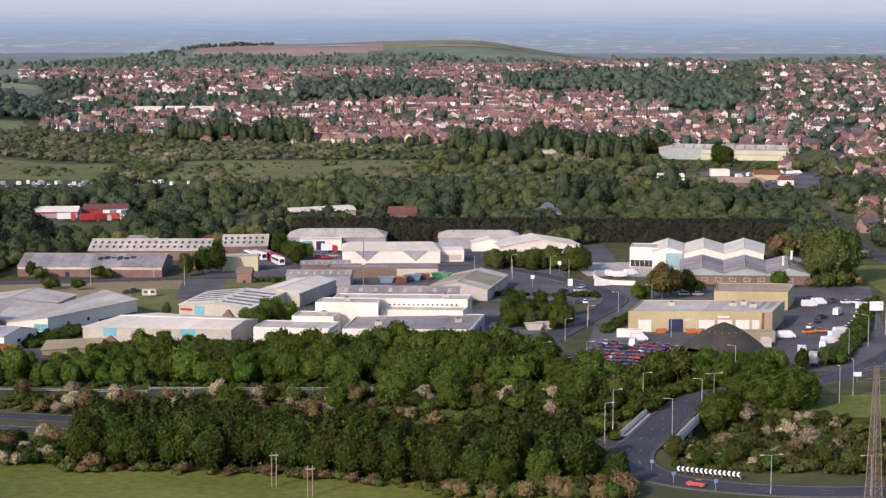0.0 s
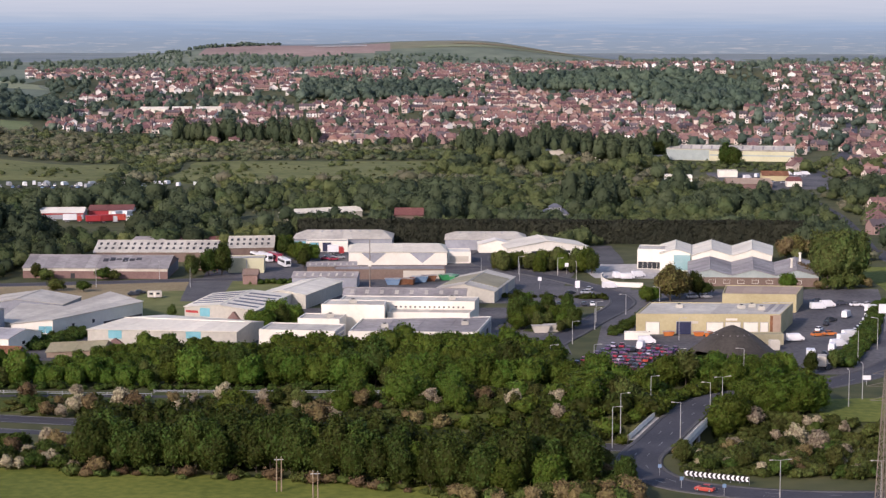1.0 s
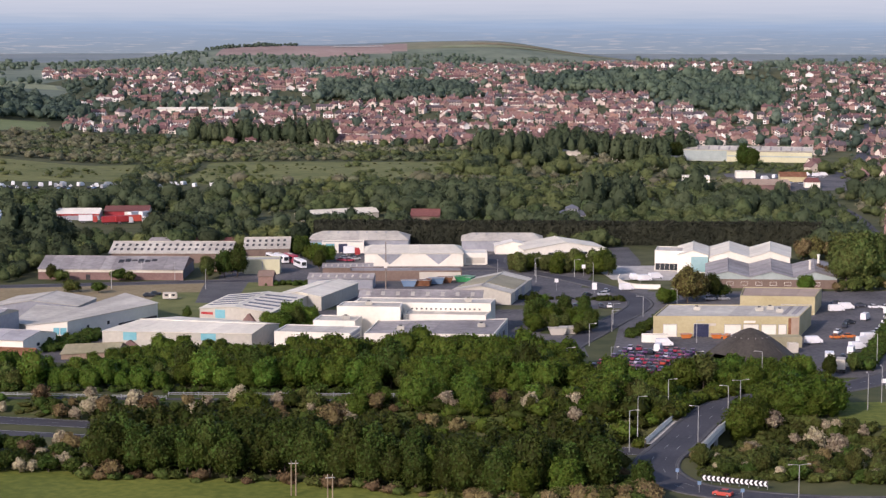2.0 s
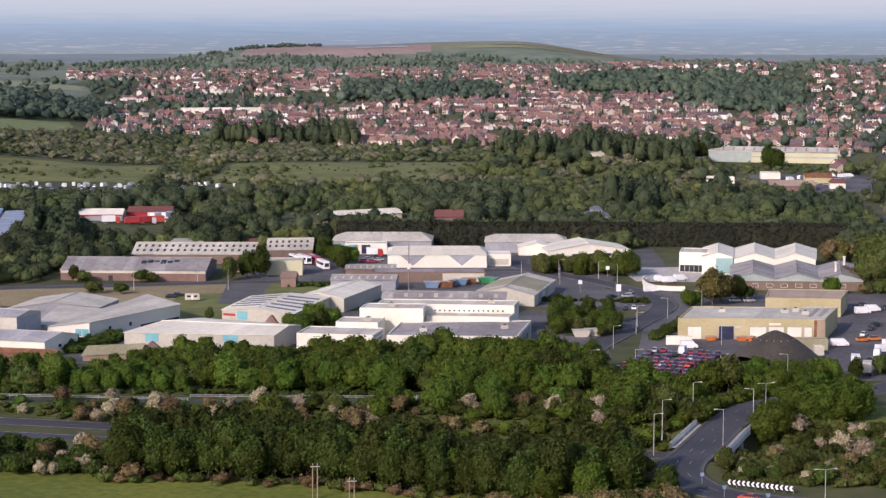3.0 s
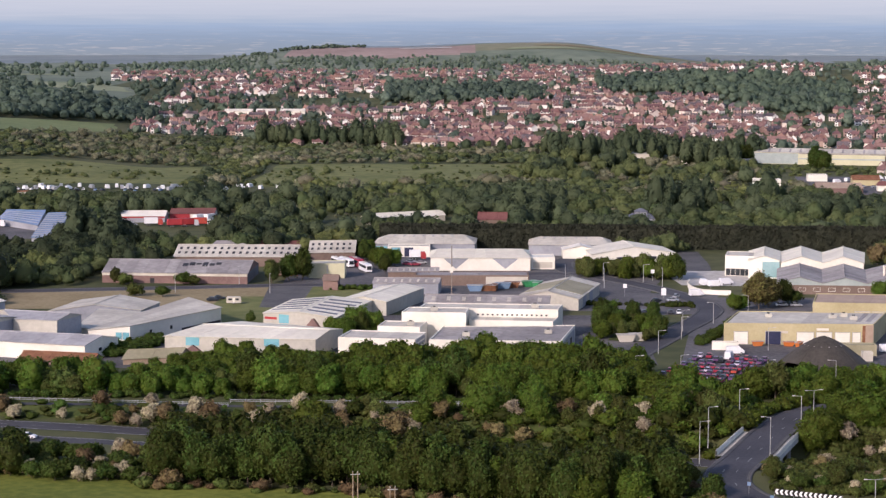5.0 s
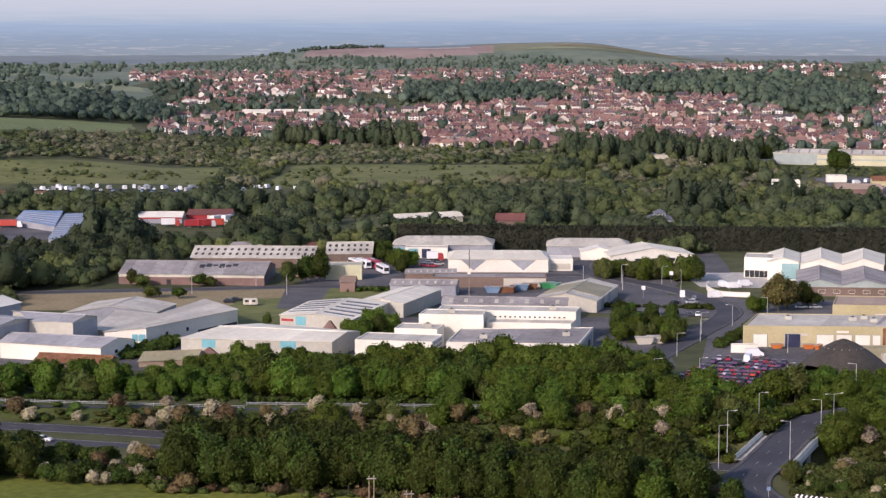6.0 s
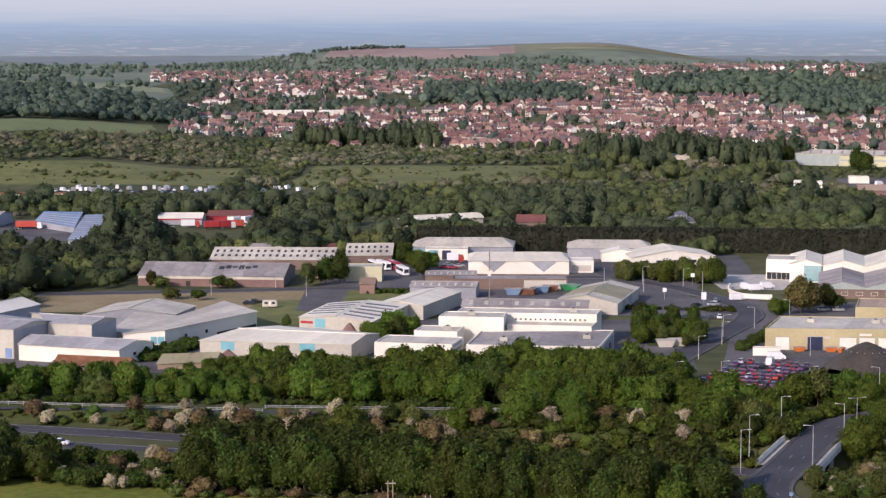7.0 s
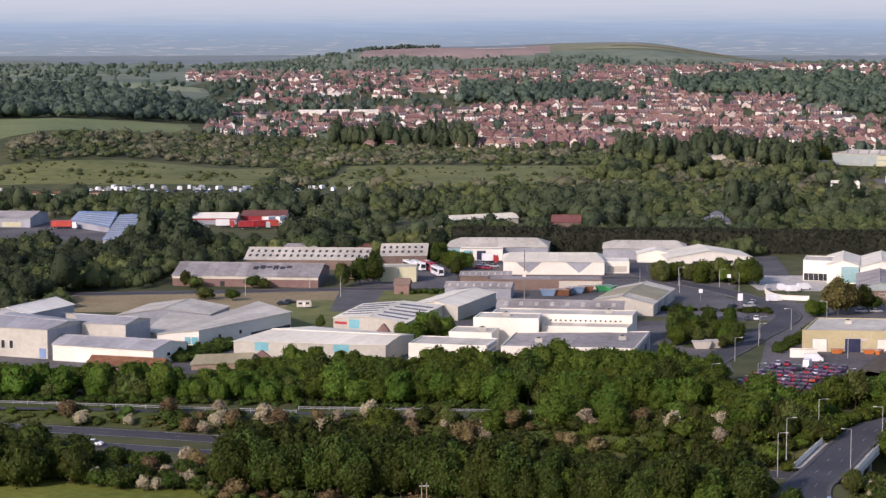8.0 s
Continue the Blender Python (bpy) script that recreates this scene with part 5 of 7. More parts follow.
def woods(name, label, material, models, points, lo, hi, seed):
    """Many far trees as one mass of leaves."""
    rng = np.random.default_rng(seed)
    vs, fs, base = [], [], 0
    for x, y in points:
        v, t = models[rng.integers(len(models))]
        a, s = rng.uniform(0, 6.28), rng.uniform(lo, hi) * (1 + 0.35 * noise.noise((x / 38, y / 38, 5)))
        c, n = math.cos(a) * s, math.sin(a) * s
        w = np.column_stack([v[:, 0] * c - v[:, 1] * n + x, v[:, 0] * n + v[:, 1] * c + y, v[:, 2] * s * rng.uniform(0.85, 1.2) + zland(x, y) - 0.3])
        vs.append(w)
        fs.append(t + base)
        base += len(v)
    ob = new(name, mesh_np(name, np.concatenate(vs), np.concatenate(fs), [M[material]]))
    return tagged(ob, label, "woodland", kind="stuff")


mid_models = far_models(50, 8, 9.5, 5.2, 1.0, 150, 0.62, 1, 10)
big_models = far_models(60, 6, 14.0, 6.2, 1.0, 230, 0.68, 1, 14)
low_models = far_models(70, 6, 4.2, 3.6, 1.0, 45, 0.55, 0, 7)
far_m = far_models(90, 8, 9.5, 4.8, 1.0, 42, 1.0, 1, 9)
pop_models = far_models(110, 4, 16, 4.2, 1.0, 150, 0.75, 1, 14)


def hedge_wall(p, q, h, deep):
    """A clipped tall hedge: an uneven wall of foliage under many small sprays."""
    rng = np.random.default_rng(32)
    p, q = np.array(p, float), np.array(q, float)
    along = q - p
    length = np.linalg.norm(along)
    along /= length
    side = np.array([-along[1], along[0]])

    def place(u, w):
        """u along the hedge, w from the front foot over the top to the back foot."""
        bulge = 0.8 * noise.noise((u / 3.0, w / 4.0, 1)) + 0.5 * noise.noise((u / 1.1, w / 1.5, 5))
        top = h * (1 + 0.05 * noise.noise((u / 9.0, 2, 2)) + 0.05 * noise.noise((u / 2.0, 4, 2)))
        if w < h:
            d, z = -bulge, w * top / h
        elif w < h + deep:
            d, z = w - h, top + bulge * 0.7
        else:
            d, z = deep + bulge, max(0.0, 2 * h + deep - w)
        g = p + along * u + side * d
        return g[0], g[1], z

    us, ws = np.linspace(0, length, int(length / 1.2)), np.linspace(0, 2 * h + deep, 18)
    body = np.array([place(u, w) for w in ws for u in us])
    n = len(us)
    k = np.arange(len(us) * len(ws)).reshape(len(ws), n)
    quads = np.stack([k[:-1, :-1].ravel(), k[:-1, 1:].ravel(), k[1:, 1:].ravel(), k[1:, :-1].ravel()], 1)
    tri = np.concatenate([quads[:, [0, 1, 2]], quads[:, [0, 2, 3]]])
    m = 16000
    c = np.array([place(u, w) for u, w in zip(rng.uniform(0, length, m), rng.uniform(0, h + deep, m))])
    a = rng.normal(size=(m, 3)) * 0.34
    b = rng.normal(size=(m, 3)) * 0.34
    a[:, 2] = np.abs(a[:, 2]) + 0.25
    leaf = np.stack([c + a * 1.3, c + b - a * 0.4, c - b - a * 0.4], 1).reshape(-1, 3)
    v = np.concatenate([body, leaf])
    f = np.concatenate([tri, np.arange(3 * m).reshape(m, 3) + len(body)])
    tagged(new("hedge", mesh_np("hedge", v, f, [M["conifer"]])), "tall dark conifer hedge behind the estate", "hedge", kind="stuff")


CLEAR = [(-68, 940, -4, 1020), (2, 945, 27, 1006), (72, 955, 96, 1016), (-300, 880, -179, 1030), (-206, 795, -169, 880), (-172, 898, -112, 1022), (196, 1296, 304, 1460), (168, 1150, 197, 1220), (203, 1148, 280, 1290), (-335, 1092, -88, 1215)]


def clear(pts):
    return [(x, y) for x, y in pts if not any(a < x < c and b < y < d for a, b, c, d in CLEAR) and off_link(x, y) > 8]


def open_wood(pts, size, cut, seed):
    """Leaves out uneven glades."""
    return [(x, y) for x, y in pts if noise.noise((x / size, y / size, seed)) < cut]


def mixed_wood(where, pts, seed, dark=0.0, scale=1.0, size=45.0, kinds=("leaf_far_dark", "leaf_far", "leaf_far_fresh", "leaf_far_pale"), models=None):
    """Trees in drifts: tall dark stands, green and fresh crowns, pale low growth in the clearings."""
    words = ("dark crowned trees", "green broadleaf trees", "fresh green broadleaf trees", "pale olive shrubs")
    rng = random.Random(seed)
    sets = [[], [], [], [], []]
    for x, y in pts:
        v = noise.noise((x / size, y / size, seed * 1.7)) + 0.2 * noise.noise((x / 16, y / 16, seed)) + rng.uniform(-0.16, 0.16) - dark
        sets[0 if v < -0.16 else 1 if v < 0.12 else 2 if v < 0.34 else 3].append((x, y))
    shapes = models or (big_models, mid_models, mid_models, low_models)
    for k in range(4):
        if sets[k]:
            lo, hi = ((0.62, 1.05), (0.65, 1.15), (0.55, 1.1), (0.6, 1.4))[k]
            woods("woodland", words[k] + " " + where, kinds[k], shapes[k], sets[k], lo * scale, hi * scale, seed + k)


belt_models = far_models(150, 5, 10.0, 4.7, 1.0, 712, 0.44, 2, 18)
woods("tree_belt", "bright green broadleaf trees behind the front rows of the belt", "leaf", belt_models, scatter([(-60, 549), (50, 544), (52, 570), (22, 578), (-50, 576)], 5.5, 151), 0.68, 0.9, 151)
woods("tree_belt", "dark green broadleaf trees behind the front rows of the belt", "leaf", belt_models, scatter([(-155, 554), (-60, 549), (-50, 556), (-60, 562), (-155, 562)], 5.0, 154), 0.5, 0.72, 154)
woods("tree_belt", "tall green trees before the white factory", "leaf", belt_models, scatter([(2, 570), (50, 561), (53, 571), (28, 585), (4, 584)], 5.0, 160), 0.78, 0.98, 160)
woods("tree_belt", "bright green low trees before the factory units", "leaf", belt_models, scatter([(-92, 558), (-58, 554), (-42, 578), (-50, 594), (-74, 592)], 4.8, 157), 0.4, 0.62, 157)
woods("tree_belt", "dark broadleaf trees behind the front rows of the belt", "leaf_dark", far_models(155, 5, 12, 3.4, 1.0, 712, 0.44, 2, 18), scatter([(-66, 449), (-20, 443), (25, 426), (46, 428), (48, 446), (25, 444), (-20, 458), (-66, 462)], 5.6, 156), 0.82, 1.02, 156)
woods("tree_belt", "dark broadleaf trees along the meadow", "leaf_dark", belt_models, [p for p in scatter([(-152, 449), (-99, 443), (-97, 462), (-152, 474)], 5.4, 14) if abs(dual_off(*p)) > 15 and off_link(*p) > 7], 0.95, 1.2, 14)
FENCE = [p for p in scatter([(-155, 546), (-60, 541), (-60, 546), (-155, 551)], 4.6, 30) if abs(dual_off(*p)) > 15]
woods("tree_belt", "young green trees along the fence", "leaf", belt_models, [p for p in FENCE if noise.noise((p[0] / 14, p[1] / 14, 3)) > -0.08], 0.55, 0.85, 30)
woods("tree_belt", "young olive trees along the fence", "leaf_olive", belt_models, [p for p in FENCE if noise.noise((p[0] / 14, p[1] / 14, 3)) <= -0.08], 0.5, 0.8, 31)
YOUNG = scatter([(46, 792), (86, 780), (88, 798), (50, 812)], 5.6, 25)
woods("tree_belt", "green young trees beside the estate road", "leaf", belt_models, YOUNG[::2], 0.58, 0.86, 25)
woods("tree_belt", "olive young trees beside the estate road", "leaf_willow", belt_models, YOUNG[1::2], 0.52, 0.84, 26)
woods("tree_belt", "green young trees beside the storage dome", "leaf", belt_models, [p for p in scatter([(92, 538), (120, 552), (118, 562), (84, 558), (74, 545)], 5.4, 20) if abs(dual_off(*p)) > 15 and off_link(*p) > 7], 0.46, 0.66, 20)
hedge_models = far_models(200, 4, 3.0, 2.0, 1.0, 190, 0.3, 1, 10)
for poly, gap, lo, hi, paint, words in (
        ([(72, 626), (75, 625), (92, 668), (89, 670)], 2.2, 0.6, 0.85, "leaf_dark", "clipped dark hedge beside the estate road"),
        ([(37, 715), (82, 709), (82.5, 713), (37, 719)], 2.0, 0.55, 0.8, "leaf_dark", "low dark hedge round the car park"),
        ([(-112, 604), (-100, 603), (-90, 632), (-96, 635)], 2.8, 0.9, 1.35, "leaf_dark", "tall dark hedge beside the long warehouse"),
        ([(131, 572), (136, 568), (154, 613), (178, 692), (175, 693), (150, 615)], 2.0, 0.75, 1.05, "leaf_dark", "thick hedge between the car park and the main road"),
        ([(-48, 752), (-28, 752), (-28, 757), (-48, 757)], 2.2, 0.6, 0.8, "leaf_dark", "low hedge beside the gatehouse")):
    tagged(woods("hedge", words, paint, hedge_models, scatter(poly, gap, int(poly[0][1])), lo, hi, int(poly[1][1])), category="hedge")
woods("undergrowth", "brown brambles at the end of the belt", "leaf_brown", far_models(204, 4, 3.6, 2.4, 1.1, 330, 0.28, 1, 11), scatter([(12, 409), (54, 404), (56, 412), (46, 417), (12, 419)], 3.4, 53)[::2], 0.7, 1.15, 53)
woods("undergrowth", "olive brambles at the end of the belt", "leaf_olive", far_models(208, 4, 3.6, 2.4, 1.1, 330, 0.28, 1, 11), scatter([(12, 409), (54, 404), (56, 412), (46, 417), (12, 419)], 3.4, 53)[1::2], 0.6, 1.1, 54)
VERGE = [p for p in scatter([(-210, 528), (-60, 512), (50, 497), (50, 514), (-60, 526), (-210, 536)], 3.4, 161) if abs(dual_off(*p)) > 13.5 and noise.noise((p[0] / 12, p[1] / 8, 2)) < 0.22]
woods("undergrowth", "low rough growth on the verge", "leaf_olive", far_models(162, 4, 1.6, 1.9, 1.0, 52, 0.3, 1, 8), VERGE, 0.35, 1.0, 161)
woods("undergrowth", "low green growth on the verge", "leaf_dark", far_models(163, 4, 2.2, 1.9, 1.0, 52, 0.3, 1, 8), [(x + 1.6, y + 1.0) for x, y in VERGE[::3]], 0.4, 1.1, 162)
FRONT = [p for p in scatter([(-68, 436), (-20, 429), (25, 410), (48, 412), (48, 417), (25, 414), (-20, 433), (-68, 440)], 3.2, 12) if off_link(*p) > 7]
woods("undergrowth", "brown brambles along the foot of the belt", "leaf_brown", far_models(180, 4, 2.6, 2.2, 1.0, 112, 0.32, 1, 9), FRONT[::3], 0.4, 1.1, 12)
woods("undergrowth", "olive brambles along the foot of the belt", "leaf_olive", far_models(185, 4, 2.6, 2.2, 1.0, 112, 0.32, 1, 9), FRONT[1::3] + FRONT[2::3], 0.3, 1.1, 13)
UNDER = [(x, y) for x, y in scatter([(-62, 462), (44, 442), (50, 462), (80, 500), (78, 532), (50, 528), (-20, 520), (-62, 522)], 4.2, 152) if abs(dual_off(x, y)) > (11.8 if x > 15 else 15) and off_link(x, y) > 7.6]
woods("undergrowth", "dark green undergrowth on the road banks", "leaf_dark", far_models(160, 4, 3.6, 2.8, 1.0, 165, 0.4, 1, 9), [p for k, p in enumerate(UNDER) if p[0] > 8 and k % 2], 0.5, 1.4, 152)
woods("undergrowth", "green undergrowth on the road banks", "leaf", far_models(161, 4, 3.6, 2.8, 1.0, 165, 0.4, 1, 9), [p for k, p in enumerate(UNDER) if p[0] > 8 and not k % 2], 0.5, 1.3, 159)
woods("undergrowth", "olive brown undergrowth on the road banks", "leaf_olive", far_models(168, 4, 3.2, 2.8, 1.0, 165, 0.4, 1, 9), [p for p in UNDER if p[0] <= 8], 0.3, 0.75, 157)
woods("undergrowth", "olive undergrowth on the road banks", "leaf_olive", far_models(165, 4, 3.2, 2.6, 1.0, 165, 0.4, 1, 9), [p for k, p in enumerate(scatter([(66, 434), (128, 424), (130, 486), (92, 494), (82, 470), (66, 455)], 2.8, 153)) if abs(dual_off(*p)) > 15 and off_link(*p) > 8.5], 0.3, 0.95, 153)
woods("undergrowth", "olive low growth on the cutting beside the bridge", "leaf_olive", far_models(190, 4, 2.8, 2.2, 1.0, 112, 0.36, 1, 9), [p for p in scatter([(78, 450), (134, 444), (134, 486), (88, 498)], 2.7, 191) if abs(dual_off(*p)) > 13 and off_link(*p) > 8], 0.4, 1.0, 191)
woods("undergrowth", "brown green scrub on the bank below the bridge", "leaf_olive", far_models(194, 4, 2.6, 2.2, 1.0, 110, 0.36, 1, 9), [p for p in scatter([(80, 474), (104, 468), (106, 500), (92, 502), (84, 492)], 2.4, 195) if off_link(*p) > 7.4], 0.5, 1.0, 195)
woods("undergrowth", "green scrub beside the road behind the bridge", "leaf", far_models(196, 4, 3.4, 2.4, 1.0, 130, 0.36, 1, 9), [p for p in scatter([(62, 500), (90, 500), (104, 522), (98, 540), (72, 530)], 3.0, 197) if 5.8 < off_link(*p) < 13], 0.5, 1.1, 197)
woods("undergrowth", "green undergrowth below the belt", "leaf_dark", far_models(169, 4, 3.0, 2.4, 1.0, 150, 0.4, 1, 9), scatter([(-155, 541), (-60, 537), (30, 530.5), (30, 534), (-60, 541), (-155, 546)], 2.8, 158), 0.4, 0.8, 158)
woods("woodland", "low green trees in the rough grass behind the units", "leaf_far", mid_models, scatter([(60, 868), (98, 866), (100, 884), (60, 888)], 7.0, 171), 0.4, 0.8, 171)
woods("woodland", "trees before the long white shed", "leaf_far_dark", mid_models, scatter([(-48, 978), (-14, 972), (-10, 984), (-48, 990)], 6.5, 172) + scatter([(2, 950), (30, 950), (30, 960), (2, 962)], 7.0, 173), 0.4, 0.75, 172)
BEHIND = [(-360, 925), (-40, 912), (225, 905), (250, 960), (320, 1130), (60, 1150), (-360, 1140)]
mixed_wood("beside the dry field", scatter([(-190, 690), (-164, 694), (-158, 732), (-190, 730)], 7.5, 63) + scatter([(-185, 756), (-146, 764), (-142, 790), (-185, 785)], 7.0, 64), 63, 0.1, 0.62, 45.0, ("wood_dark", "wood_green", "leaf_far_fresh", "leaf_far_pale"))
LEFTWOOD = [(-340, 705), (-178, 712), (-150, 786), (-122, 800), (-122, 850), (-40, 885), (-34, 915), (-340, 930)]
mixed_wood("in the dense wood beside the estate", clear(scatter(LEFTWOOD, 9.0, 31)), 31, 0.12, 0.84, 45.0, ("wood_dark", "wood_green", "leaf_far_fresh", "leaf_far_pale"))
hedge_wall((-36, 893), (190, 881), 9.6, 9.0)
mixed_wood("in the wood behind the estate", clear(scatter(BEHIND, 10.5, 33)), 33, 0.02, 0.88, 55.0, ("leaf_far_dark", "wood_green", "leaf_far", "leaf_far_pale"))
woods("woodland", "low dark trees before the lorry yard", "wood_dark", mid_models, scatter([(-272, 880), (-206, 880), (-212, 908), (-272, 912)], 6.5, 68) + scatter([(-204, 840), (-172, 832), (-170, 880), (-180, 896), (-204, 890)], 5.6, 88), 0.36, 0.58, 68)
mixed_wood("in the dell beside the depots", scatter([(-206, 795), (-169, 795), (-170, 832), (-204, 840)], 7.0, 89), 89, 0.15, 0.55, 45.0, ("wood_dark", "wood_green", "wood_green", "leaf_far"))
woods("undergrowth", "low dark hedge before the row of vans", "leaf_far_dark", low_models, scatter([(-275, 1124), (-120, 1132), (-120, 1150), (-275, 1144)], 5.5, 69), 0.6, 0.95, 69)
woods("woodland", "tall dark stand of trees in the wood", "leaf_far_dark", pop_models, scatter([(95, 1020), (120, 1018), (122, 1040), (98, 1042)], 6.5, 34) + scatter([(112, 1052), (132, 1050), (134, 1072), (114, 1074)], 6.0, 35) + scatter([(160, 1076), (166, 1075), (168, 1088), (162, 1090)], 4.5, 65) + scatter([(150, 1362), (186, 1356), (190, 1390), (152, 1398)], 7.0, 66) + scatter([(-169, 868), (-148, 866), (-148, 896), (-173, 900)], 7.0, 30), 0.85, 1.15, 34)
mixed_wood("along the road out of the estate", clear(scatter([(168, 825), (215, 812), (240, 900), (180, 880)], 8.5, 36)), 36, -0.05, 0.9)
LOW = (low_models, low_models, low_models, low_models)
mixed_wood("along the heath", clear(scatter([(-330, 1145), (330, 1150), (345, 1222), (30, 1222), (-180, 1215), (-340, 1208)], 9.5, 37)), 37, -0.15, 1.2, 30.0, models=LOW)
SCRUB = [(-341, 1296), (-250, 1375), (-150, 1385), (-60, 1405), (60, 1415), (60, 1490), (-40, 1560), (-170, 1640), (-278, 1650), (-365, 1385)]
mixed_wood("and scrub on the heath", scatter(SCRUB, 9.2, 38), 38, -0.14, 1.0, 30.0, ("leaf_far_dark", "leaf_far", "leaf_grey", "leaf_far_pale"), LOW)
mixed_wood("and scrub beside the heath", scatter([(-168, 1222), (-136, 1215), (-130, 1390), (-165, 1388)], 8.0, 39), 39, 0.05, 1.1, 30.0, models=LOW)
mixed_wood("between heath and town", clear(scatter([(28, 1222), (330, 1230), (380, 1390), (205, 1390), (200, 1425), (50, 1440)], 10.5, 40)), 40, -0.24, 0.9, 40.0, models=(big_models, mid_models, low_models, low_models))
woods("scrubland", "scattered gorse on the heath", "leaf_far", low_models, open_wood(scatter([(-330, 1215), (20, 1225), (45, 1405), (-340, 1300)], 11.0, 138), 40, -0.12, 7), 0.25, 0.9, 138)
woods("scrubland", "olive tussocks on the heath", "leaf_olive", low_models, open_wood(scatter([(-330, 1215), (20, 1225), (45, 1405), (-340, 1300)], 9.0, 139), 30, -0.05, 9), 0.12, 0.35, 139)
woods("woodland", "row of tall dark poplars at the edge of town", "leaf_far_dark", pop_models, scatter([(-162, 1590), (-48, 1562), (-46, 1592), (-162, 1626)], 7.0, 41) + scatter([(60, 1440), (212, 1425), (218, 1470), (60, 1515)], 9.5, 42), 0.7, 1.15, 41)
woods("woodland", "low green trees before the long warehouse", "leaf_far", low_models, scatter([(196, 1296), (300, 1296), (310, 1380), (198, 1384)], 8.5, 67), 0.35, 0.85, 67)
mixed_wood("before the first houses of the town", scatter([(-44, 1532), (60, 1512), (75, 1540), (-40, 1556)], 12.0, 61), 61, 0.05, 0.75, 30.0)
mixed_wood("in the light wood beside the back road", clear(scatter([(150, 905), (262, 905), (330, 1130), (175, 1130)], 17.0, 62)), 62, -0.34, 0.85)
FAR = (far_m, far_m, far_m, far_m)
# Haze-tinted crowns for the distant woods.
DIM = ("leaf_slate_haze", "leaf_slate_haze", "leaf_greygreen_haze", "leaf_sage_haze")
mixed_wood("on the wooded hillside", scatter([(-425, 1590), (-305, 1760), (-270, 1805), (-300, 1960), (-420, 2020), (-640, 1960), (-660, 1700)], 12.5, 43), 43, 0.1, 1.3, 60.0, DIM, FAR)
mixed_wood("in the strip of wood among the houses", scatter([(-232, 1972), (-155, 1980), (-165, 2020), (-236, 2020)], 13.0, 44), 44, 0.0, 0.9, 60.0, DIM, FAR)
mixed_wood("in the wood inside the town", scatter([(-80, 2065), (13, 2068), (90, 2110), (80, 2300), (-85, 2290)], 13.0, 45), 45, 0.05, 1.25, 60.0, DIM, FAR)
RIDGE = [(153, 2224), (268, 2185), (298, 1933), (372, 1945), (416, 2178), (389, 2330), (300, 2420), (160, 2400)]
mixed_wood("on the ridge behind the town", open_wood(scatter(RIDGE, 14.0, 46), 60, 0.42, 6), 46, -0.12, 1.3, 70.0, ("leaf_slate_haze", "leaf_greygreen_haze", "leaf_greygreen_haze", "leaf_greygreen_haze"), FAR)
HOMES = [([(-299, 1965), (-155, 1980), (-165, 2060), (-330, 2090)], 0.62), ([(88, 2110), (153, 2190), (160, 2430), (-80, 2430), (-80, 2300), (82, 2300)], 0.66), ([(-278, 1668), (-166, 1700), (-140, 1730), (-170, 1920), (-311, 1885)], 0.72), ([(-150, 1585), (4, 1562), (6, 2050), (-157, 1960)], 0.9), ([(-298, 2145), (-79, 2145), (-89, 2418), (-335, 2419)], 0.72), ([(-415, 2406), (-89, 2431), (20, 2500), (40, 2850), (-315, 2827), (-484, 2807)], 0.5), ([(4, 1562), (117, 1600), (213, 1590), (230, 1740), (273, 2150), (153, 2190), (6, 2060)], 0.88), ([(197, 1560), (285, 1560), (349, 1911), (295, 1919), (265, 2161)], 0.65), ([(314, 2430), (426, 2420), (564, 3000), (411, 3000)], 0.5), ([(270, 1465), (300, 1455), (440, 1420), (980, 3100), (640, 3100), (440, 2311), (349, 1911)], 0.48), ([(40, 2430), (320, 2440), (420, 3060), (60, 3060)], 0.62)]


def homely(x, y):
    return max([p for poly, p in HOMES if inside(poly, x, y)] or [0.0])


TOWN = [(-520, 2120), (-330, 1900), (-278, 1650), (-160, 1600), (60, 1540), (230, 1470), (440, 1410), (1000, 3180), (-900, 3180)]
rng_gap = random.Random(77)
GARDEN = [(x, y) for x, y in scatter(TOWN, 27.0, 47) if rng_gap.random() > homely(x, y) * 0.95 and not inside(RIDGE, x, y) and not (x < -0.165 * y and noise.noise((x / 120, y / 30, 3)) < 0.42)]
mixed_wood("among the houses of the town", [p for p in GARDEN if p[1] < 2380], 47, 0.0, 0.95, 50.0, ("leaf_slate_haze", "leaf_slate_haze", "leaf_greygreen_haze", "leaf_sage_haze"), FAR)
mixed_wood("among the far houses", [p for p in GARDEN if p[1] >= 2380 and noise.noise((p[0] / 90, p[1] / 60, 2)) < 0.25], 51, 0.0, 0.8, 60.0, ("leaf_greygreen_haze", "leaf_sage_haze", "leaf_sage_haze", "leaf_sage_haze"), FAR)
mixed_wood("beside single houses", [(x, y) for x, y in scatter(TOWN, 19.0, 48) if homely(x, y) > 0.4], 48, 0.0, 0.42, 50.0, ("leaf_slate_haze", "leaf_slate_haze", "leaf_greygreen_haze", "leaf_greygreen_haze"), FAR)
woods("woodland", "wood along the far hilltop", "leaf_slate_haze", far_m, scatter([(-320, 3380), (-170, 3390), (-160, 3415), (-320, 3415)], 9.0, 49), 0.5, 0.8, 49)
woods("woodland", "wooded slope of the far hill", "leaf_sage_haze", far_m, open_wood(scatter([(-560, 3120), (-300, 3100), (150, 3120), (330, 3150), (20, 3235), (-290, 3240), (-330, 3370), (-480, 3320)], 13.0, 59), 45, 0.12, 4), 0.35, 0.65, 59)
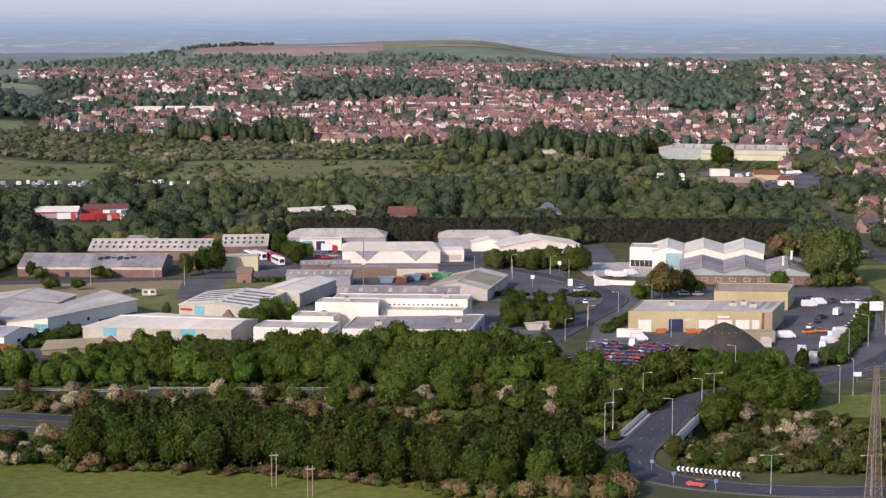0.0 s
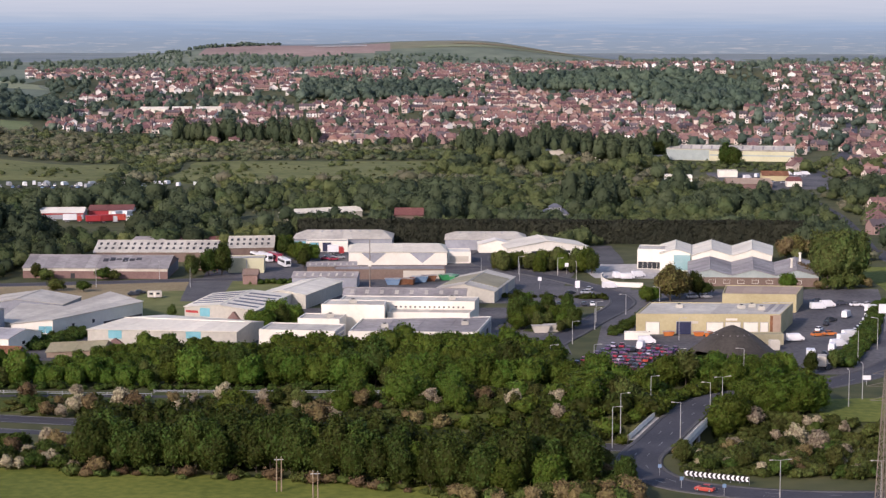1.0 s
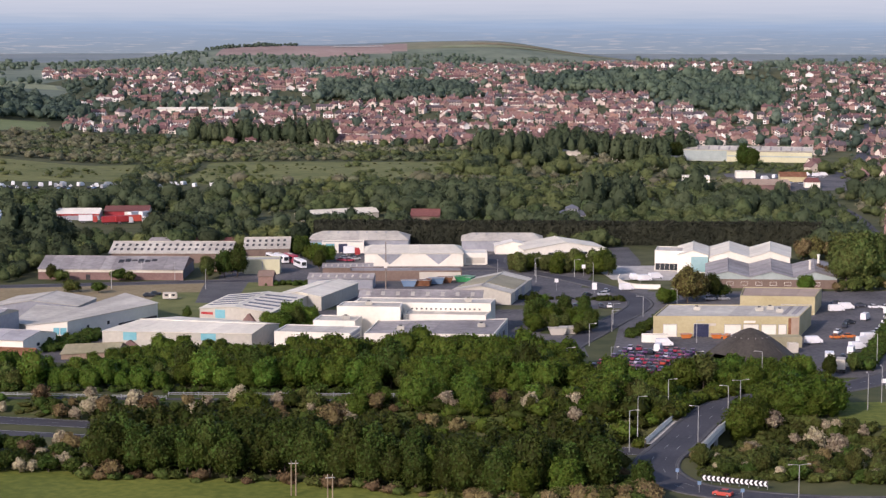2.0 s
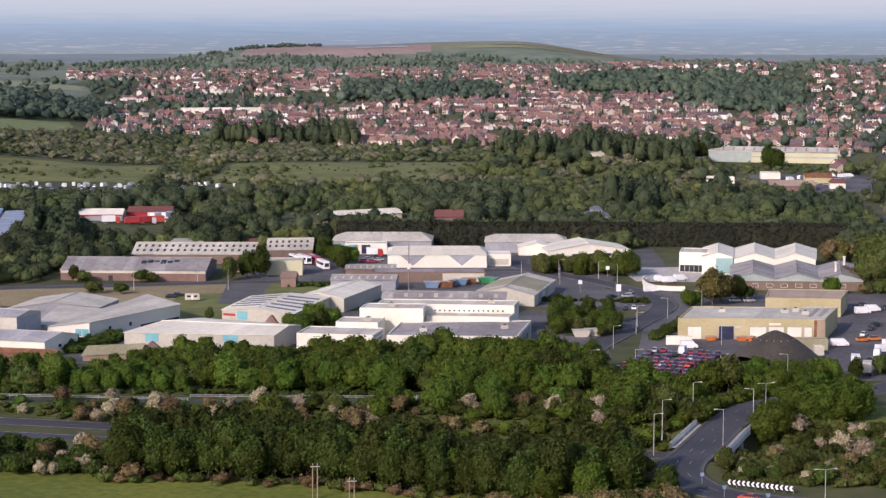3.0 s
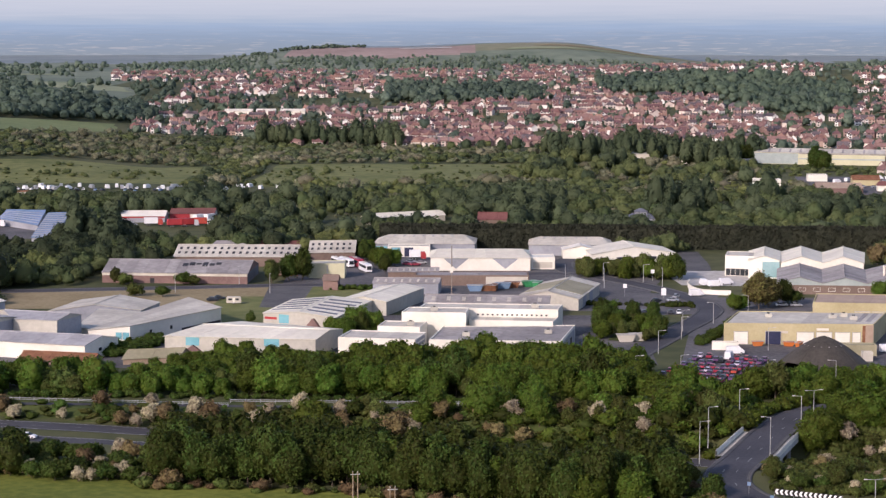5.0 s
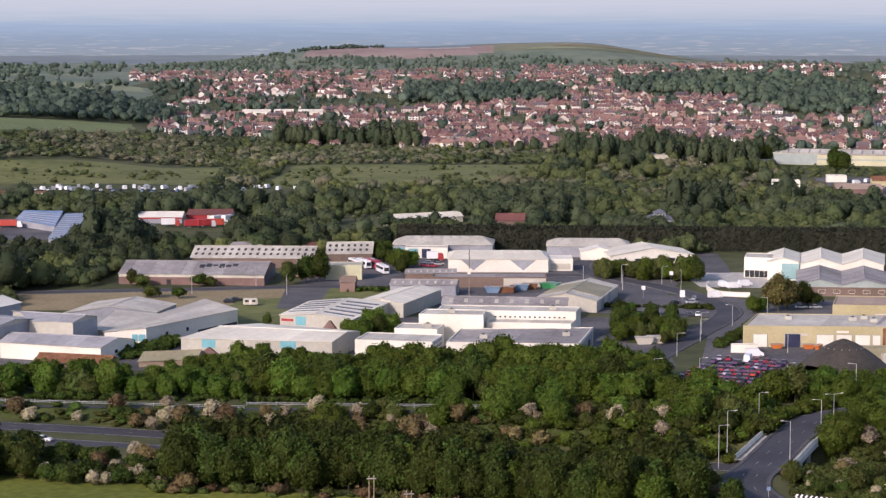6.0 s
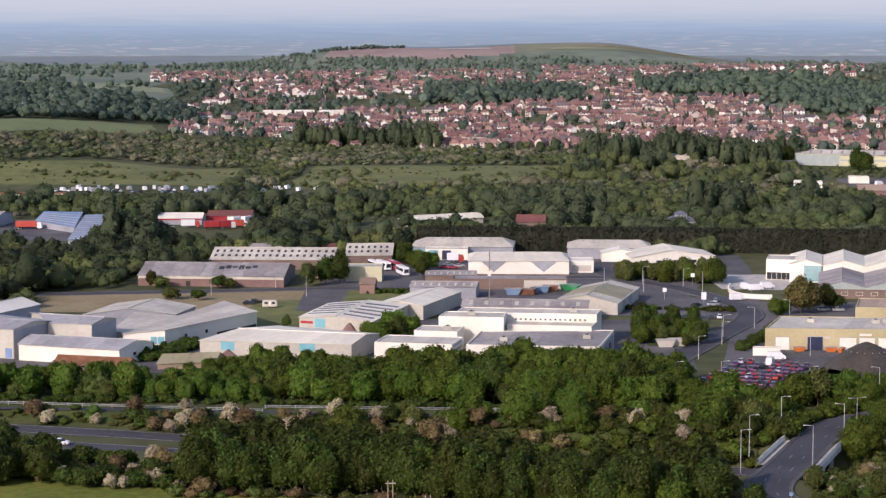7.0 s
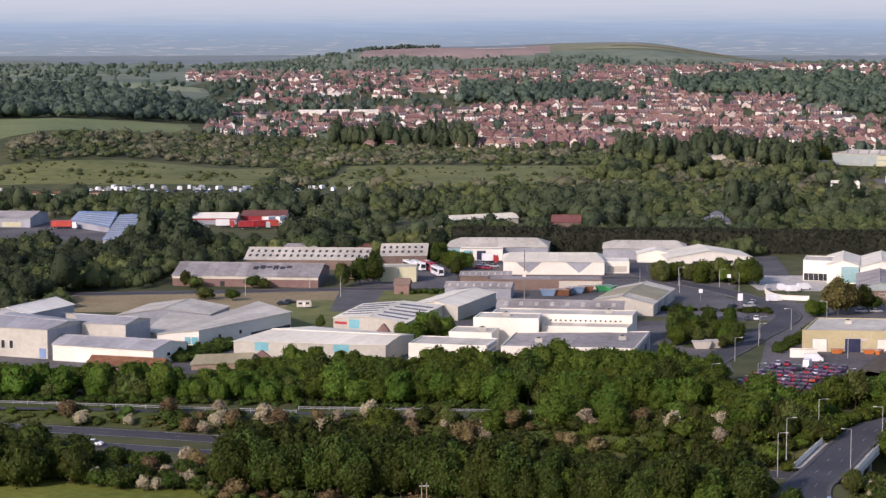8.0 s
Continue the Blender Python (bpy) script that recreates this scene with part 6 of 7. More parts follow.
woods("woodland", "far woodland belts and hedgerows", "leaf_sage_haze", far_m, open_wood(scatter([(-1200, 2500), (-480, 2450), (-560, 3200), (-1250, 3250)], 22.0, 50), 90, -0.1, 5) + open_wood(scatter([(350, 3100), (1100, 3100), (1150, 3500), (420, 3400)], 24.0, 52), 110, 0.0, 3), 0.6, 1.0, 50)


# town
class Quads:
    """Four-cornered faces with a slot each, for many houses in one mesh."""

    def __init__(self):
        self.v, self.f, self.s = [], [], []

    def quad(self, pts, slot):
        k = len(self.v)
        self.v += pts
        self.f.append((k, k + 1, k + 2, k + 3))
        self.s.append(slot)

    def sides(self, x0, x1, y0, y1, z0, z1, slot, lid=True):
        a, b, c, d = (x0, y0), (x1, y0), (x1, y1), (x0, y1)
        for p, q in ((a, b), (b, c), (c, d), (d, a)):
            self.quad([(*p, z0), (*q, z0), (*q, z1), (*p, z1)], slot)
        if lid:
            self.quad([(*a, z1), (*b, z1), (*c, z1), (*d, z1)], slot)


def house_arrays(w, d, h, r, hip=0.0, wing=0.0, stacks=1, bays=2):
    """A house of half width w and half depth d: walls, gabled or hipped roof, front wing with a gable, chimney stacks, windows.
    Slots: 0 wall, 1 roof, 2 glass, 3 chimney, 4 wing wall."""
    q = Quads()
    q.sides(-w, w, -d, d, -1.5, h, 0, False)
    o = 0.4
    e, t, k = h - 0.15, h + r, w * hip
    for sgn in (-1, 1):
        y = sgn * (d + o)
        q.quad([(-w - o, y, e), (w + o, y, e), (w + o - k, 0, t), (-w - o + k, 0, t)], 1)
        x = sgn * (w + o)
        if hip:
            q.quad([(x, -d - o, e), (x, d + o, e), (x - sgn * k, 0.01, t), (x - sgn * k, -0.01, t)], 1)
        else:
            q.quad([(sgn * w, -d, h), (sgn * w, d, h), (sgn * w, 0.01, h + r), (sgn * w, -0.01, h + r)], 0)
    if wing:
        x0, x1 = -w + 0.3, -w + 0.3 + wing
        m, front = (x0 + x1) / 2, -d - 1.4
        q.sides(x0, x1, front, -d, -1.5, h - 0.2, 4, False)
        q.quad([(x0, front, h - 0.2), (x1, front, h - 0.2), (m + 0.01, front, h + wing * 0.42), (m - 0.01, front, h + wing * 0.42)], 4)
        for sgn in (-1, 1):
            xe = m + sgn * (wing / 2 + 0.25)
            q.quad([(xe, front - 0.3, h - 0.35), (m, front - 0.3, h + wing * 0.46), (m, -d * 0.2, h + wing * 0.46), (xe, -d * 0.6, h - 0.35)], 1)
        for z in (0.8, 3.2):
            q.sides(m - 0.75, m + 0.75, front - 0.06, front + 0.05, z, z + 1.3, 2)
    for b in range(bays):
        x = -w + 2 * w * (b + 0.5) / bays
        if wing and x < -w + wing + 1.0:
            continue
        for z in (0.8, 3.2):
            q.sides(x - 0.65, x + 0.65, -d - 0.05, -d + 0.05, z, z + 1.2, 2)
    for b in range(stacks):
        c = w * (0.7 if b == 0 else -0.7)
        q.sides(c - 0.45, c + 0.45, -0.35, 0.35, h + r * 0.4, h + r + 1.2, 3)
    return np.array(q.v, float), np.array(q.f), np.array(q.s)


HOUSES = [house_arrays(*(k * 0.82 for k in a[:4]), a[4], *a[5:]) for a in ((4.0, 3.6, 4.9, 3.0, 0.0, 0.0, 1, 2), (5.6, 3.9, 5.0, 3.3, 0.55, 2.6, 1, 3), (9.5, 3.8, 5.0, 2.9, 0.0, 0.0, 2, 6), (4.6, 4.2, 5.0, 3.6, 0.9, 0.0, 1, 2), (3.2, 4.6, 4.9, 3.1, 0.0, 2.8, 1, 1))]


def house_thing(wall, roof, hip):
    """One semi-detached house with its parts."""
    root = empty("house", 0, 0)
    g = Geo()
    g.box(-5, 5, -4, 4, -1, 5.1)
    k = 4.2 if hip else 0.0
    if not hip:
        for s in (-1, 1):
            g.hexa([(s * 4.85, -4, 5.1), (s * 5, -4, 5.1), (s * 5, 4, 5.1), (s * 4.85, 4, 5.1)][::s], [(s * 4.85, -0.1, 8.3), (s * 5, -0.1, 8.3), (s * 5, 0.1, 8.3), (s * 4.85, 0.1, 8.3)][::s])
    for x0, x1 in ((-4.4, -2.0), (2.0, 4.4)):
        g.box(x0, x1, -4.7, -3.9, -1, 4.9)
    walls = part("wall", g, M[wall], root)
    for x in (-3.2, 3.2):
        g = Geo()
        for z in (0.9, 3.3):
            g.box(x - 0.8, x + 0.8, -4.76, -4.6, z, z + 1.25)
        part("bay_window", g, M["glass"], walls)
    g = Geo()
    for s in (-1, 1):
        g.hexa([(-5.4, s * 4.5, 4.8), (5.4, s * 4.5, 4.8), (5.4 - k, 0, 8.4), (-5.4 + k, 0, 8.4)][::s], [(-5.4, s * 4.5, 5.0), (5.4, s * 4.5, 5.0), (5.4 - k, 0, 8.6), (-5.4 + k, 0, 8.6)][::s])
        if hip:
            g.face([(s * 5.4, -4.5, 5.0), (s * 5.4, 4.5, 5.0), (s * (5.4 - k), 0, 8.6)][::s])
    for x in (-3.2, 3.2):
        for s in (-1, 1):
            g.face([(x + s * 1.6, -5.0, 4.7), (x, -5.0, 6.1), (x, -2.6, 6.1), (x + s * 1.6, -4.2, 4.7)][::s])
    part("roof", g, M[roof], root)
    g = Geo()
    g.box(-0.5, 0.5, -0.4, 0.4, 7.6, 9.8)
    part("chimney", g, M["brick"], root)
    return root


def town():
    rng = np.random.default_rng(5)
    near, far = [], []
    y = 1530.0
    while y < 3150:
        step = 17 + (y - 1500) * 0.014
        lean = rng.uniform(-0.16, 0.16)
        bend = rng.uniform(0, 6)
        x = -0.30 * y
        while x < 0.30 * y:
            k = rng.choice(5, p=[0.30, 0.24, 0.10, 0.18, 0.18])
            w = HOUSES[k][0][1][0]
            x += w + rng.uniform(0.6, 5.0)
            yy = y + lean * x + 22 * math.sin(x / 90 + bend) + rng.uniform(-5, 5)
            gone = rng.random() > homely(x, yy) * 0.92 or -230 < x < -146 and 1895 < yy < 1930
            gone |= noise.noise((x / 55, yy / 60, 4)) > 0.30
            if not gone:
                quarter = noise.noise((x / 60, yy / 90, 9))
                turn = math.atan(lean) + 0.9 * quarter + rng.normal() * 0.15 + (1.57 if rng.random() < 0.25 + 0.4 * (quarter > 0.2) else 0)
                (near if yy < 1760 and len(near) < 130 else far).append((x, yy, turn, k))
            x += w
        y += step
    for yy in np.arange(1240, 1530, 21.0):
        for x in np.arange(262 + (yy - 1240) * 0.16, 0.32 * yy, 15.0):
            if off_link(x, yy) > 16 and abs(x - (292 + (yy - 1300) * 0.29)) > 16 and rng.random() < 0.75 and not inside([(195, 1365), (320, 1365), (320, 1455), (195, 1455)], x, yy):
                near.append((x + rng.uniform(-4, 4), yy + rng.uniform(-6, 6), rng.normal() * 0.3 + (1.57 if rng.random() < 0.25 else 0), 1))
    for yy in np.arange(925, 1040, 19.0):
        for x in np.arange(0.252 * yy, 0.31 * yy + 12, 13.0):
            near.append((x, yy, 0.3 + rng.normal() * 0.1, 1))
    looks = (("housebrick", "rooftile", True, "red brick house with a hipped red tiled roof"), ("houserender", "rooftile", False, "cream rendered house with a red tiled roof"), ("housebrick", "roofslate", False, "red brick house with a dark slate roof"), ("houserender", "roofterra", True, "cream rendered house with an orange tiled roof"))
    protos = {}
    for x, yy, turn, k in near:
        m = pose(x, yy, zland(x, yy) - 0.2, 0, 0, math.degrees(turn))
        c = int(rng.choice(4, p=[0.4, 0.28, 0.17, 0.15]))
        if c not in protos:
            wall, roof, hip, words = looks[c]
            protos[c] = house_thing(wall, roof, hip)
            protos[c].matrix_basis = m @ Matrix.Scale(0.86, 4)
            tagged(protos[c], words, "house", "houses in the town")
        else:
            copy_thing(protos[c], m)
    vs, fs, ss, base = [], [], [], 0
    for x, yy, turn, k in far:
        v, f, s = HOUSES[k]
        c, n = math.cos(turn), math.sin(turn)
        vs.append(np.column_stack([v[:, 0] * c - v[:, 1] * n + x, v[:, 0] * n + v[:, 1] * c + yy, v[:, 2] * rng.uniform(0.9, 1.1) + zland(x, yy) - 0.3]))
        fs.append(f + base)
        wall = int(rng.choice(3, p=[0.46, 0.30, 0.24]))
        slots = np.array([wall, 3 + int(rng.choice(3, p=[0.58, 0.24, 0.18])), 6, 0, 2 if rng.random() < 0.4 else wall])
        ss.append(slots[s])
        base += len(v)
    ob = new("town_houses", mesh_np("town_houses", np.concatenate(vs), np.concatenate(fs), [M["housebrick"], M["houserender"], M["farwhite"], M["rooftile"], M["roofslate"], M["roofterra"], M["glass"]], np.concatenate(ss)))
    tagged(ob, "streets of brick houses with red roofs far off", "houses", kind="stuff")

town()


# vehicles
def wheel_set(root, xs, half, r, rims=True):
    for x in xs:
        for s in (-1, 1):
            g = Geo()
            g.tube((x, s * (half - 0.25), r), (x, s * half, r), r, r, 10)
            w = part("wheel", g, M["black"], root)
            if not rims:
                continue
            g = Geo()
            g.tube((x, s * half, r), (x, s * (half + 0.02), r), r * 0.55, r * 0.5, 8)
            part("rim", g, M["steel"], w)


def loft(g, sections, m=0):
    """A body through cross-sections: place along x, half width, lower and upper height, upper half width."""
    rings = [[(x, -w, z0), (x, w, z0), (x, w, z0 + (z1 - z0) * 0.55), (x, w2, z1), (x, -w2, z1), (x, -w, z0 + (z1 - z0) * 0.55)] for x, w, z0, z1, w2 in sections]
    for a, b in zip(rings, rings[1:]):
        for i in range(6):
            j = (i + 1) % 6
            g.face([a[i], a[j], b[j], b[i]], m)
    g.face(rings[0][::-1], m)
    g.face(rings[-1], m)


def car(paint, label, group="parked cars", rims=True):
    root = empty("car", 0, 0)
    tagged(root, label, "car", group)
    g = Geo()
    loft(g, [(-2.15, .75, .35, .8, .7), (-1.9, .86, .25, .95, .8), (-0.9, .88, .22, 1.0, .82), (0.9, .88, .22, .98, .82), (1.9, .84, .25, .85, .76), (2.15, .7, .35, .7, .65)])
    part("body", g, M[paint], root)
    g = Geo()
    loft(g, [(-1.75, .74, .95, 1.0, .68), (-1.2, .76, .95, 1.42, .58), (0.2, .76, .95, 1.45, .58), (1.05, .74, .95, 1.0, .68)])
    cab = part("cabin_glass", g, M["glass"], root)
    g = Geo()
    g.box(-1.2, 0.2, -0.58, 0.58, 1.44, 1.49)
    part("roof", g, M[paint], cab)
    wheel_set(root, (-1.35, 1.35), 0.88, 0.32, rims)
    return root


def van(paint, label, group="parked vans", rims=True):
    root = empty("van", 0, 0)
    tagged(root, label, "van", group)
    g = Geo()
    loft(g, [(-2.7, .95, .4, 2.3, .85), (-2.6, .98, .35, 2.45, .88), (1.2, .98, .35, 2.45, .88), (1.9, .97, .35, 1.7, .88), (2.7, .9, .4, 1.2, .8)])
    part("body", g, M[paint], root)
    g = Geo()
    g.hexa([(1.28, -0.86, 2.3), (1.93, -0.86, 1.66), (1.93, 0.86, 1.66), (1.28, 0.86, 2.3)], [(1.36, -0.8, 2.36), (2.0, -0.8, 1.72), (2.0, 0.8, 1.72), (1.36, 0.8, 2.36)])
    part("windscreen", g, M["glass"], root)
    wheel_set(root, (-1.7, 1.8), 0.98, 0.36, rims)
    return root


def lorry(paint, cab, label, length=12.5, group="parked lorries"):
    root = empty("lorry", 0, 0)
    tagged(root, label, "lorry", group)
    g = Geo()
    g.box(-length / 2, length / 2 - 2.4, -1.25, 1.25, 1.2, 4.0)
    g.box(-length / 2 + 0.1, length / 2 - 2.5, -1.2, 1.2, 4.0, 4.06)
    part("box_body", g, M[paint], root)
    g = Geo()
    loft(g, [(length / 2 - 2.2, 1.22, .6, 3.4, 1.15), (length / 2 - 0.4, 1.22, .6, 3.3, 1.12), (length / 2, 1.18, .6, 2.2, 1.12)])
    c = part("cab", g, M[cab], root)
    g = Geo()
    g.hexa([(length / 2 - 0.36, -1.05, 3.1), (length / 2 + 0.02, -1.05, 2.1), (length / 2 + 0.02, 1.05, 2.1), (length / 2 - 0.36, 1.05, 3.1)], [(length / 2 - 0.3, -1.0, 3.15), (length / 2 + 0.08, -1.0, 2.15), (length / 2 + 0.08, 1.0, 2.15), (length / 2 - 0.3, 1.0, 3.15)])
    part("windscreen", g, M["glass"], c)
    g = Geo()
    g.box(-length / 2 + 0.3, length / 2 - 0.6, -0.5, 0.5, 0.7, 1.2)
    part("chassis", g, M["black"], root)
    wheel_set(root, (-length / 2 + 1.4, -length / 2 + 2.6, length / 2 - 1.2), 1.2, 0.5)
    return root


def park(maker, args, spots):
    """Parks one kind of vehicle at (x, y, turn)."""
    first = None
    for x, y, turn in spots:
        m = pose(x, y, zland(x, y) + 0.14, 0, 0, turn)
        if first is None:
            first = maker(*args)
            first.matrix_basis = m
        else:
            copy_thing(first, m)


rv = random.Random(3)
# compound of cars in red and purple beside the estate road
comp = [(60 + 2.7 * k + 1.7 * r, 577 - 0.9 * k + 5.3 * r, 72 + rv.uniform(-7, 7)) for r in range(8) for k in range(8)]
comp = [(x - 4 + rv.uniform(-0.7, 0.7) + 0.12 * (y - 577), y - 9 + rv.uniform(-0.8, 0.8), a) for x, y, a in comp if rv.random() < 0.96]
rv.shuffle(comp)
park(car, ("carpurple", "dark purple saloon car in the car compound", "parked cars", False), comp[:22])
park(car, ("maroon", "maroon saloon car in the car compound", "parked cars", False), comp[22:36] + comp[51:57])
park(car, ("red", "red saloon car in the car compound", "parked cars", False), comp[36:40])
park(car, ("cardark", "dark saloon car in the car compound", "parked cars", False), comp[40:46])
park(car, ("carlilac", "pale lilac saloon car in the car compound", "parked cars", False), comp[46:51])
park(van, ("carwhite", "white panel van in the car compound"), [(83, 611, 3), (80, 602, 72)])
# car park beside the buff warehouse
park(van, ("carwhite", "white panel van in the car park"), [(152, 683, 8), (156.5, 688, 10), (130, 615, 8), (157.5, 664, 60), (169.5, 677, 25), (148.8, 622, 22), (145.5, 614.5, 28), (141, 604, 20), (137.5, 597, 70)])
park(car, ("carwhite", "white car in the car park"), [(167, 690.5, 10), (171.2, 690.4, 15), (163.5, 657.4, 25), (157.6, 641, 22), (160.5, 649, 28), (153, 631, 24), (142, 635.5, 60), (166.5, 667, 25), (125, 706, 0), (129, 706, 0)])
park(car, ("cardark", "dark car in the car park"), [(163, 694, 10), (150.4, 655.6, 30), (147, 648, 70), (133, 588, 80), (156, 700, 10), (62, 712, 30), (70, 722, 40)])
park(car, ("carsilver", "silver car in the car park"), [(155.4, 636, 25), (151, 626.5, 22), (143.2, 609, 25), (176, 686, 10), (76, 724, 10), (60, 706, 10), (118, 712, 5), (113, 712, 5)])
park(car, ("orange", "orange car in the car park"), [(139.2, 625, 15), (143.5, 626.5, 10)])
park(lorry, ("cream", "orange", "cream box lorry beside the hedge", 7.0), [(127.5, 566, 75)])
park(lorry, ("carwhite", "blue", "white box lorry with a blue cab beside the hedge", 7.0), [(126.5, 577, 80)])
park(car, ("cardark", "dark car on the main road"), [(158, 594, 62), (153, 578, 60)])
park(car, ("carsilver", "silver car on the main road"), [(150, 566, 58), (78, 733, 70)])
park(car, ("red", "red car on the link road"), [(69.5, 418, 150)])
park(van, ("carwhite", "white van on the estate road"), [(86, 738, 10)])
park(car, ("carwhite", "white car on the dual carriageway"), [(-106, 499, -9)])
park(car, ("carsilver", "silver car parked between the units"), [(-4, 724, 85), (2, 725, 88), (10, 722, 80)])
park(car, ("cardark", "dark car parked between the units"), [(-1, 724, 90), (6, 724, 84), (14, 726, 90)])
park(car, ("cardark", "dark car parked along the hedge"), [(57, 694, 88), (63, 693.5, 92), (72, 694, 90)])
park(car, ("carwhite", "white car parked along the hedge"), [(60, 694, 90), (75, 694, 86)])
park(van, ("carsilver", "silver van parked along the hedge"), [(67, 694, 90)])
park(van, ("carwhite", "white van before the long warehouse", "vans before the warehouse", False), [(262, 1272, 10), (268, 1268, 14), (274, 1274, 5), (230, 1240, 30), (238, 1250, 60)])
park(car, ("carsilver", "silver car before the long warehouse", "cars before the warehouse", False), [(240, 1210, 20), (246, 1206, 25), (256, 1246, 10), (262, 1252, 15), (270, 1258, 20), (248, 1262, 80), (234, 1205, 10)])
park(car, ("red", "red car before the long warehouse", "cars before the warehouse", False), [(252, 1212, 20), (258, 1240, 70)])
# lorries in the yards
def coach(paint, label):
    """A long-distance coach: body, window band, windscreen, wheels."""
    root = empty("coach", 0, 0)
    tagged(root, label, "coach", "parked coaches")
    g = Geo()
    loft(g, [(-6.0, 1.2, .5, 3.2, 1.0), (-5.8, 1.25, .35, 3.4, 1.1), (5.6, 1.25, .35, 3.4, 1.1), (6.0, 1.15, .5, 2.9, 1.0)])
    part("body", g, M[paint], root)
    for s in (-1, 1):
        g = Geo()
        g.box(-5.4, 5.0, s * 1.2 - 0.08, s * 1.2 + 0.08, 1.75, 2.75)
        part("window_band", g, M["glass"], root, "dark glazed window band")
    g = Geo()
    g.box(5.75, 6.06, -0.95, 0.95, 1.3, 2.75, 0, 0.05)
    part("windscreen", g, M["glass"], root)
    g = Geo()
    g.box(-3.0, -0.5, -0.7, 0.7, 3.38, 3.62, 0, 0.1)
    part("roof_unit", g, M["greypale"], root)
    wheel_set(root, (-3.6, 3.8), 1.2, 0.5)
    return root


def caravan():
    """A touring caravan: rounded body, window, door, wheels, drawbar."""
    root = empty("caravan", 0, 0)
    tagged(root, "cream touring caravan standing on the grass", "caravan")
    g = Geo()
    loft(g, [(-2.6, 1.0, .6, 2.2, .9), (-2.4, 1.1, .45, 2.6, 1.0), (2.2, 1.1, .45, 2.6, 1.0), (2.6, 1.0, .6, 1.9, .9)])
    part("body", g, M["cream"], root)
    for x0, x1, z0, z1, name, paint in ((-1.9, -0.6, 1.4, 2.1, "window", "glass"), (0.6, 1.8, 1.4, 2.1, "window", "glass"), (-0.35, 0.3, 0.6, 2.2, "door", "white")):
        g = Geo()
        g.box(x0, x1, -1.14, -1.0, z0, z1)
        part(name, g, M[paint], root)
    g = Geo()
    g.tube((2.5, 0, 0.5), (3.7, 0, 0.5), 0.06, 0.05, 6)
    part("drawbar", g, M["steel"], root)
    wheel_set(root, (0.0,), 1.1, 0.33)
    return root


park(caravan, (), [(-80, 715.5, 5)])
park(car, ("cardark", "dark car parked on the dry field", "parked cars", False), [(-88.5, 723, 10), (-86.5, 727, 15)])
park(coach, ("carwhite", "white coach parked in the works yard"), [(-50, 825.5, -68), (-46.5, 825, -67), (-38, 808, -72)])
park(coach, ("maroon", "maroon coach parked in the works yard"), [(-42.5, 825, -68)])
park(lorry, ("carwhite", "red", "white box lorry in a works yard", 7.0), [(-18, 847, 4)])
park(car, ("maroon", "maroon car in a works yard", "parked cars", False), [(-22, 829, 10), (-18.5, 827, 20)])
park(car, ("carsilver", "silver car in a works yard", "parked cars", False), [(-16, 833, 15), (-20.5, 836, 5)])
park(lorry, ("red", "carwhite", "red trailer lorry beside the blue depot"), [(-227, 976, 2)])
park(lorry, ("carwhite", "red", "white trailer lorry in the far yard", 9.0), [(-129, 1000, 58), (-124, 1002, 62), (-150, 984, 12)])
park(lorry, ("red", "carwhite", "red trailer lorry in the far yard", 9.0), [(-138, 978, 20), (-132, 980, 30), (-126, 983, 15)])
park(car, ("carsilver", "silver car in the far yard", "parked cars", False), [(-160, 984, 20), (-163, 978, 60), (-166, 990, 10), (-158, 976, 80)])
ROW = [(c + rv.gauss(0, 8.0), 1186 + rv.uniform(-8, 12), 85 + rv.uniform(-40, 40)) for c, n in ((-258, 5), (-240, 7), (-222, 7), (-203, 8), (-184, 6), (-162, 6), (-140, 4)) for _ in range(n)]
park(van, ("carwhite", "white van in a long row beyond the woods", "vans beyond the woods", False), ROW[::3])
park(car, ("carwhite", "white car in a long row beyond the woods", "cars beyond the woods", False), ROW[1::3])
park(van, ("carsilver", "silver van in a long row beyond the woods", "vans beyond the woods", False), ROW[2::3])
park(van, ("carwhite", "white van standing apart beyond the woods", "vans beyond the woods", False), [(-132, 1204, 20), (-127, 1210, 70), (-103, 1206, 0), (-119, 1196, 80), (-108, 1203, 10)])
park(car, ("cardark", "dark car in a long row beyond the woods", "cars beyond the woods", False), [(-256 + 15.5 * k + rv.uniform(-1, 1), 1178 + rv.uniform(-3, 4), 80 + rv.uniform(-9, 9)) for k in range(8)])


def container(paint, label):
    """A steel box with doors."""
    root = empty("container", 0, 0)
    tagged(root, label, "container", "far yard containers")
    g = Geo()
    g.box(-3, 3, -1.2, 1.2, 0.1, 2.6)
    part("body", g, M[paint], root)
    for s in (-1, 1):
        g = Geo()
        g.box(3.0, 3.06, s * 0.6 - 0.55, s * 0.6 + 0.55, 0.2, 2.5)
        part("door", g, M[paint], root)
    return root


rc = random.Random(8)
park(container, ("rust", "stacked red-brown steel container beside the blue depot"), [(-203, 1034, 5), (-196, 1030, 80), (-190, 1036, 10), (-186, 1030, 85)])
park(container, ("rust", "red-brown container in the far yard"), [(-306 + 5.5 * k + rc.uniform(-1, 1), 1150 + rc.uniform(-5, 9), rc.uniform(-12, 12)) for k in range(12)])
park(container, ("cream", "cream container in the far yard"), [(-300 + 13 * k + rc.uniform(-3, 3), 1142 + rc.uniform(-4, 4), rc.uniform(-20, 20)) for k in range(5)])
park(container, ("orange", "orange container in the far yard"), [(-266, 1160, 8)])

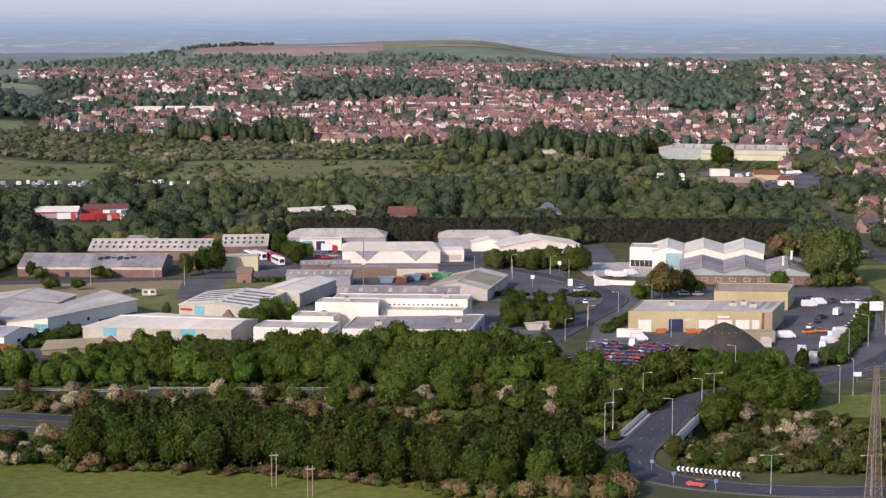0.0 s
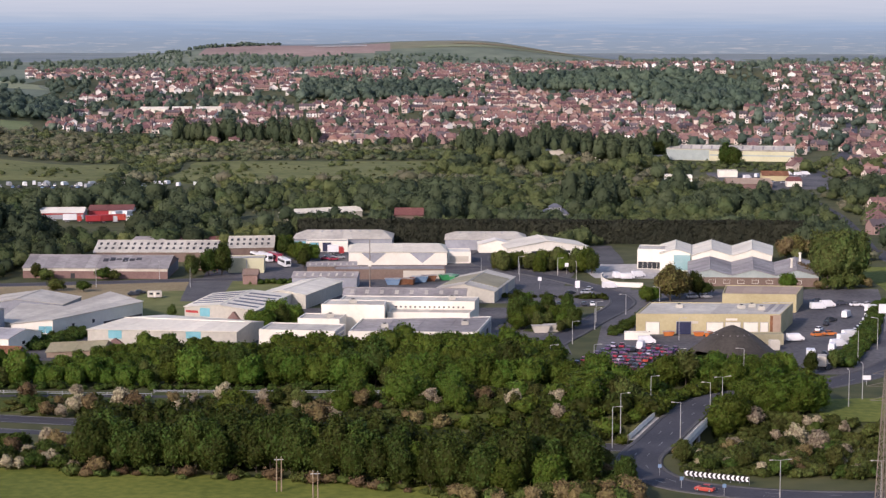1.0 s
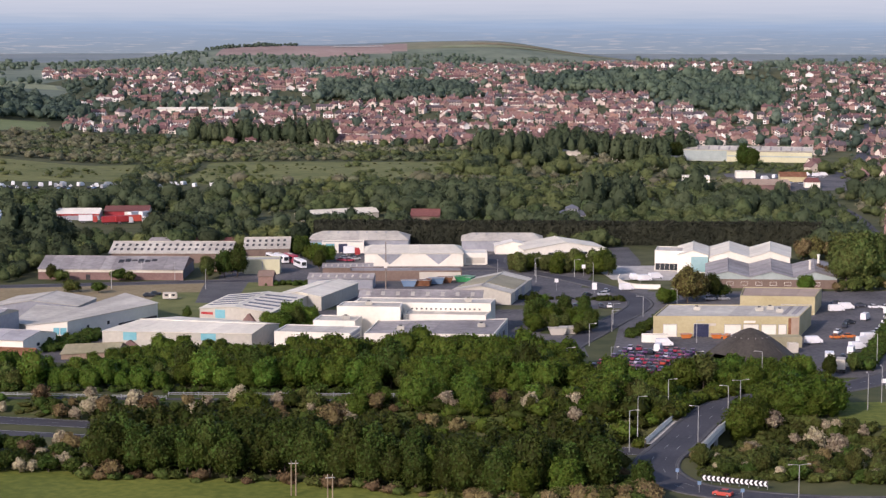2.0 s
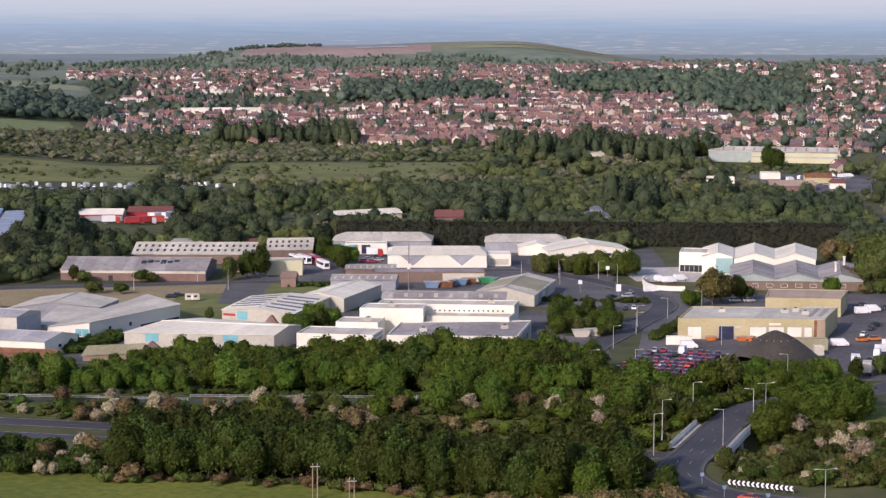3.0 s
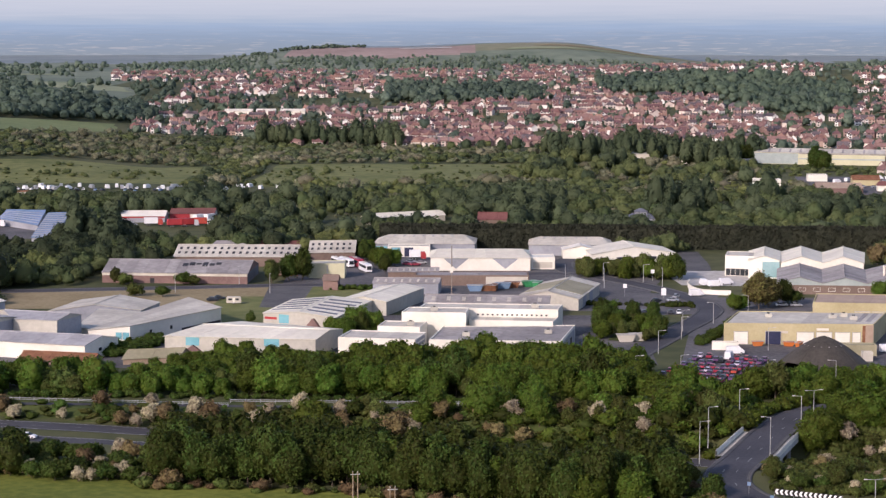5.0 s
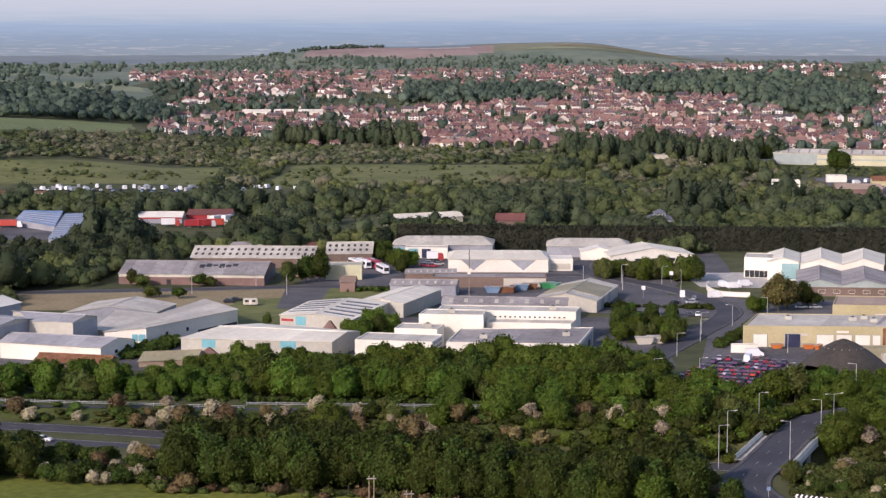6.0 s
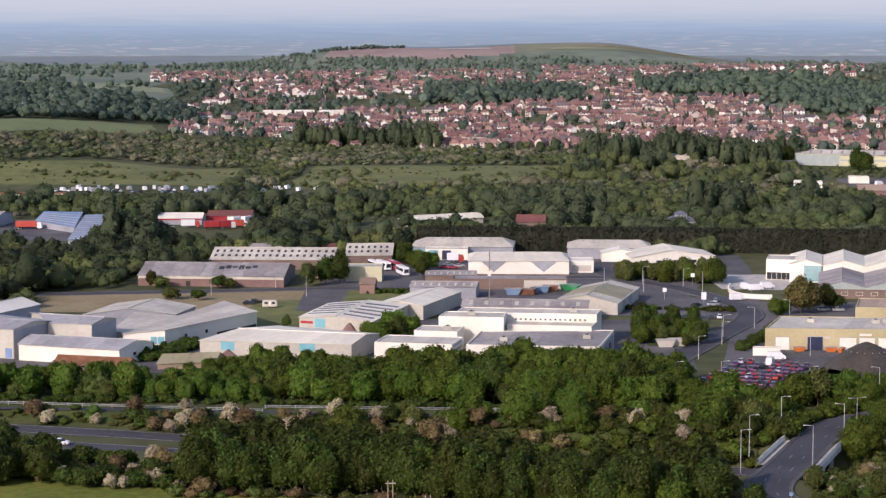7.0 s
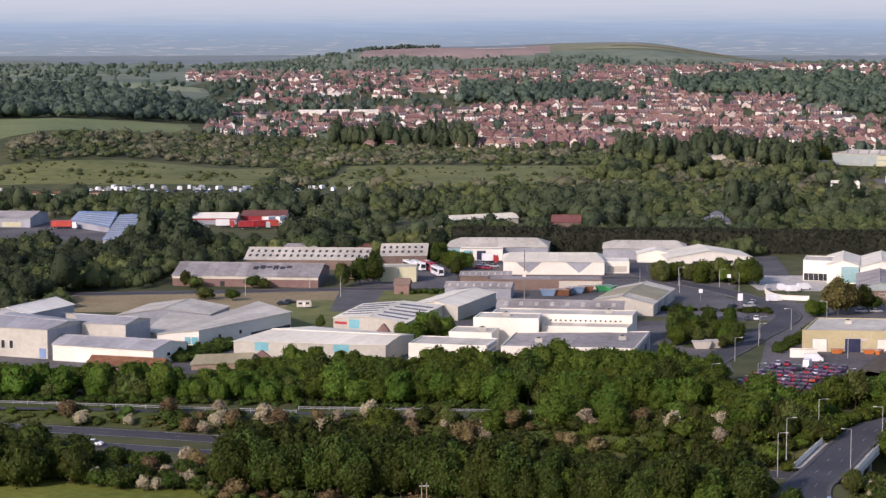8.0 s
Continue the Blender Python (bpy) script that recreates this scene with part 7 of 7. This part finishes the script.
park(car, ("blue", "blue car beyond the woods", "cars beyond the woods", False), [(-196, 1176, 80), (-190, 1174, 85), (-176, 1178, 80), (-214, 1178, 90)])


def skip(paint, label, s=1.0):
    root = empty("skip_container", 0, 0)
    tagged(root, label, "container", "yard containers")
    g = Geo()
    g.hexa([(x * s, y * s, 0) for x, y in ((-2, -0.9), (2, -0.9), (2, 0.9), (-2, 0.9))], [(x * s, y * s, 2.3 * s) for x, y in ((-3, -1.2), (3, -1.2), (3, 1.2), (-3, 1.2))])
    part("body", g, M[paint], root)
    g = Geo()
    for a, b in (((-3, -1.25), (3, -1.25)), ((-3, 1.25), (3, 1.25)), ((-3, -1.25), (-3, 1.25)), ((3, -1.25), (3, 1.25))):
        g.tube((a[0] * s, a[1] * s, 2.3 * s), (b[0] * s, b[1] * s, 2.3 * s), 0.1, 0.1, 6)
    part("rim", g, M["steel"], root)
    return root


park(skip, ("rust", "dull red steel skip in the yard"), [(9, 751, 10), (19.5, 760, 0), (12.6, 752, 80)])
park(skip, ("blue", "blue steel skip in the yard"), [(16, 757, 5), (5.5, 750, 0)])
park(skip, ("green", "green steel container in the yard"), [(26, 763, 20), (29, 760, 70)])
park(skip, ("orange", "orange skip by the warehouse doors", 0.62), [(83.5, 626, 5), (92, 626.5, 10), (101.5, 626, 0), (104.5, 625, 60)])
park(van, ("carwhite", "white van parked behind the low wall"), [(96, 764, 12), (101, 770, 20), (92, 768, 100)])
park(skip, ("cream", "white tanker container by the trees"), [(52, 634, 5), (56, 636, 5)])


def pallet_rack():
    """Orange steel racking with loaded shelves."""
    root = empty("pallet_rack", 0, 0)
    tagged(root, "orange steel pallet rack with timber beside the works", "rack", "racks by the works")
    for x in (-2.6, 0.0, 2.6):
        g = Geo()
        for y in (-0.5, 0.5):
            g.box(x - 0.09, x + 0.09, y - 0.09, y + 0.09, 0, 4.0)
        part("upright", g, M["orange"], root)
    for z in (0.4, 1.7, 3.0):
        g = Geo()
        g.box(-2.7, 2.7, -0.58, 0.58, z, z + 0.16)
        part("shelf", g, M["rust"], root)
        for x in (-1.3, 1.3):
            g = Geo()
            g.box(x - 1.0, x + 1.0, -0.5, 0.5, z + 0.16, z + 0.8)
            part("timber_load", g, M["rooftan"], root)
    return root


park(pallet_rack, (), [(-72, 792, 4), (-66.5, 793, 4), (-69, 796, 4)])


# street furniture
def lamp_post(h, arm=1.6, twin=False):
    root = empty("street_lamp", 0, 0)
    tagged(root, "tall galvanised steel street lamp", "street lamp", "street lamps")
    g = Geo()
    g.tube((0, 0, -0.3), (0, 0, 1.5), 0.14, 0.13, 8)
    g.tube((0, 0, 1.5), (0, 0, h), 0.11, 0.08, 8)
    part("pole", g, M["steel"], root)
    for s in (1, -1) if twin else (1,):
        g = Geo()
        g.tube((0, 0, h), (s * arm, 0, h + 0.15), 0.06, 0.06, 6)
        part("arm", g, M["steel"], root)
        g = Geo()
        g.box(*sorted((s * (arm - 0.1), s * (arm + 0.7))), -0.16, 0.16, h + 0.08, h + 0.24, taper=0.04)
        part("lantern", g, M["concrete"], root)
    return root


def stand(maker, args, spots):
    first = None
    for x, y, z, turn in spots:
        m = pose(x, y, z, 0, 0, turn)
        if first is None:
            first = maker(*args)
            first.matrix_basis = m
        else:
            copy_thing(first, m)


stand(lamp_post, (9.5,), [(71.8, 468, 0, 180), (83.2, 494, 0, 180), (59, 480, 0, 0), (69.5, 503, 0, 0), (55, 463, 0, 0), (101, 545, 0, 180), (48, 552, 0, 0), (122, 510, 0, 90), (128, 520, 0, 90), (140, 575, 0, 140), (152, 600, 0, 140), (163, 622, 0, 140), (172, 645, 0, 140), (182, 668, 0, 140), (190, 700, 0, 140)])
stand(lamp_post, (8.5, 1.8, True), [(84, 410, 0, 10), (105, 409, 0, 10), (88.5, 507, 0, 20)])
stand(lamp_post, (7.0,), [(60, 612, 0, 0), (72, 655, 0, 0), (84, 672, 0, 180), (98, 690, 0, 180), (76, 762, 0, 90), (40, 772, 0, 90), (54, 760, 0, 90), (-70, 744, 0, 90), (-84, 768, 0, -90), (-97, 771, 0, -90), (-105, 745, 0, 90), (70, 640, 0, 0), (62, 568, 0, 0), (85, 560, 0, 0), (55, 780, 0, 0), (70, 775, 0, 0), (94, 618, 0, 0)])


def twin_pole(h):
    root = empty("power_pole", 0, 0)
    tagged(root, "pair of wooden power poles with a crossbar", "power pole", "power poles")
    for s in (-1, 1):
        g = Geo()
        g.tube((s * 0.5, 0, -0.5), (s * 0.5, 0, h), 0.16, 0.11, 8)
        part("pole", g, M["wood"], root)
        g = Geo()
        g.tube((s * 0.5, 0, h), (s * 0.5, 0, h + 0.35), 0.07, 0.04, 6)
        part("insulator", g, M["concrete"], root)
    g = Geo()
    g.box(-1.0, 1.0, -0.08, 0.08, h - 0.5, h - 0.3)
    part("crossbar", g, M["steel"], root)
    return root


stand(twin_pole, (7.4,), [(-21, 420, 0, 8)])
stand(twin_pole, (6.4,), [(-13, 411, 0, 8)])


def pylon(h):
    root = empty("pylon", 0, 0)
    tagged(root, "rusty brown steel lattice pylon", "pylon")
    half = lambda z: 1.0 * (1 - z / h) + 0.32
    for sx, sy in ((-1, -1), (1, -1), (1, 1), (-1, 1)):
        g = Geo()
        g.tube((sx * half(0), sy * half(0), -0.5), (sx * half(h), sy * half(h), h), 0.13, 0.09, 5)
        part("leg", g, M["pylon"], root)
    z = 0.0
    while z < h - 1:
        dz = max(1.6, half(z) * 1.1)
        z2 = min(h, z + dz)
        a, b = half(z), half(z2)
        for p, q in (((-1, -1), (1, -1)), ((1, -1), (1, 1)), ((1, 1), (-1, 1)), ((-1, 1), (-1, -1))):
            for name, u, v in (("brace", (p[0] * a, p[1] * a, z), (q[0] * b, q[1] * b, z2)), ("brace", (q[0] * a, q[1] * a, z), (p[0] * b, p[1] * b, z2)), ("girt", (p[0] * b, p[1] * b, z2), (q[0] * b, q[1] * b, z2))):
                g = Geo()
                g.tube(u, v, 0.05, 0.05, 4)
                part(name, g, M["pylon"], root)
        z = z2
    for k, (zz, w) in enumerate(((h - 6, 4.0), (h - 3, 4.8), (h - 0.5, 3.4))):
        g = Geo()
        for s in (-1, 1):
            g.tube((0, 0, zz + 0.6), (s * w, 0, zz), 0.07, 0.05, 4)
            g.tube((0, 0, zz - 0.4), (s * w, 0, zz), 0.07, 0.05, 4)
        part("cross_arm", g, M["pylon"], root)
    return root


def mast(h):
    root = empty("mast", 0, 0)
    tagged(root, "tall thin brown mast with a white equipment box", "mast")
    g = Geo()
    g.tube((0, 0, -0.3), (0, 0, h), 0.28, 0.16, 8)
    part("pole", g, M["pylon"], root)
    g = Geo()
    for k in range(3):
        g.tube((0, 0, h - 0.5 - 1.6 * k), (0.7 * (-1) ** k, 0, h - 0.5 - 1.6 * k), 0.1, 0.1, 6)
    part("bracket", g, M["steel"], root)
    g = Geo()
    g.box(-0.7, 0.5, -0.5, 0.5, h - 9.6, h - 7.6)
    part("equipment_box", g, M["white"], root, "white equipment box")
    return root


stand(mast, (19.5,), [(-3, 728, 0, 0)])
stand(pylon, (28.6,), [(104.3, 404, 0, 20)])


def chevron_board(n):
    root = empty("chevron_board", 0, 0)
    tagged(root, "long black and white chevron board on the bend", "road sign")
    g = Geo()
    g.box(0, n * 1.05, -0.05, 0.05, 0.5, 1.7)
    board = part("board", g, M["black"], root)
    for k in range(n):
        g = Geo()
        x = k * 1.05 + 0.15
        for z0, z1, a, b in ((0.55, 1.1, 0.35, 0.0), (1.1, 1.65, 0.0, 0.35)):
            g.hexa([(x + a, -0.08, z0), (x + a + 0.5, -0.08, z0), (x + a + 0.5, -0.051, z0), (x + a, -0.051, z0)], [(x + b, -0.08, z1), (x + b + 0.5, -0.08, z1), (x + b + 0.5, -0.051, z1), (x + b, -0.051, z1)])
        part("chevron", g, M["carwhite"], board)
    for k in range(0, n + 1, 2):
        g = Geo()
        g.tube((k * 1.05, 0.1, -0.2), (k * 1.05, 0.1, 1.7), 0.06, 0.06, 6)
        part("post", g, M["steel"], root)
    return root


stand(chevron_board, (14,), [(67, 430.5, 0.1, -27)])


def sign(h, w, tall, paint, label):
    root = empty("road_sign", 0, 0)
    tagged(root, label, "road sign", "road signs")
    g = Geo()
    g.tube((0, 0.08, -0.2), (0, 0.08, h), 0.06, 0.06, 6)
    part("post", g, M["steel"], root)
    g = Geo()
    g.box(-w / 2, w / 2, -0.03, 0.03, h - tall, h)
    part("plate", g, M[paint], root)
    return root


stand(sign, (3.8, 1.8, 2.6, "carwhite", "white upright sign board by the estate road"), [(73.5, 732, 0, 0)])
stand(sign, (2.8, 2.4, 1.2, "carwhite", "white oblong sign on a post"), [(129, 566, 0, 0), (134, 540, 0, 0)])
stand(sign, (4.5, 1.4, 1.4, "carwhite", "white sign on a post by the estate road"), [(74, 780, 0, 0), (60, 738, 0, 0), (92, 745, 0, 0)])
stand(sign, (2.6, 0.8, 0.8, "blue", "small road sign on a post"), [(65, 421, 0, 0), (73, 414, 0, 0), (62, 433, 0, 0), (120, 418, 0, 0)])
stand(sign, (9.0, 4.5, 3.0, "carwhite", "tall white and green sign by the main road"), [(163, 634, 0, 0)])


# safety barrier along the upper road
def barrier(x0, x1, y0, y1):
    root = empty("safety_barrier", (x0 + x1) / 2, (y0 + y1) / 2)
    tagged(root, "pale steel safety barrier on posts", "barrier")
    mx, my = (x0 + x1) / 2, (y0 + y1) / 2
    for z in (0.5, 0.9):
        g = Geo()
        g.hexa([(x0 - mx, y0 - my - 0.1, z), (x1 - mx, y1 - my - 0.1, z), (x1 - mx, y1 - my, z), (x0 - mx, y0 - my, z)], [(x0 - mx, y0 - my - 0.1, z + 0.12), (x1 - mx, y1 - my - 0.1, z + 0.12), (x1 - mx, y1 - my, z + 0.12), (x0 - mx, y0 - my, z + 0.12)])
        part("rail", g, M["greyclad"], root)
    n = int((x1 - x0) / 4)
    for k in range(n + 1):
        t = k / n
        g = Geo()
        g.box(x0 + (x1 - x0) * t - mx - 0.06, x0 + (x1 - x0) * t - mx + 0.06, y0 + (y1 - y0) * t - my + 0.01, y0 + (y1 - y0) * t - my + 0.14, -0.3, 1.25)
        part("post", g, M["greyclad"], root)


barrier(-180, -60, 542.5, 527.5)
barrier(-60, 40, 532.5, 528.5)
road("upper_road", "dark asphalt slip road behind the barrier", [(-200, 534), (-100, 530), (0, 524.5), (40, 519), (60, 512)], 3.0, 0.12, edge=False, kerb=False, dashes=False)


# plant on the flat roofs
def roof_unit():
    root = empty("roof_unit", 0, 0)
    tagged(root, "grey ventilation unit on a factory roof", "ventilation unit", "units on the roofs")
    g = Geo()
    g.box(-1.1, 1.1, -0.8, 0.8, 0.15, 1.3, 0, 0.05)
    part("casing", g, M["greypale"], root)
    g = Geo()
    g.tube((0, 0, 1.3), (0, 0, 1.55), 0.55, 0.5, 12)
    part("fan_cowl", g, M["dark"], root)
    for s in (-1, 1):
        g = Geo()
        g.box(s * 0.9 - 0.1, s * 0.9 + 0.1, -0.75, 0.75, 0, 0.15)
        part("foot_rail", g, M["steel"], root)
    return root


unit = None
for x, y, z, a in ((2, 612, 5.25, 5), (27, 617, 5.25, 5), (-15, 623, 6.85, 10), (24, 646, 9.05, 0), (-8, 636, 9.45, 5), (98, 645, 6.25, 0), (118, 643, 6.25, 10), (124, 640, 6.25, 0), (122, 646, 6.25, 0)):
    m = pose(x, y, z, 0, 0, a)
    if unit is None:
        unit = roof_unit()
        unit.matrix_basis = m
    else:
        copy_thing(unit, m)
